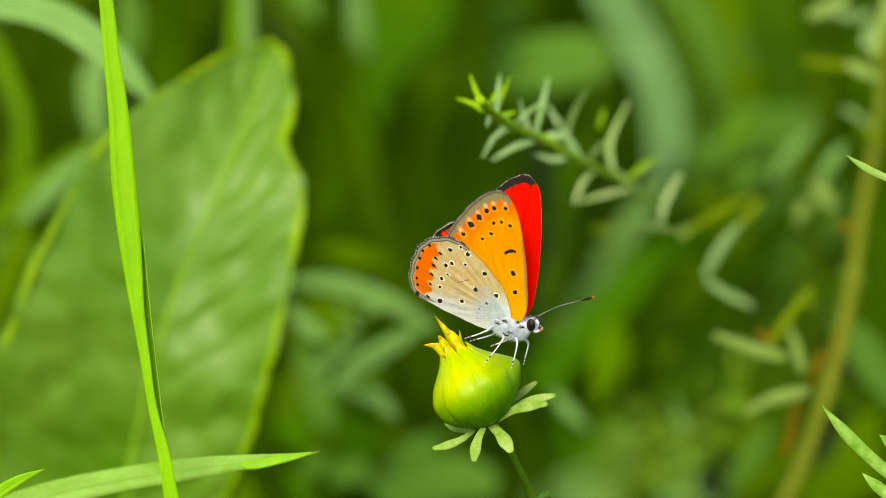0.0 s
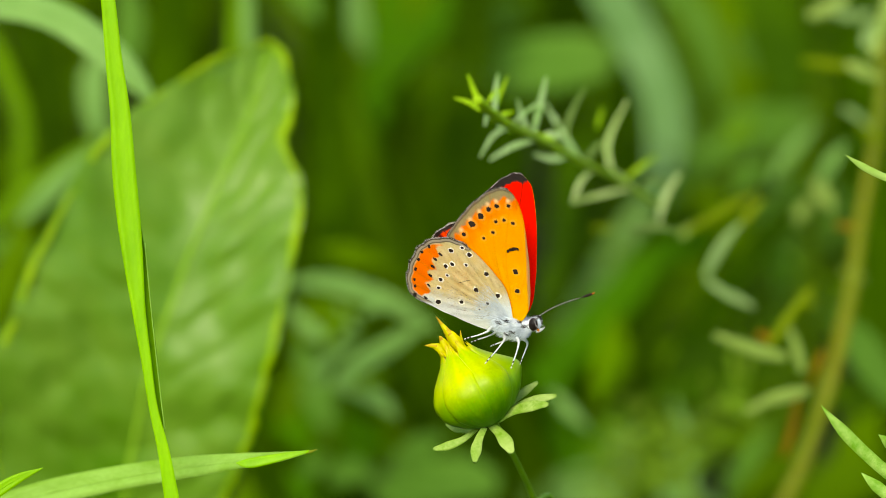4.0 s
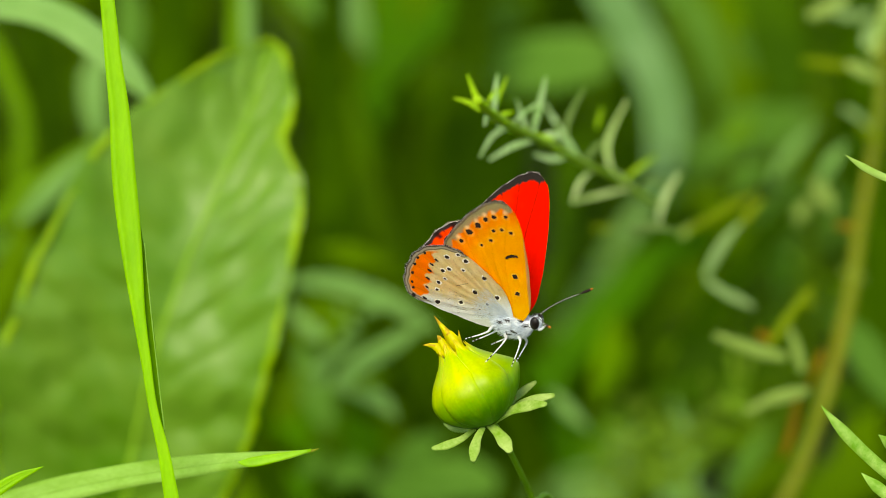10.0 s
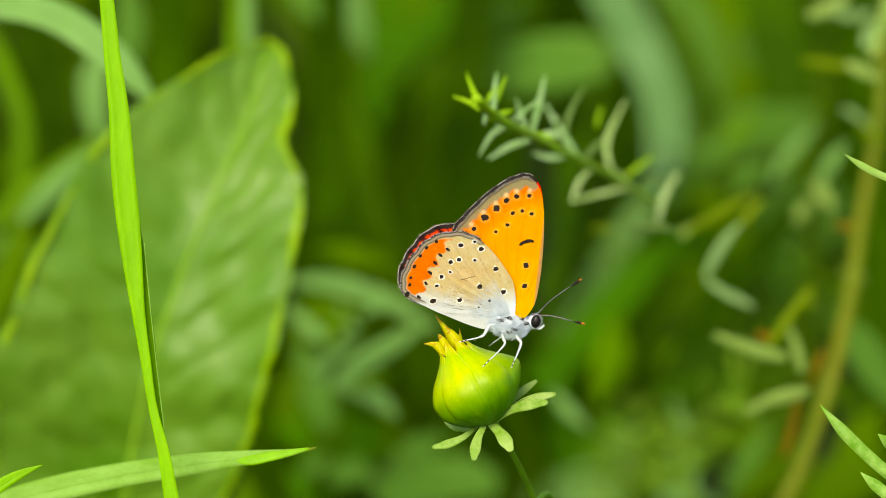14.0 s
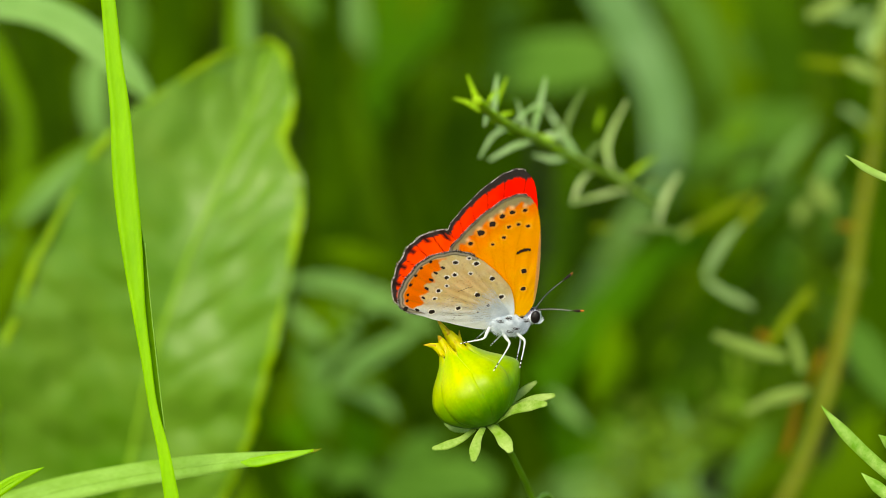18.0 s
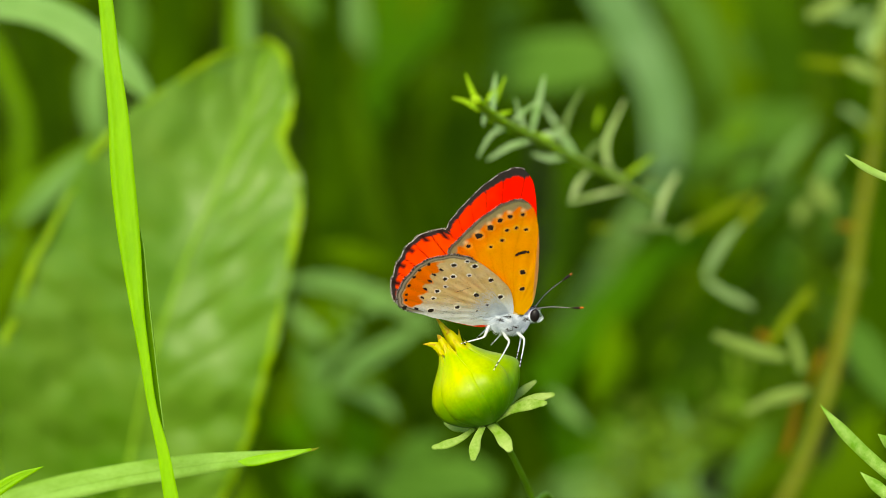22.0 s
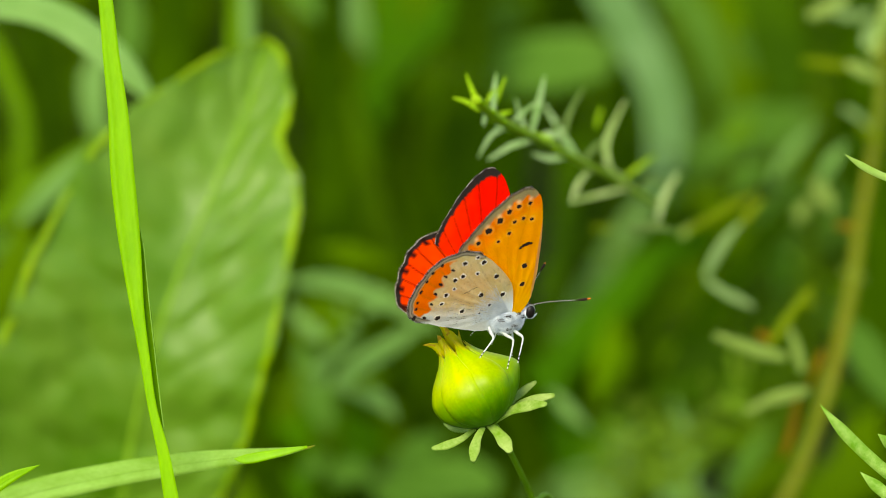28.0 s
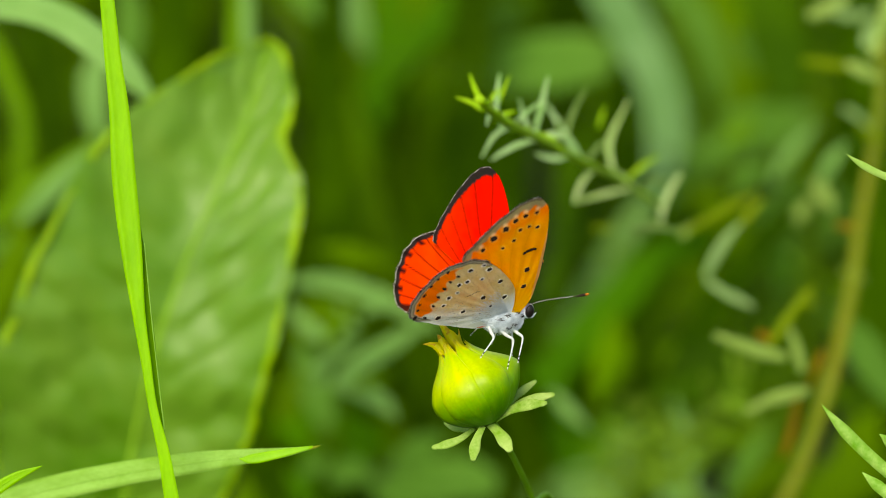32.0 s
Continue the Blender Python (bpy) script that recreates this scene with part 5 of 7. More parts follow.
def wing_colours(p, edge, hind, upper, root_pt):
    """Pigments over the wing, in millimetres: p places, edge the distance to the outer margin."""
    rng = np.random.RandomState(3)
    wob = np.array([noise.noise(Vector((x * 0.9, y * 0.9, 2))) for x, y in p])
    fine = np.array([noise.noise(Vector((x * 4, y * 4, 7))) for x, y in p])
    rad = np.hypot(p[:, 0] - root_pt[0], p[:, 1] - root_pt[1])
    ang = np.degrees(np.arctan2(p[:, 1] - root_pt[1], p[:, 0] - root_pt[0]))
    vein = np.zeros(len(p))
    for v in ((97, 106, 114, 122, 130, 137) if not hind else (128, 140, 150, 159, 167, 175, 184)):
        off = np.abs(ang - v - 3 * np.sin(rad * 0.25)) * np.pi / 180 * rad
        vein = np.maximum(vein, np.clip(1 - off / 0.16, 0, 1))
    if upper:
        c = np.tile(np.array((0.93, 0.007, 0.0)), (len(p), 1))
        c = blend(c, (1.0, 0.035, 0.0), (-p[:, 0] - 3.5) / 6 + 0.25 * wob)
        c = blend(c, (0.10, 0.008, 0.002), vein * np.clip((rad - 5) / 6, 0, 1) * (0.5 + 0.5 * fine if not hind else 0.8))
        dark = np.clip((0.62 + (0 if hind else 0.6) * np.clip((p[:, 1] - 14) / 5, 0, 1) + 0.2 * fine + 0.25 * vein - edge) / 0.2, 0, 1)
        c = blend(c, (0.032, 0.026, 0.023), dark)
        if hind:
            scal = np.clip(1.15 - np.abs(np.mod(ang, 9.2) - 4.6) / 1.9, 0, 1)
            c = blend(c, (0.02, 0.01, 0.008), np.clip((1.35 - edge) / 0.3, 0, 1) * scal)
            c = blend(c, (0.30, 0.03, 0.01), np.clip((1.2 - p[:, 1]) / 2.5, 0, 1) * 0.7)
        return c
    if not hind:
        c = np.tile(np.array((1.0, 0.46, 0.0)), (len(p), 1))
        c = blend(c, (1.0, 0.57, 0.0), (11 - rad) / 9 + 0.3 * wob)
        c = blend(c, (1.0, 0.24, 0.0), (4.2 - edge) / 2.5 + 0.2 * wob)
        c = blend(c, (0.41, 0.35, 0.16), np.clip((1.1 + 0.25 * wob + 0.45 * np.clip((p[:, 1] - 12) / 5, 0, 1) + 0.2 * fine + 0.16 * np.cos(ang * 2 * np.pi / 5.5) - edge) / 0.3, 0, 1))
        for x, z, r in FORE_SPOTS:
            d = np.hypot(p[:, 0] - x, p[:, 1] - z)
            c = blend(c, (1.0, 0.60, 0.08), np.clip((r + 0.42 - d) / 0.35, 0, 1) * 0.5)
            if z > 11 and r > 0.315 and x < -1:
                q = 1 + 0.72 / np.hypot(x, z)
                d = np.hypot(p[:, 0] - x * q, p[:, 1] - z * q)
                c = blend(c, (0.98, 0.78, 0.36), np.clip((0.46 - d) / 0.3, 0, 1) * 0.85)
        c = blend(c, (0.20, 0.15, 0.09), np.clip((0.42 - edge) / 0.12, 0, 1))
        c = blend(c, (0.42, 0.36, 0.28), np.clip((0.22 - edge) / 0.1, 0, 1) * (0.6 + 0.8 * fine))
        c = blend(c, (0.36, 0.26, 0.16), np.clip((p[:, 0] - 1.05 - 0.9 * np.clip((13 - p[:, 1]) / 12, -0.7, 1)) / 0.3, 0, 1) * 0.7)
        c = blend(c, (0.55, 0.16, 0.01), vein * 0.22)
        return c
    c = np.tile(np.array((0.63, 0.56, 0.23)), (len(p), 1))
    c = blend(c, (0.70, 0.66, 0.36), 0.4 + 0.6 * wob)
    glowing = np.exp(-((p[:, 0] + 7.8) / 3.0) ** 2 - ((p[:, 1] - 5.0 - 0.25 * (p[:, 0] + 7.8)) / 1.7) ** 2)
    c = blend(c, (0.95, 0.42, 0.05), glowing * (0.10 + 0.25 * fine))
    c = blend(c, (0.28, 0.18, 0.08), vein * 0.4 * (0.75 + 0.6 * fine))
    c = blend(c, (0.25, 0.18, 0.10), np.clip((fine - 0.38) / 0.1, 0, 1) * 0.42)
    c = blend(c, (0.68, 0.71, 0.68), np.clip((2.5 - p[:, 1] + 0.7 * fine + 0.6 * wob) / 2.4, 0, 1))
    c = blend(c, (0.74, 0.84, 0.92), np.clip((4.2 - rad + 0.6 * fine) / 2.4, 0, 1) * 0.8)
    inner = -12.75 + 0.30 * np.clip(p[:, 1] - 3, 0, 9) - 0.35 * np.clip(2 - p[:, 1], 0, 3) + 0.25 * fine + 0.45 * np.cos(ang * 2 * np.pi / 9.2) + 0.3 * wob
    band = np.clip((inner - p[:, 0]) / 0.25, 0, 1) * np.clip((edge - 0.62) / 0.2, 0, 1) * np.clip((p[:, 1] - 0.15) / 0.5, 0, 1) * np.clip((9.6 - p[:, 1]) / 0.5, 0, 1)
    c = blend(c, (1.0, 0.20, 0.0), band)
    c = blend(c, (0.42, 0.20, 0.05), band * vein * 0.5)
    low = np.clip((p[:, 1] + 0.3) / 0.4, 0, 1)
    c = blend(c, (0.10, 0.08, 0.05), np.clip((0.66 - edge) / 0.10, 0, 1) * low)
    c = blend(c, (0.44, 0.38, 0.28), np.clip((0.50 - edge) / 0.10, 0, 1) * low)
    c = blend(c, (0.10, 0.08, 0.06), np.clip((0.20 + 0.1 * fine - edge) / 0.08, 0, 1) * low)
    return c


def wing(name, hind, side, parent, label):
    """side -1: the right wing, +1: the left. Hinge line along x, the wing rises along z; the underside faces outward."""
    pts = outline(HIND if hind else FORE)
    if not hind:
        pts[6 * 9:14 * 9] -= (pts[6 * 9:14 * 9] - np.array((-2.6, 9.6))) * 0.014
    n = 9
    mid = np.array((-8.0, 4.6)) if hind else np.array((-2.6, 9.6))
    for i in range(4 * n if hind else 8 * n, 13 * n if hind else 14 * n):
        d = pts[i] - mid
        pts[i] += d / np.hypot(*d) * (0.16 if hind else 0.09) * (abs(math.sin(i * math.pi / (n * 1.25))) - 0.5)
    outer = pts[4 * n:14 * n] if hind else pts[7 * n:14 * n + 1]
    rings = 54
    frac = [((j + 1) / rings) ** 0.8 for j in range(rings)]
    m = len(pts)
    flat = [mid] + [mid + (q - mid) * f for f in frac for q in pts]
    flat = np.array(flat)
    # scalloped outer edge
    edge = margin_distance(flat, outer)
    root_pt = (0.0, 0.0) if not hind else (-0.5, 0.5)
    camber = np.array([0.10 * noise.noise(Vector((x * 0.5, y * 0.35, 3 + hind))) for x, y in flat])
    rad = np.hypot(flat[:, 0] - root_pt[0], flat[:, 1] - root_pt[1])
    ang = np.degrees(np.arctan2(flat[:, 1] - root_pt[1], flat[:, 0] - root_pt[0]))
    camber = camber + 0.028 * np.cos(ang * 2 * np.pi / 9.0) * np.clip(rad / 8, 0, 1)
    verts, faces, cols = [], [], []
    count = len(flat)
    for layer, upper in ((1, False), (-1, True)):
        for (x, z), cm in zip(flat, camber):
            verts.append((x * MM, side * (0.045 * layer + cm) * MM, z * MM))
        cols.append(wing_colours(flat, edge, hind, upper, root_pt))
    for layer in (0, 1):
        o = layer * count
        for k in range(m):
            faces.append((o, o + 1 + k, o + 1 + (k + 1) % m))
        for j in range(rings - 1):
            for k in range(m):
                a, b = o + 1 + j * m + k, o + 1 + j * m + (k + 1) % m
                faces.append((a, a + m, b + m, b))
    last = 1 + (rings - 1) * m
    for k in range(m):
        a, b = last + k, last + (k + 1) % m
        faces.append((a, b, b + count, a + count))
    me = bpy.data.meshes.new(name)
    me.from_pydata(verts, [], faces)
    layer = me.color_attributes.new("pigment", "FLOAT_COLOR", "POINT")
    col = np.ones((len(verts), 4), dtype=np.float32)
    col[:, :3] = np.concatenate(cols)
    layer.data.foreach_set("color", col.ravel())
    me.materials.append(WING_HIND if hind else WING)
    for p in me.polygons:
        p.use_smooth = True
    ob = new(name, me)
    ob.parent = parent
    tagged(ob, label)

    def rise(x, z):
        i = int(np.argmin((flat[:, 0] - x) ** 2 + (flat[:, 1] - z) ** 2))
        return camber[i]

    rng = random.Random(8 + hind)

    def dot(bm, x, z, rx, rz, turn, out, slot=0):
        base = rise(x, z) + 0.045 + out
        ring = []
        for k in range(14):
            a = k / 14 * 2 * math.pi
            wob = 1 + 0.2 * rng.uniform(-1, 1)
            u, v = rx * math.cos(a) * wob, rz * math.sin(a) * wob
            cu, cv = u * math.cos(turn) - v * math.sin(turn), u * math.sin(turn) + v * math.cos(turn)
            ring.append(bm.verts.new(((x + cu) * MM, side * base * MM, (z + cv) * MM)))
        top = bm.verts.new((x * MM, side * (base + 0.02) * MM, z * MM))
        for k in range(14):
            bm.faces.new((ring[k], ring[(k + 1) % 14], top)).material_index = slot

    def spot(x, z, rx, rz, turn, out, name="spot", material=CHITIN, label="small blackish spot"):
        bm = bmesh.new()
        dot(bm, x, z, rx, rz, turn, out)
        part(name, bm, material, ob, label)

    bar = bmesh.new()
    if not hind:
        for x, z, r in FORE_SPOTS:
            spot(x, z, r * 0.98, r * 0.84, 0.5, 0.02)
        for k in range(5):
            dot(bar, -1.25 + k * 0.35, 10.5 + 0.36 * k - 0.05 * k * k, 0.34 if k < 4 else 0.2, 0.22, 0.7, 0.02 + 0.002 * k)
    else:
        for x, z, r in ((-9.31, 8.87, 0.34), (-7.63, 9.72, 0.24), (-6.57, 8.92, 0.36), (-9.15, 6.83, 0.31), (-10.16, 6.23, 0.33), (-7.08, 7.2, 0.22), (-4.08, 6.57, 0.36), (-10.92, 3.95, 0.31),
                        (-9.95, 4.87, 0.20), (-5.66, 3.65, 0.40), (-2.43, 3.58, 0.38), (-11.27, 2.59, 0.24), (-11.33, 0.39, 0.40), (-7.89, 1.21, 0.34), (-3.99, 1.99, 0.26), (-5.21, 0.74, 0.16)):
            spot(x, z, r * 0.95 + 0.17, r * 0.95 + 0.15, 0.3, 0.018, "ring", RING, "pale ring round a spot")
            spot(x, z, r * 0.96, r * 0.88, 0.5, 0.045)
        for k in range(6):
            dot(bar, -8.2 + 0.3 * k, 4.15 + 0.15 * k, 0.14, 0.05, 0.5, 0.03)
        for x, z, r in ((-10.9, 7.96, 0.34), (-11.69, 6.92, 0.32), (-12.14, 5.72, 0.36), (-12.54, 4.19, 0.34), (-12.78, 2.62, 0.30), (-13.32, 0.5, 0.34)):
            spot(x, z, r, r * 0.6, 2.6, 0.03)
        for x, z, r in ((-12.58, 8.69, 0.28), (-13.68, 7.57, 0.28), (-14.27, 6.25, 0.28), (-14.75, 4.64, 0.30), (-14.9, 2.95, 0.26), (-14.85, 1.95, 0.26), (-14.9, 0.6, 0.42)):
            spot(x, z, r, r * 0.75, 1.2, 0.03)
    part("bar", bar, CHITIN, ob, "short dark bar")
    if hind:
        hb = bmesh.new()
        for _ in range(1100):
            a, r = radians(rng.uniform(125, 196)), 0.5 + 4.6 * rng.random() ** 1.5
            x0, z0 = -0.6 + r * math.cos(a), 0.4 + r * math.sin(a)
            ln = rng.uniform(0.6, 1.7)
            a += rng.uniform(-0.25, 0.25)
            x1, z1 = x0 + ln * math.cos(a), z0 + ln * math.sin(a)
            y0, y1 = rise(x0, z0) + 0.06, rise(x1, z1) + rng.uniform(0.08, 0.2)
            sx, sz = -0.02 * math.sin(a), 0.02 * math.cos(a)
            hb.faces.new([hb.verts.new((px * MM, side * py * MM, pz * MM)) for px, py, pz in ((x0 - sx, y0, z0 - sz), (x0 + sx, y0, z0 + sz), (x1, y1, z1))])
        part("hair", hb, HAIR, ob, "silvery-blue hair at the wing base")
        hb = bmesh.new()
        for _ in range(56):
            a, r = radians(rng.uniform(160, 200)), rng.uniform(2.5, 9.5)
            x0, z0 = -0.6 + r * math.cos(a), 0.6 + r * math.sin(a) * 0.8
            ln = rng.uniform(0.5, 1.6)
            a += rng.uniform(-0.12, 0.12)
            x1, z1 = x0 + ln * math.cos(a), z0 + ln * math.sin(a)
            y = rise(x0, z0) + 0.075
            sx, sz = -0.022 * math.sin(a), 0.022 * math.cos(a)
            hb.faces.new([hb.verts.new((px * MM, side * y * MM, pz * MM)) for px, pz in ((x0 - sx, z0 - sz), (x0 + sx, z0 + sz), (x1, z1))])
        part("dark_hair", hb, STRAND, ob, "thin brown strands along the veins")
    # hair fringe along the outer margin
    fr = bmesh.new()
    for i in range(len(outer) - 1):
        a, b = outer[i], outer[i + 1]
        t = (b - a) / (np.hypot(*(b - a)) + 1e-9)
        nrm = np.array((-t[1], t[0]))
        if nrm @ (a - mid) < 0:
            nrm = -nrm
        for s in range(12):
            q = a + (b - a) * (s + rng.random()) / 12
            beat = math.sin((i + s / 12) * 0.7)
            ln = rng.uniform(0.14, 0.36) * (1 + 0.3 * beat) * (0.85 if hind else 0.6)
            d = nrm * ln + t * rng.uniform(-0.12, 0.12)
            y = side * (rise(*q) + rng.uniform(-0.04, 0.04)) * MM
            w = t * 0.035
            f = fr.faces.new((fr.verts.new(((q - w)[0] * MM, y, (q - w)[1] * MM)), fr.verts.new(((q + w)[0] * MM, y, (q + w)[1] * MM)), fr.verts.new(((q + d)[0] * MM, y, (q + d)[1] * MM))))
            f.material_index = 0 if rng.random() < (0.42 if hind else 0.6) + 0.3 * beat else 1
    part("fringe", fr, [FRINGE_DARK, FRINGE_PALE], ob, "hairy grey fringe")
    return ob


def hairs(bm, centre, radii, count, length, seed, back=-0.5, bare=0.0):
    rng = random.Random(seed)
    for _ in range(count):
        v = Vector((rng.gauss(0, 1), rng.gauss(0, 1), rng.gauss(0, 1))).normalized()
        if bare and abs(v.y) > bare:
            continue
        p = Vector(centre) + Vector((v.x * radii[0], v.y * radii[1], v.z * radii[2])) * 0.96
        d = (v + Vector((back, rng.uniform(-0.3, 0.3), rng.uniform(-0.5, 0.1)))).normalized() * length * rng.uniform(0.5, 1.2)
        s = d.cross(Vector((rng.gauss(0, 1), rng.gauss(0, 1), 1))).normalized() * length * 0.028
        bm.faces.new((bm.verts.new(p - s), bm.verts.new(p + s), bm.verts.new(p + d)))


LEGS = (("right", (-3.3, -0.7, -1.5), 4.5), ("right", (-1.4, -0.7, -2.2), 6.4), ("right", (0.4, -0.6, -2.0), 5.2), ("left", (0.5, 0.6, -2.0), 4.2), ("left", (-1.4, 0.7, -2.2), 3.2), ("left", (-3.3, 0.7, -1.5), 4.9))


def leg(parent, place, length, sway):
    """Hip at the origin, foot straight below; the knee bends outward."""
    bm = bmesh.new()
    ln = length * MM
    k = Vector((0.16 * ln, sway * 0.16 * ln, -0.32 * ln))
    line = glide([(0, 0, 0), k * 0.5, k, Vector((0.12 * ln, sway * 0.10 * ln, -0.55 * ln)), Vector((0.05 * ln, sway * 0.04 * ln, -0.8 * ln)), Vector((0, 0, -ln))], 4)
    n = len(line)
    radii = level([0.22, 0.23, 0.15, 0.10, 0.085, 0.07], 4)
    slots = [1 if i >= n * 0.72 and i % 2 == 0 else 0 for i in range(n)]
    tube(bm, line, [r * MM for r in radii], 7, slots=slots)
    ob = part("leg", bm, [LEG_WHITE, CHITIN], parent, "white leg, foot banded in black")
    ob.location = Vector(place) * MM
    return ob


def antenna(parent, place, side):
    bm = bmesh.new()
    n = 40
    line = [Vector((9.4 * t, side * 0.25 * math.sin(3 * t), 0.5 * math.sin(t * 3.1) * (1 - t))) * MM for t in (i / n for i in range(n + 1))]
    radii = [(0.065 if i < n * 0.74 else 0.065 + 0.13 * math.sin(math.pi * min(1, (i / n - 0.78) / 0.24))) * MM for i in range(n + 1)]
    slots = [(2 if i >= n - 2 else 0) if i > n * 0.76 else (1 if i % 2 else 0) for i in range(n + 1)]
    tube(bm, line, radii, 8, slots=slots)
    ob = part("antenna", bm, [CHITIN, FEELER_RING, CLUB_TIP], parent, "black antenna ringed in white, orange-tipped club")
    ob.location = Vector(place) * MM
    return ob


def butterfly():
    root = new("butterfly")
    tagged(root, "orange and red copper butterfly with spotted underside on the bud", "butterfly")
    bm = bmesh.new()
    ball(bm, (-0.6 * MM, 0, -0.7 * MM), (2.9 * MM, 1.45 * MM, 1.75 * MM), 28, 18, rough=0.06)
    hairs(bm, (-0.6 * MM, 0, -0.7 * MM), (2.9 * MM, 1.45 * MM, 1.75 * MM), 5200, 0.85 * MM, 5, back=-1.1)
    thorax = part("thorax", bm, FUR, root, "bluish-white furry thorax")
    for n, (cx, cz) in enumerate(((0.9, 0.35), (1.7, -0.1), (-0.9, 0.2), (-1.9, -0.3), (0.2, -1.2), (-0.6, -1.7))):
        bm = bmesh.new()
        rg = random.Random(40 + n)
        for _ in range(34):
            x, z = cx + rg.gauss(0, 0.22), cz + rg.gauss(0, 0.12)
            k = 1 - ((x + 0.6) / 2.9) ** 2 - ((z + 0.7) / 1.75) ** 2
            if k < 0.05:
                continue
            for s in (-1, 1):
                y = s * (1.45 * math.sqrt(k) + rg.uniform(0.16, 0.34))
                d = Vector((rg.uniform(-0.5, -0.1), s * 0.08, rg.uniform(-0.25, 0.2)))
                w = Vector((-d.z, 0, d.x)).normalized() * 0.03
                a = Vector((x, y, z))
                bm.faces.new([bm.verts.new(q * MM) for q in (a - w, a + w, a + d)])
        part("dark_fleck", bm, CHITIN, thorax, "dark hairs between the white")
    bm = bmesh.new()
    line = [Vector((-2.2 - 8.5 * t, 0, -0.7 + 1.3 * t)) * MM for t in (i / 16 for i in range(17))]
    tube(bm, line, [(0.62 * math.sin(math.pi * min(0.97, 0.35 + 0.62 * i / 16)) + 0.05 * (i % 2)) * MM for i in range(17)], 18)
    part("abdomen", bm, FUR, root, "slender pale abdomen")
    head = bmesh.new()
    ball(head, (2.5 * MM, 0, 0.2 * MM), (0.9 * MM, 0.85 * MM, 0.95 * MM), 20, 14, rough=0.05)
    hairs(head, (2.5 * MM, 0, 0.2 * MM), (0.9 * MM, 0.85 * MM, 0.95 * MM), 900, 0.5 * MM, 6, back=-0.2, bare=0.3)
    head_ob = part("head", head, FUR, root, "small white furry head")
    for s in (-1, 1):
        bm = bmesh.new()
        ball(bm, (2.68 * MM, s * 0.72 * MM, 0.36 * MM), (0.66 * MM, 0.5 * MM, 0.92 * MM), 24, 16)
        part("eye", bm, EYE, head_ob, "glossy black eye")
        bm = bmesh.new()
        tube(bm, glide([Vector((3.1, s * 0.3, -0.55)) * MM, Vector((3.45, s * 0.35, -0.5)) * MM, Vector((3.8, s * 0.38, -0.15)) * MM, Vector((4.05, s * 0.4, 0.2)) * MM], 4), [r * MM for r in level([0.22, 0.20, 0.10, 0.03], 4)], 8, slots=[0] * 10 + [1] * 8)
        part("palp", bm, [LEG_WHITE, CHITIN], head_ob, "white upturned palp with a dark tip")
        if s > 0:
            continue
        bm = bmesh.new()
        tube(bm, [Vector((2.68 + 0.68 * math.cos(q), s * 0.80, 0.36 + 0.94 * math.sin(q))) * MM for q in (k / 28 * 2 * math.pi for k in range(29))], 0.02 * MM, 6)
        part("eye_rim", bm, LEG_WHITE, head_ob, "thin white rim round the eye")
    bm = bmesh.new()
    rg = random.Random(77)
    for _ in range(60):
        a = Vector((rg.uniform(2.0, 3.1), rg.uniform(-0.5, 0.5), rg.uniform(0.95, 1.15)))
        d = Vector((rg.uniform(-0.2, 0.5), rg.uniform(-0.15, 0.15), rg.uniform(0.2, 0.5)))
        w = d.cross(Vector((0, 1, 0))).normalized() * 0.03
        bm.faces.new([bm.verts.new(q * MM) for q in (a - w, a + w, a + d)])
    part("crest", bm, CHITIN, head_ob, "dark tuft between the antennae")
    legs = [leg(root, place, ln, -1 if side == "right" else 1) for side, place, ln in LEGS]
    feelers = [antenna(root, (2.75, s * 0.4, 1.15), s) for s in (-1, 1)]
    wings = [wing("forewing", False, -1, root, "orange spotted forewing underside, red above with dark edge"), wing("hindwing", True, -1, root, "grey-white spotted hindwing underside with an orange band"),
             wing("forewing", False, 1, root, "bright red forewing with a black edge"), wing("hindwing", True, 1, root, "bright red hindwing with dark veins and edge")]
    return root, wings, legs, feelers


fly, fly_wings, fly_legs, fly_feelers = butterfly()


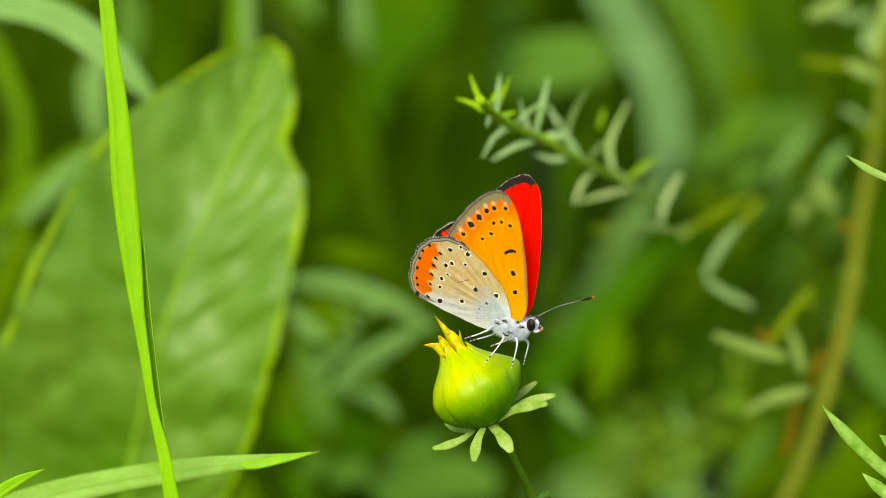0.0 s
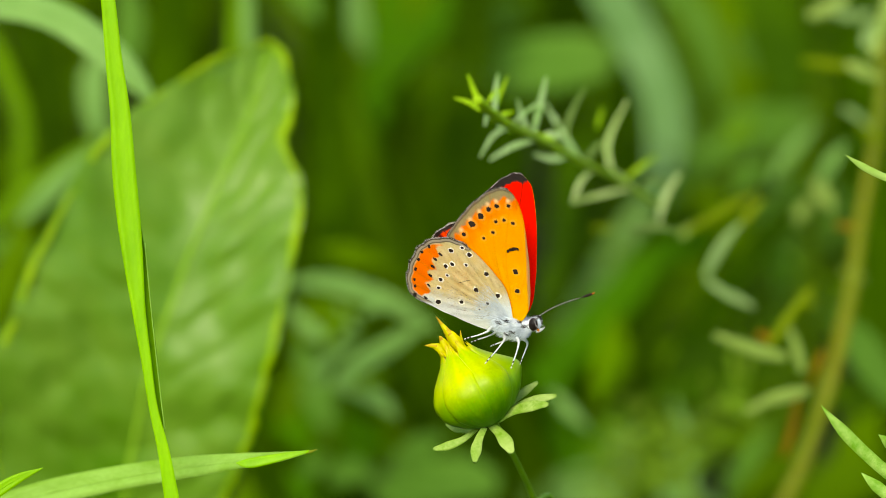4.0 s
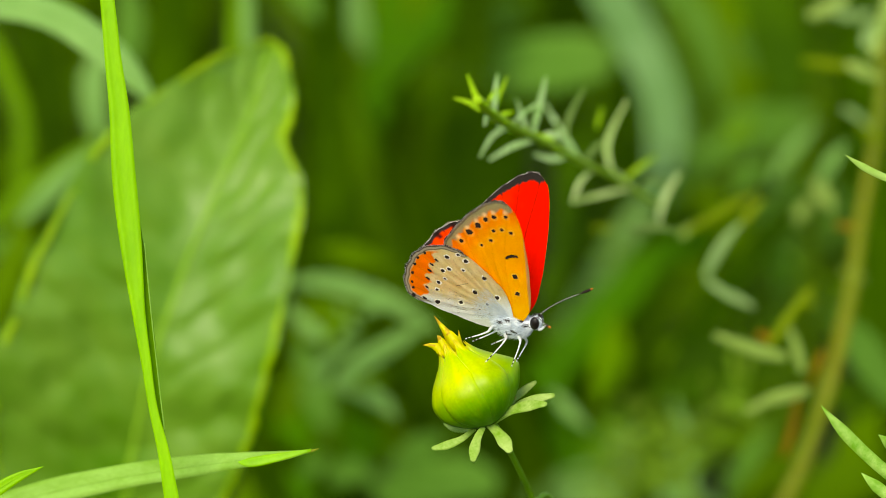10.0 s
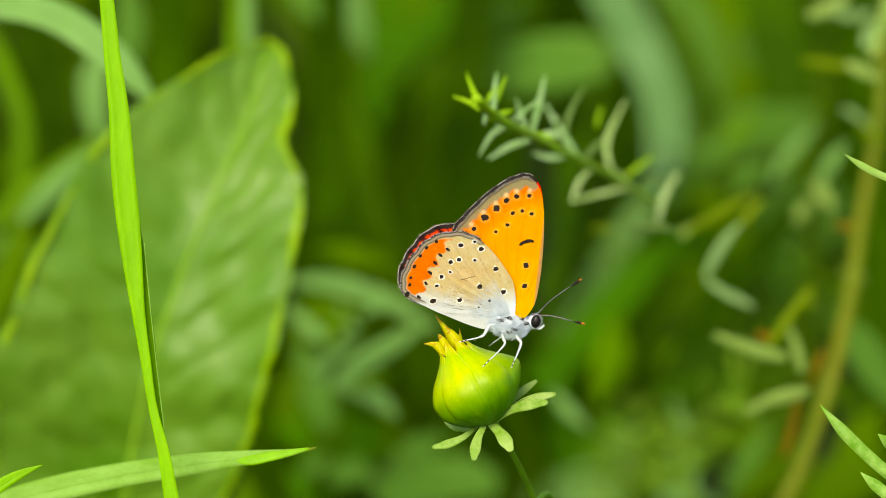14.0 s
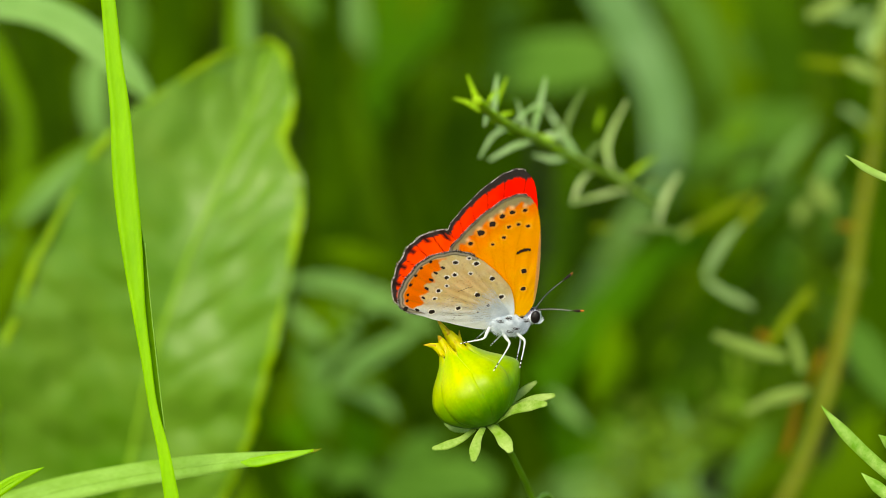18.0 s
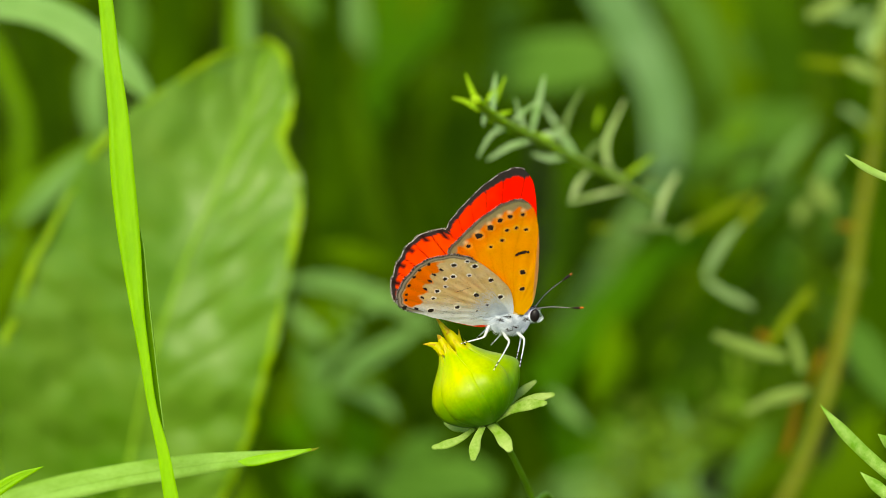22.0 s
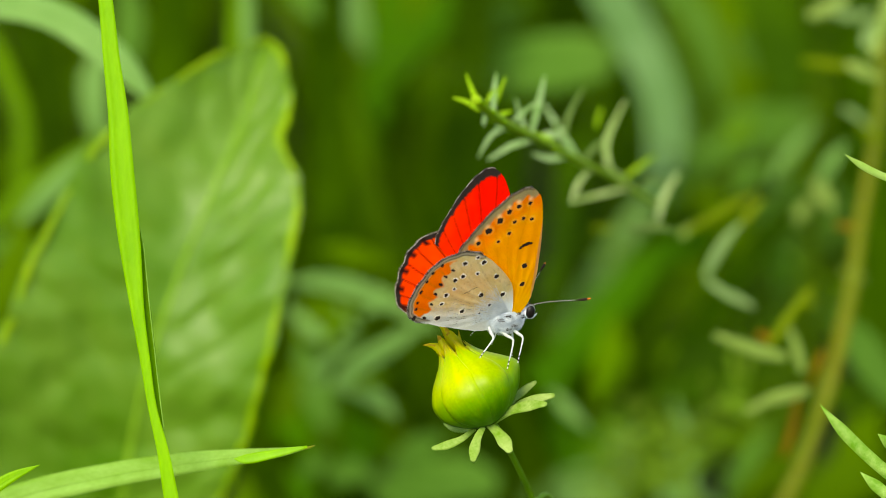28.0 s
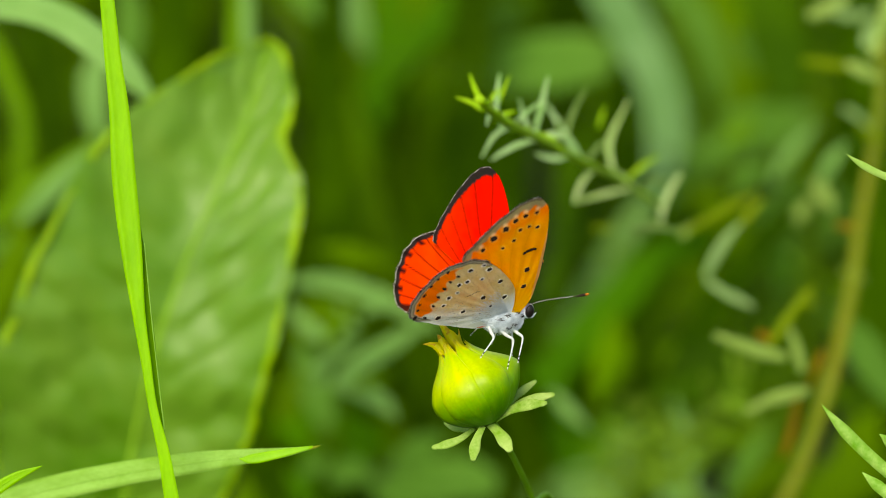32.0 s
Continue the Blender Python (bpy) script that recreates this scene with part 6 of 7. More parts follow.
# ---- what moves ----
def motions():
    # seconds; place and turn of the body; wing opening, forewing sweep, extra hindwing opening, extra opening of the left pair, extra sweep of the left forewing, extra opening and sweep of the left hindwing
    rows = [
        (0, 0.00980, -0.00298, 0.30082, -0.8, 4.2, -31.1, 11.7, 2.4, 1.2, -3.2, -0.9, 0.0, 3.0),
        (0.5, 0.00976, -0.00292, 0.30103, -1.2, 5.0, -28.8, 10.5, 1.5, 1.7, -2.8, -1.6, 0.0, 3.2),
        (1, 0.00943, -0.00310, 0.30046, -1.1, 5.1, -27.6, 14.4, 1.3, 2.4, -2.3, -2.3, 0.0, 3.3),
        (1.5, 0.00968, -0.00304, 0.30066, -2.5, 4.3, -28.9, 17.0, 1.6, 2.7, -2.0, -3.1, 0.0, 3.5),
        (2, 0.00959, -0.00319, 0.30019, -2.5, 3.6, -28.8, 18.5, 1.7, 2.7, -1.7, -4.1, 0.0, 3.7),
        (2.5, 0.00958, -0.00313, 0.30038, -3.0, 3.3, -28.8, 20.5, 2.0, 2.7, -1.3, -4.9, 0.0, 3.8),
        (3, 0.00958, -0.00311, 0.30044, -10.4, 6.6, -24.9, 14.4, -2.0, 3.3, -1.1, -6.0, 0.0, 4.0),
        (3.5, 0.00991, -0.00302, 0.30072, -3.5, 6.2, -26.5, 10.7, -0.7, 3.3, -0.8, -5.5, 0.0, 3.7),
        (5.5, 0.00995, -0.00294, 0.30094, -1.3, 2.8, -26.4, 17.5, 2.4, 3.2, 3.1, -2.1, 0.0, 2.3),
        (6, 0.00989, -0.00295, 0.30092, -0.5, 2.2, -26.7, 19.8, 2.8, 4.2, 3.5, -1.8, 0.0, 2.0),
        (6.5, 0.00984, -0.00293, 0.30098, 0.8, 4.6, -26.7, 19.0, 0.4, 4.0, 3.1, -1.5, 0.0, 2.0),
        (7, 0.00988, -0.00292, 0.30102, -0.8, 6.9, -25.7, 16.7, -1.8, 4.8, 2.6, -1.4, 0.0, 2.0),
        (7.5, 0.00984, -0.00290, 0.30107, -1.5, 8.8, -24.1, 18.3, -3.0, 6.2, 2.1, -1.3, 0.0, 2.0),
        (8, 0.00982, -0.00301, 0.30074, -5.6, 11.6, -19.8, 14.5, -5.0, 4.9, 1.5, -1.3, 0.0, 2.0),
        (8.5, 0.01005, -0.00293, 0.30099, 0.2, 6.8, -23.5, 10.5, 0.7, 4.6, 1.0, -0.8, 0.0, 2.0),
        (9, 0.01008, -0.00295, 0.30093, 1.8, 4.9, -25.1, 16.0, 2.8, 5.1, 0.7, -0.2, 0.0, 2.0),
        (9.5, 0.01006, -0.00291, 0.30104, 2.6, 3.9, -24.3, 18.0, 3.8, 5.2, 1.4, 0.0, 0.0, 2.3),
        (10, 0.01006, -0.00291, 0.30103, 2.8, 5.2, -23.8, 16.2, 2.3, 3.6, 2.0, 0.2, 0.0, 2.7),
        (10.5, 0.01018, -0.00290, 0.30108, 2.4, 7.1, -21.9, 17.2, 0.0, 5.1, 2.7, 0.4, 0.0, 3.0),
        (11, 0.01023, -0.00285, 0.30122, 0.8, 7.2, -21.4, 21.2, -0.5, 6.0, 3.4, 0.6, 0.0, 3.3),
        (11.5, 0.01037, -0.00284, 0.30127, 0.0, 7.4, -20.4, 23.7, -1.0, 7.2, 3.8, 0.8, -0.8, 3.7),
        (12, 0.01018, -0.00290, 0.30107, -1.9, 8.4, -18.5, 19.4, -2.0, 6.3, 4.0, 0.4, -1.5, 4.0),
        (12.5, 0.01003, -0.00291, 0.30104, -2.8, 8.4, -16.9, 16.1, -1.5, 5.2, 4.2, 0.1, -2.2, 6.0),
        (13, 0.00993, -0.00299, 0.30081, -11.6, 11.9, -5.7, 11.9, -1.8, 4.7, 4.4, -0.2, -3.0, 7.0),
        (13.5, 0.00980, -0.00290, 0.30107, -12.0, 12.6, -4.2, 10.5, -2.0, 4.5, 4.3, 1.4, -2.5, 3.0),
        (14, 0.00971, -0.00290, 0.30108, -10.5, 11.6, -1.5, 8.2, -1.4, 4.1, 4.2, 3.1, -2.0, 1.5),
        (14.5, 0.00968, -0.00287, 0.30116, -8.8, 10.2, 0.9, 6.1, -0.4, 3.5, 3.1, 3.7, -1.7, 1.0),
        (16.5, 0.00950, -0.00282, 0.30131, -1.9, 9.2, 7.6, 11.2, -1.2, 4.2, -1.1, 5.1, -0.3, 0.0),
        (17, 0.00954, -0.00280, 0.30137, -2.3, 8.8, 8.6, 11.3, -1.0, 4.8, -2.1, 5.3, 0.0, 0.0),
        (17.5, 0.00954, -0.00279, 0.30143, -0.4, 7.7, 7.6, 13.7, -0.6, 5.0, -1.9, 5.6, 0.0, 0.0),
        (18, 0.00958, -0.00279, 0.30141, -0.0, 5.9, 6.4, 16.0, 0.7, 4.4, -1.5, 5.9, 0.0, 0.0),
        (18.5, 0.00962, -0.00278, 0.30144, -0.4, 6.1, 5.9, 17.3, 0.3, 4.2, -1.3, 6.4, 0.0, 0.0),
        (19, 0.00935, -0.00280, 0.30139, -0.1, 7.8, 7.2, 16.8, -0.8, 4.6, -1.1, 7.1, 0.0, 0.0),
        (19.5, 0.00957, -0.00275, 0.30152, -0.8, 6.9, 6.0, 18.7, -0.7, 4.5, -0.6, 6.7, 0.0, 0.0),
        (20, 0.00959, -0.00273, 0.30159, -0.2, 7.0, 5.7, 19.8, -0.9, 4.7, -0.2, 6.8, 0.0, 0.0),
        (20.5, 0.00957, -0.00275, 0.30153, -0.3, 6.7, 6.7, 15.4, -0.6, 4.5, -0.9, 6.7, 0.0, 0.0),
        (21, 0.00935, -0.00275, 0.30155, 0.7, 5.4, 6.3, 15.6, 0.7, 4.7, -1.5, 6.6, 0.0, 0.0),
        (21.5, 0.00945, -0.00275, 0.30152, 0.6, 4.6, 5.4, 18.1, 1.2, 4.6, -2.1, 6.4, 0.0, 0.0),
        (22, 0.00952, -0.00273, 0.30160, -0.9, 5.4, 4.9, 21.3, 0.6, 5.4, -2.7, 6.2, 0.0, 0.0),
        (22.5, 0.00947, -0.00273, 0.30159, 0.1, 6.5, 5.4, 19.8, -0.6, 6.1, -3.4, 5.9, 0.0, 0.0),
        (23, 0.00940, -0.00275, 0.30153, -3.5, 7.4, 7.0, 13.6, -0.4, 5.8, -4.1, 5.3, 0.0, 0.0),
        (23.5, 0.00938, -0.00277, 0.30147, -3.9, 6.5, 6.5, 11.1, 0.2, 5.0, -4.5, 5.1, -0.5, 0.0),
        (24, 0.00937, -0.00275, 0.30154, -2.8, 8.9, 8.4, 12.9, -1.3, 5.4, -4.7, 4.8, -1.0, 0.0),
        (24.5, 0.00933, -0.00272, 0.30162, -3.6, 14.2, 14.8, 10.4, -4.5, 7.5, -5.0, 4.7, -1.5, 0.0),
        (25, 0.00913, -0.00266, 0.30180, -6.7, 12.3, 16.5, 8.4, -2.7, 7.2, -5.2, 4.4, -2.0, 0.0),
        (25.5, 0.00916, -0.00265, 0.30184, -6.0, 9.5, 16.9, 8.2, 0.3, 6.1, -3.6, 3.6, -1.7, 0.0),
        (27.5, 0.00907, -0.00267, 0.30180, 3.3, 7.4, 23.6, 9.0, -0.6, 4.0, 0.5, 0.3, -0.3, 2.0),
        (28, 0.00893, -0.00267, 0.30179, 2.7, 5.7, 26.2, 10.9, 0.5, 3.7, 2.0, -0.4, 0.0, 2.5),
        (28.5, 0.00894, -0.00267, 0.30177, 4.2, 4.4, 26.5, 12.7, 1.2, 3.6, 1.8, -0.4, 0.0, 2.8),
        (29, 0.00891, -0.00266, 0.30182, 3.7, 5.0, 26.5, 13.4, 0.6, 3.4, 1.4, -0.2, 0.0, 3.0),
        (29.5, 0.00880, -0.00261, 0.30195, 1.6, 4.7, 25.2, 13.3, 1.0, 3.9, 1.0, 0.1, 0.0, 3.2),
        (30, 0.00872, -0.00261, 0.30196, 1.6, 4.3, 26.4, 14.6, 1.3, 4.3, 0.6, 0.6, 0.0, 3.5),
        (30.5, 0.00867, -0.00263, 0.30191, 2.5, 2.6, 26.7, 16.9, 2.2, 4.6, -0.8, 1.1, 0.0, 3.4),
        (31, 0.00876, -0.00265, 0.30184, -0.8, 4.4, 26.2, 21.1, 1.4, 5.9, -2.2, 1.9, 0.0, 3.2),
        (31.5, 0.00875, -0.00262, 0.30193, 2.6, 5.7, 29.1, 16.6, -0.2, 4.8, -3.8, 2.0, 0.0, 3.1),
        (32, 0.00884, -0.00265, 0.30183, -0.2, 6.0, 27.4, 21.8, -0.4, 6.1, -5.2, 2.2, 0.0, 3.0),
    ]
    walk(fly, [(r[0], pose(*r[1:7])) for r in rows])
    for side, fore, hind in ((1, fly_wings[0], fly_wings[1]), (-1, fly_wings[2], fly_wings[3])):
        hinge = pose(0, -0.0008, 0) if side > 0 else pose(-0.0005, 0.0008, 0)
        more = 0 if side > 0 else 1
        walk(fore, [(r[0], hinge @ pose(0, 0, more * -0.0003) @ pose(0, 0, 0, side * (r[7] + more * r[10])) @ pose(0, 0, 0, 0, r[8] + more * r[11])) for r in rows])
        walk(hind, [(r[0], hinge @ pose(0, 0, 0, side * (r[7] + r[9] + more * (r[10] + r[12]))) @ pose(0, 0, 0, 0, more * r[13])) for r in rows])
    # feet: places on the bud, and the moments at which a foot is set down anew
    steps = (
        ((0, (0.0025, -0.0047, 0.2988)), (14.5, (0.0026, -0.0047, 0.2987)), (16.5, (0.0029, -0.0047, 0.2986)), (25.5, (0.0029, -0.0047, 0.2986)), (27.5, (0.0050, -0.0072, 0.2976)), (32, (0.0051, -0.0072, 0.2976))),
        ((0, (0.0055, -0.0085, 0.2968)), (14.5, (0.0055, -0.0085, 0.2968)), (16.5, (0.0067, -0.0088, 0.2959)), (25.5, (0.0067, -0.0088, 0.2959)), (27.5, (0.0084, -0.0085, 0.2968)), (32, (0.0084, -0.0085, 0.2968))),
        ((0, (0.0091, -0.0077, 0.2960)), (14.5, (0.0091, -0.0077, 0.2961)), (16.5, (0.0102, -0.0067, 0.2959)), (25.5, (0.0102, -0.0067, 0.2959)), (27.5, (0.0099, -0.0065, 0.2966)), (32, (0.0099, -0.0065, 0.2966))),
        ((0, (0.0108, -0.0028, 0.2950)), (14.5, (0.0096, -0.0025, 0.2959)), (16.5, (0.0099, -0.0026, 0.2954)), (25.5, (0.0099, -0.0026, 0.2954)), (27.5, (0.0092, -0.0023, 0.2963)), (32, (0.0092, -0.0023, 0.2963))),
        ((0, (0.0064, -0.0012, 0.2966)), (14.5, (0.0062, -0.0012, 0.2967)), (16.5, (0.0064, -0.0012, 0.2967)), (25.5, (0.0064, -0.0012, 0.2967)), (27.5, (0.0065, -0.0012, 0.2967)), (32, (0.0065, -0.0012, 0.2967))),
        ((0, (0.0037, 0.0009, 0.2966)), (14.5, (0.0041, 0.0009, 0.2965)), (16.5, (0.0041, 0.0009, 0.2965)), (25.5, (0.0041, 0.0009, 0.2965)), (27.5, (0.0031, 0.0010, 0.2969)), (32, (0.0031, 0.0010, 0.2969))))
    for ob, track in zip(fly_legs, steps):
        walk(ob, [(r[0], aimed(ob.location, pose(*r[1:7]), along(track, r[0]), Vector((0, 0, -1)))) for r in rows])
    # antenna tips
    tips = (
        ((0, (0.0127, -0.0117, 0.3030)), (3, (0.0123, -0.0119, 0.3026)), (6, (0.0127, -0.0116, 0.3033)), (9, (0.0136, -0.0114, 0.3033)), (12, (0.0138, -0.0115, 0.3031)), (12.5, (0.0144, -0.0113, 0.3028)), (13, (0.0172, -0.0101, 0.3016)), (14, (0.0182, -0.0097, 0.3029)), (16.5, (0.0182, -0.0092, 0.3043)), (19, (0.0181, -0.0091, 0.3045)), (23, (0.0180, -0.0090, 0.3049)), (24, (0.0182, -0.0090, 0.3049)),
         (25, (0.0204, -0.0067, 0.3023)), (25.5, (0.0204, -0.0063, 0.3036)), (27.5, (0.0199, -0.0059, 0.3049)), (28, (0.0198, -0.0063, 0.3052)), (32, (0.0196, -0.0061, 0.3058))),
        ((0, (0.0208, 0.0009, 0.3031)), (6, (0.0207, 0.0016, 0.3036)), (9, (0.0205, 0.0017, 0.3039)), (12.5, (0.0203, 0.0022, 0.3039)), (13, (0.0197, 0.0027, 0.3039)), (14.5, (0.0179, 0.0045, 0.3044)), (16.5, (0.0171, 0.0046, 0.3049)), (19, (0.0175, 0.0051, 0.3046)), (23, (0.0172, 0.0051, 0.3046)),
         (25, (0.0144, 0.0055, 0.3043)), (28, (0.0135, 0.0058, 0.3051)), (32, (0.0132, 0.0058, 0.3053))))
    for ob, track in zip(fly_feelers, tips):
        walk(ob, [(r[0], aimed(ob.location, pose(*r[1:7]), along(track, r[0]), Vector((1, 0, 0)))) for r in rows])
    # plants stirred by the breeze: seconds, shift across, shift up
    for ob, shifts in ((bud, [
        (0, 0.00000, 0.00012), (0.5, -0.00012, 0.00024), (1, -0.00041, -0.00035), (1.5, -0.00017, -0.00011), (2, -0.00035, -0.00052),
        (2.5, -0.00035, -0.00035), (3, -0.00012, -0.00011), (3.5, 0.00011, -0.00000), (5.5, 0.00006, 0.00012), (6, 0.00000, -0.00000),
        (6.5, -0.00012, 0.00012), (7, -0.00006, 0.00018), (7.5, -0.00012, 0.00018), (8, -0.00012, -0.00000), (8.5, -0.00012, 0.00012),
        (9, -0.00012, -0.00000), (9.5, -0.00012, -0.00000), (10, -0.00012, 0.00012), (10.5, 0.00000, 0.00012), (11, 0.00011, 0.00024),
        (11.5, 0.00011, 0.00029), (12, 0.00006, 0.00018), (12.5, 0.00000, 0.00012), (13, 0.00000, 0.00012), (13.5, 0.00000, 0.00024),
        (14, 0.00000, 0.00029), (14.5, 0.00000, 0.00024), (16.5, -0.00012, 0.00012), (17, 0.00000, 0.00012), (17.5, 0.00000, 0.00012),
        (18, -0.00006, 0.00012), (18.5, 0.00000, 0.00012), (19, 0.00000, 0.00012), (19.5, 0.00000, 0.00012), (20, 0.00000, 0.00018),
        (20.5, 0.00000, 0.00012), (21, -0.00024, 0.00024), (21.5, -0.00012, 0.00024), (22, -0.00012, 0.00024), (22.5, -0.00012, 0.00024),
        (23, -0.00012, 0.00024), (23.5, -0.00012, 0.00024), (24, -0.00012, 0.00012), (24.5, -0.00012, 0.00024), (25, -0.00006, 0.00012),
        (25.5, -0.00012, 0.00012), (27.5, 0.00000, 0.00012), (28, -0.00012, 0.00012), (28.5, 0.00000, 0.00012), (29, -0.00012, 0.00024),
        (29.5, -0.00024, 0.00035), (30, -0.00029, 0.00035), (30.5, -0.00029, 0.00029), (31, -0.00018, 0.00024), (31.5, -0.00012, 0.00029),
        (32, -0.00012, 0.00024),
    ]), (sprig, [
        (0, -0.00012, -0.00007), (0.5, -0.00025, -0.00000), (1, -0.00057, -0.00013), (1.5, -0.00044, 0.00006), (2, -0.00101, -0.00000),
        (2.5, -0.00119, -0.00013), (3, -0.00119, 0.00006), (3.5, -0.00050, -0.00000), (5.5, -0.00037, 0.00006), (6, 0.00000, -0.00000),
        (6.5, -0.00019, -0.00007), (7, -0.00037, 0.00019), (7.5, -0.00025, 0.00012), (8, -0.00025, -0.00007), (8.5, -0.00025, -0.00007),
        (9, -0.00025, -0.00007), (9.5, -0.00037, -0.00000), (10, -0.00050, -0.00000), (10.5, -0.00088, 0.00012), (11, -0.00063, 0.00006),
        (11.5, -0.00075, 0.00019), (12, -0.00081, 0.00019), (12.5, -0.00063, 0.00025), (13, -0.00069, 0.00031), (13.5, -0.00081, 0.00025),
        (14, -0.00063, 0.00019), (14.5, -0.00050, 0.00019), (16.5, -0.00037, -0.00000), (17, -0.00037, -0.00000), (17.5, -0.00057, 0.00006),
        (18, -0.00050, -0.00007), (18.5, -0.00088, -0.00000), (19, -0.00075, 0.00006), (19.5, -0.00081, -0.00000), (20, -0.00075, -0.00013),
        (20.5, -0.00081, -0.00000), (21, -0.00081, -0.00019), (21.5, -0.00088, -0.00007), (22, -0.00075, 0.00006), (22.5, -0.00069, 0.00019),
        (23, -0.00057, 0.00031), (23.5, -0.00037, 0.00012), (24, -0.00057, 0.00012), (24.5, -0.00069, 0.00012), (25, -0.00057, 0.00006),
        (25.5, -0.00069, 0.00012), (27.5, -0.00088, 0.00025), (28, -0.00069, 0.00006), (28.5, -0.00081, 0.00012), (29, -0.00081, 0.00037),
        (29.5, -0.00088, 0.00037), (30, -0.00081, 0.00025), (30.5, -0.00057, 0.00019), (31, -0.00101, 0.00031), (31.5, -0.00069, 0.00019),
        (32, -0.00019, 0.00006),
    ]), (low_blade, [
        (0, -0.00012, -0.00036), (0.5, -0.00023, -0.00012), (1, -0.00035, -0.00036), (1.5, 0.00000, -0.00059), (2, 0.00000, -0.00048),
        (2.5, -0.00059, -0.00048), (3, -0.00035, -0.00023), (3.5, -0.00048, -0.00012), (5.5, -0.00023, -0.00012), (6, 0.00000, -0.00000),
        (6.5, -0.00035, -0.00000), (7, -0.00012, -0.00000), (7.5, -0.00035, 0.00024), (8, -0.00035, 0.00036), (8.5, -0.00023, -0.00012),
        (9, -0.00048, 0.00012), (9.5, -0.00035, -0.00000), (10, -0.00023, -0.00000), (10.5, -0.00012, -0.00000), (11, -0.00023, 0.00012),
        (11.5, 0.00000, 0.00036), (12, -0.00035, 0.00036), (12.5, -0.00035, 0.00024), (13, -0.00035, 0.00024), (13.5, -0.00048, 0.00036),
        (14, -0.00048, 0.00024), (14.5, -0.00035, 0.00024), (16.5, -0.00023, 0.00036), (17, -0.00012, 0.00012), (17.5, -0.00012, -0.00000),
        (18, 0.00012, -0.00000), (18.5, -0.00012, 0.00012), (19, 0.00000, 0.00012), (19.5, -0.00035, -0.00000), (20, -0.00012, 0.00012),
        (20.5, -0.00023, 0.00012), (21, -0.00012, -0.00012), (21.5, 0.00000, -0.00000), (22, -0.00023, 0.00012), (22.5, -0.00059, 0.00036),
        (23, -0.00059, 0.00048), (23.5, -0.00059, 0.00060), (24, -0.00059, 0.00072), (24.5, -0.00071, 0.00072), (25, -0.00071, 0.00072),
        (25.5, -0.00071, 0.00048), (27.5, -0.00071, 0.00060), (28, -0.00071, 0.00048), (28.5, -0.00048, 0.00060), (29, -0.00071, 0.00060),
        (29.5, -0.00071, 0.00096), (30, -0.00048, 0.00084), (30.5, -0.00059, 0.00084), (31, -0.00048, 0.00060), (31.5, -0.00012, 0.00048),
        (32, 0.00000, 0.00048),
    ]), (herb, [
        (0, 0.00000, -0.00012), (0.5, -0.00011, -0.00012), (1, -0.00023, -0.00012), (1.5, -0.00011, -0.00012), (2, -0.00035, -0.00023),
        (2.5, -0.00035, -0.00012), (3, -0.00035, -0.00012), (3.5, -0.00011, -0.00012), (5.5, -0.00011, -0.00000), (6, 0.00000, -0.00000),
        (6.5, -0.00011, -0.00000), (7, -0.00011, -0.00000), (7.5, -0.00011, -0.00000), (8, -0.00011, -0.00012), (8.5, -0.00011, -0.00012),
        (9, -0.00011, -0.00012), (9.5, -0.00011, -0.00000), (10, -0.00011, -0.00012), (10.5, -0.00011, -0.00000), (11, -0.00011, -0.00000),
        (11.5, -0.00023, -0.00000), (12, -0.00011, -0.00000), (12.5, -0.00023, -0.00000), (13, -0.00023, 0.00011), (13.5, -0.00011, -0.00000),
        (14, -0.00023, -0.00000), (14.5, -0.00011, -0.00000), (16.5, -0.00011, -0.00012), (17, -0.00011, -0.00012), (17.5, -0.00011, -0.00012),
        (18, -0.00011, -0.00012), (18.5, -0.00023, -0.00000), (19, -0.00023, -0.00000), (19.5, -0.00023, -0.00000), (20, -0.00023, -0.00012),
        (20.5, -0.00035, -0.00023), (21, -0.00023, -0.00012), (21.5, -0.00023, -0.00000), (22, -0.00023, -0.00000), (22.5, -0.00023, 0.00011),
        (23, -0.00011, -0.00000), (23.5, -0.00011, -0.00000), (24, -0.00011, -0.00000), (24.5, -0.00023, -0.00000), (25, -0.00023, -0.00000),
        (25.5, -0.00023, -0.00000), (27.5, -0.00023, 0.00011), (28, -0.00023, -0.00000), (28.5, -0.00023, -0.00012), (29, -0.00023, 0.00011),
        (29.5, -0.00023, 0.00011), (30, -0.00023, 0.00011), (30.5, -0.00023, -0.00000), (31, -0.00023, 0.00011), (31.5, -0.00011, -0.00000),
        (32, 0.00000, -0.00000),
    ]), (dock, [
        (0, 0.00009, -0.00017), (0.5, 0.00000, -0.00017), (1, -0.00009, -0.00017), (1.5, -0.00009, -0.00017), (2, -0.00009, -0.00017),
        (2.5, -0.00053, -0.00017), (3, -0.00053, -0.00026), (3.5, -0.00026, -0.00026), (5.5, 0.00000, -0.00000), (6, 0.00000, -0.00000),
        (6.5, 0.00018, -0.00000), (7, 0.00009, -0.00000), (7.5, 0.00000, -0.00000), (8, 0.00000, -0.00000), (8.5, 0.00000, -0.00000),
        (9, 0.00000, -0.00000), (9.5, 0.00000, -0.00000), (10, 0.00000, -0.00000), (10.5, 0.00000, -0.00000), (11, 0.00000, -0.00000),
        (11.5, 0.00018, -0.00000), (12, 0.00009, -0.00000), (12.5, 0.00000, -0.00000), (13, 0.00009, -0.00000), (13.5, 0.00009, -0.00000),
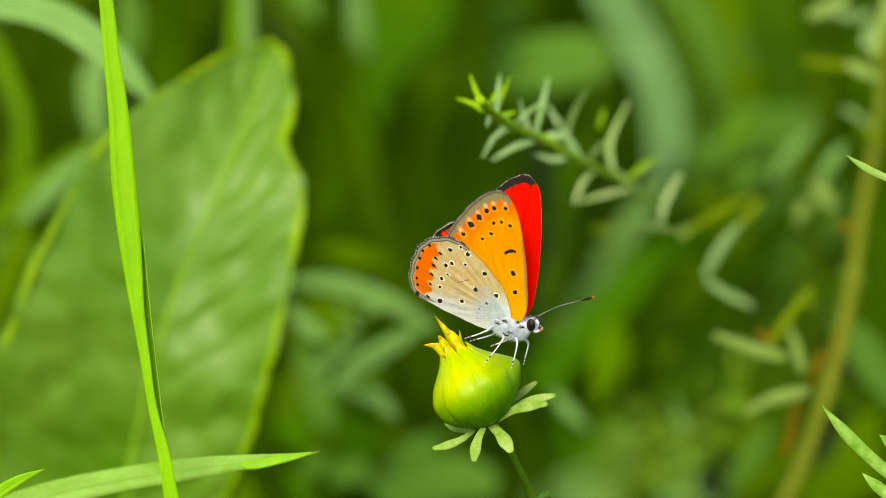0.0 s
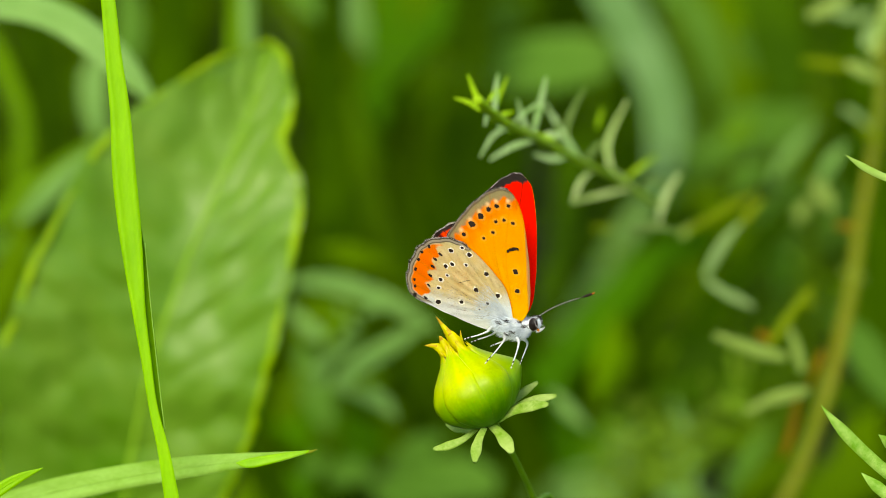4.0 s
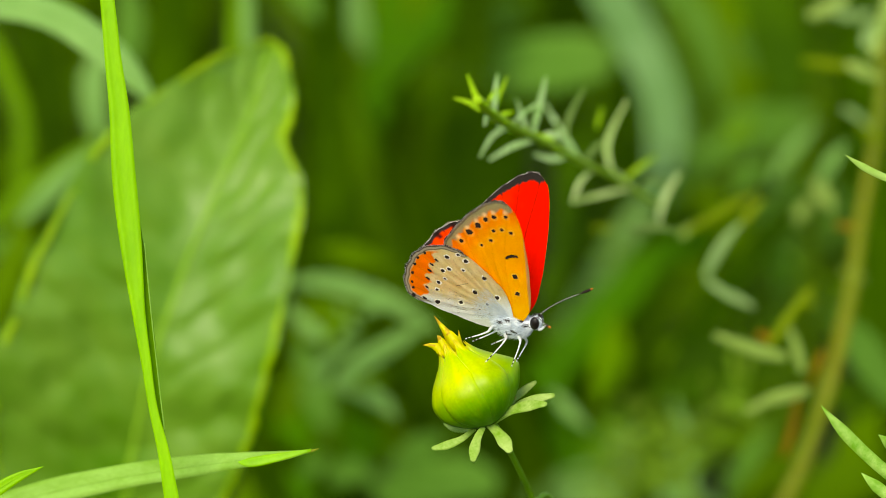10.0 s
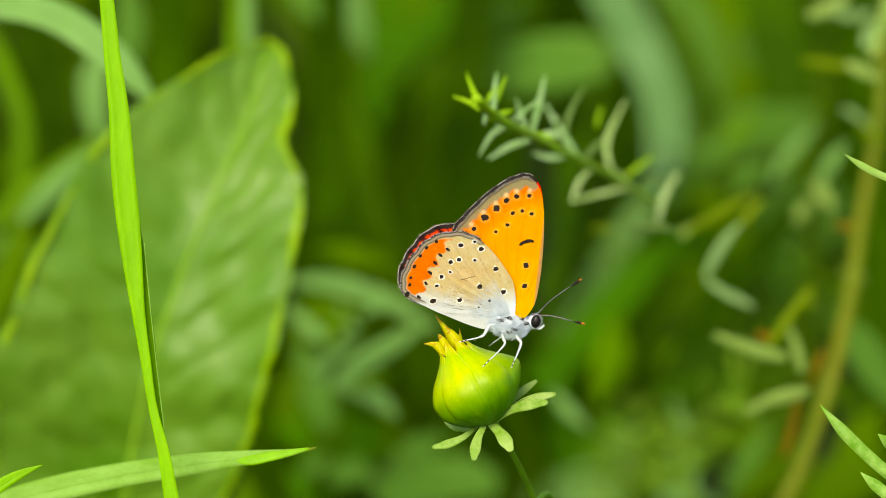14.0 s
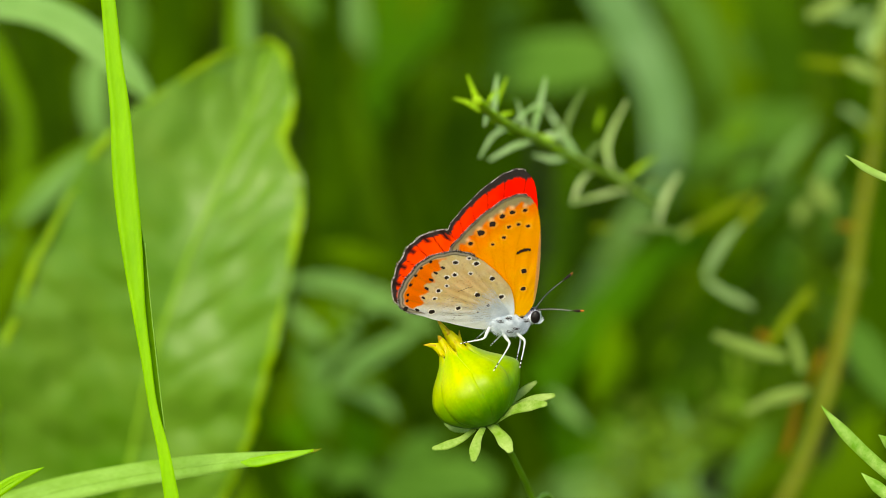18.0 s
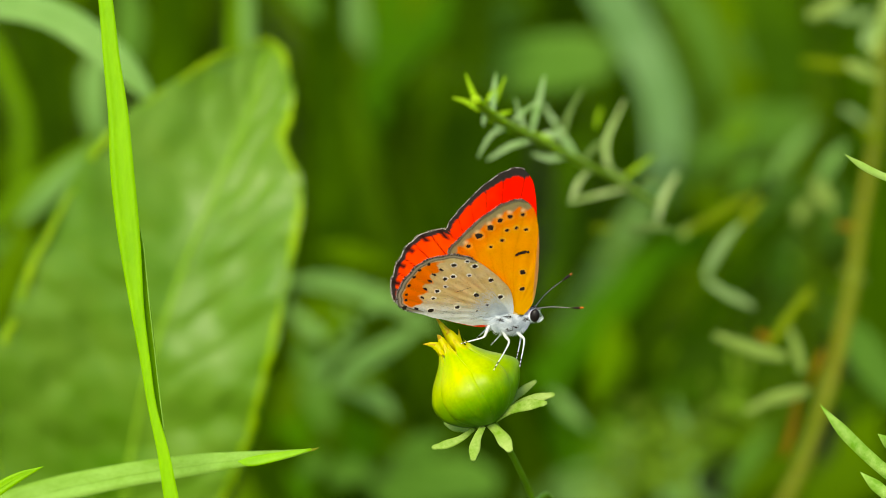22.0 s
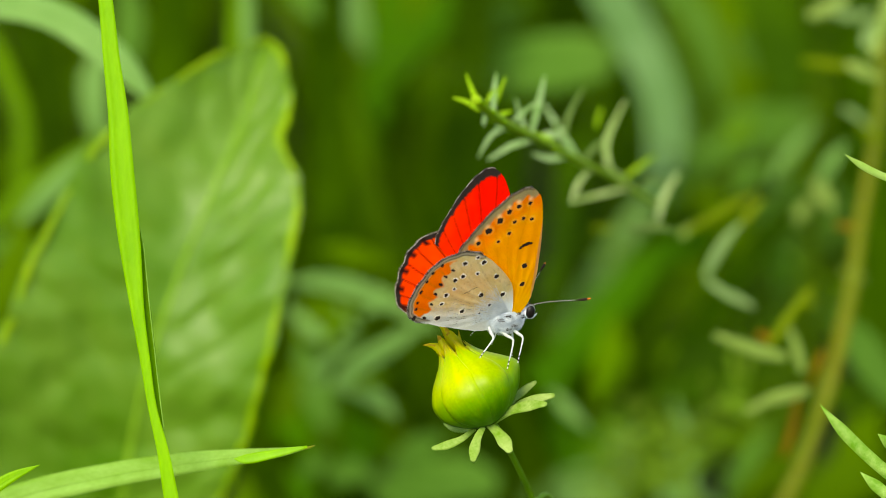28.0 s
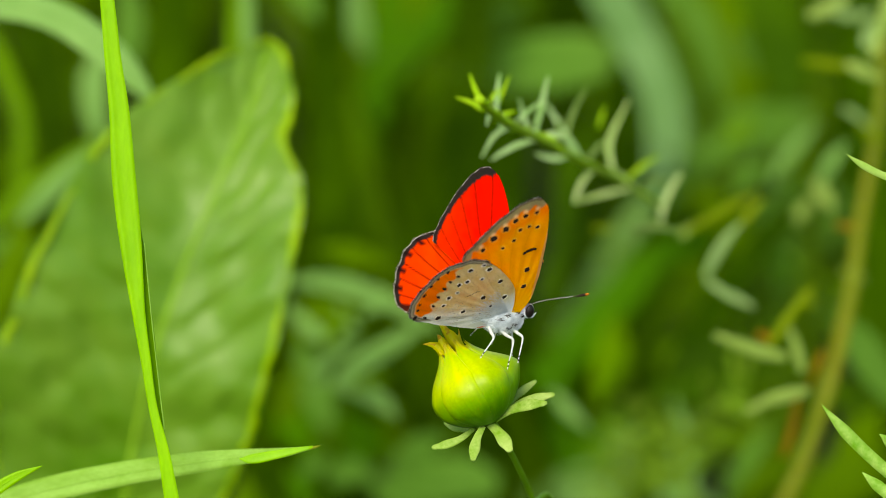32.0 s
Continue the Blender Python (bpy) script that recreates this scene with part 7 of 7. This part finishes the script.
        (14, -0.00009, -0.00000), (14.5, -0.00009, -0.00000), (16.5, 0.00000, -0.00000), (17, 0.00000, -0.00000), (17.5, 0.00000, -0.00000),
        (18, 0.00000, -0.00000), (18.5, 0.00009, -0.00000), (19, -0.00009, -0.00000), (19.5, -0.00009, -0.00000), (20, -0.00009, -0.00000),
        (20.5, -0.00009, -0.00000), (21, -0.00009, -0.00000), (21.5, 0.00000, -0.00000), (22, -0.00017, -0.00000), (22.5, -0.00009, -0.00000),
        (23, 0.00009, -0.00000), (23.5, 0.00009, -0.00000), (24, 0.00009, -0.00000), (24.5, 0.00000, -0.00000), (25, -0.00017, -0.00000),
        (25.5, -0.00009, -0.00000), (27.5, -0.00035, 0.00009), (28, -0.00053, 0.00009), (28.5, -0.00026, 0.00009), (29, -0.00009, 0.00009),
        (29.5, 0.00000, 0.00009), (30, 0.00000, 0.00009), (30.5, -0.00017, 0.00009), (31, -0.00009, 0.00009), (31.5, -0.00017, 0.00009),
        (32, -0.00009, 0.00009),
    ]), (corner_blade, [
        (0, 0.00011, -0.00023), (0.5, -0.00011, -0.00011), (1, -0.00011, -0.00023), (1.5, 0.00011, -0.00046), (2, 0.00011, -0.00046),
        (2.5, -0.00011, -0.00046), (3, -0.00011, -0.00023), (3.5, -0.00011, -0.00011), (5.5, 0.00000, -0.00000), (6, 0.00000, -0.00000),
        (6.5, 0.00000, 0.00011), (7, 0.00011, 0.00011), (7.5, -0.00011, 0.00023), (8, -0.00011, 0.00035), (8.5, -0.00011, -0.00000),
        (9, -0.00011, 0.00011), (9.5, -0.00023, 0.00011), (10, -0.00011, 0.00011), (10.5, 0.00000, 0.00011), (11, 0.00000, 0.00023),
        (11.5, -0.00011, 0.00023), (12, -0.00023, 0.00035), (12.5, -0.00035, 0.00035), (13, -0.00011, 0.00035), (13.5, -0.00035, 0.00035),
        (14, -0.00023, 0.00035), (14.5, -0.00035, 0.00023), (16.5, -0.00035, 0.00023), (17, -0.00023, 0.00011), (17.5, -0.00011, -0.00000),
        (18, 0.00000, -0.00000), (18.5, -0.00011, -0.00000), (19, 0.00000, 0.00011), (19.5, -0.00011, 0.00011), (20, 0.00000, 0.00011),
        (20.5, -0.00011, 0.00011), (21, -0.00023, -0.00000), (21.5, 0.00000, 0.00011), (22, -0.00011, 0.00011), (22.5, -0.00035, 0.00035),
        (23, -0.00046, 0.00035), (23.5, -0.00046, 0.00046), (24, -0.00057, 0.00057), (24.5, -0.00057, 0.00057), (25, -0.00070, 0.00057),
        (25.5, -0.00046, 0.00046), (27.5, -0.00046, 0.00046), (28, -0.00057, 0.00035), (28.5, -0.00046, 0.00046), (29, -0.00046, 0.00046),
        (29.5, -0.00070, 0.00092), (30, -0.00057, 0.00081), (30.5, -0.00057, 0.00070), (31, -0.00057, 0.00046), (31.5, -0.00023, 0.00035),
        (32, -0.00023, 0.00023),
    ])):
        base = ob.location.copy()
        walk(ob, [(t, pose(base.x + x, base.y, base.z + z)) for t, x, z in shifts])
    base = tall_blade.location.copy()
    walk(tall_blade, [(t, pose(*base, 0, a, 0)) for t, a in ((0, -0.26), (1, -0.2), (3, -0.12), (6, 0.0), (9, -0.1), (13, -0.21), (16.5, -0.12), (19, -0.05), (21, -0.2), (23, -0.36), (25, -0.36), (28, -0.31), (30, -0.26), (32, -0.16))])


def along(track, t):
    """The place on a track of (seconds, place) at t."""
    for (a, p), (b, q) in zip(track, track[1:]):
        if t <= b:
            return Vector(p).lerp(Vector(q), max(0, (t - a) / (b - a)))
    return Vector(track[-1][1])


def aimed(place, body, target, axis):
    """The pose of a limb at its joint on the body, turned so that its axis points at a place in the world."""
    way = body.inverted() @ target - Vector(place)
    return Matrix.Translation(place) @ axis.rotation_difference(way).to_matrix().to_4x4()


motions()
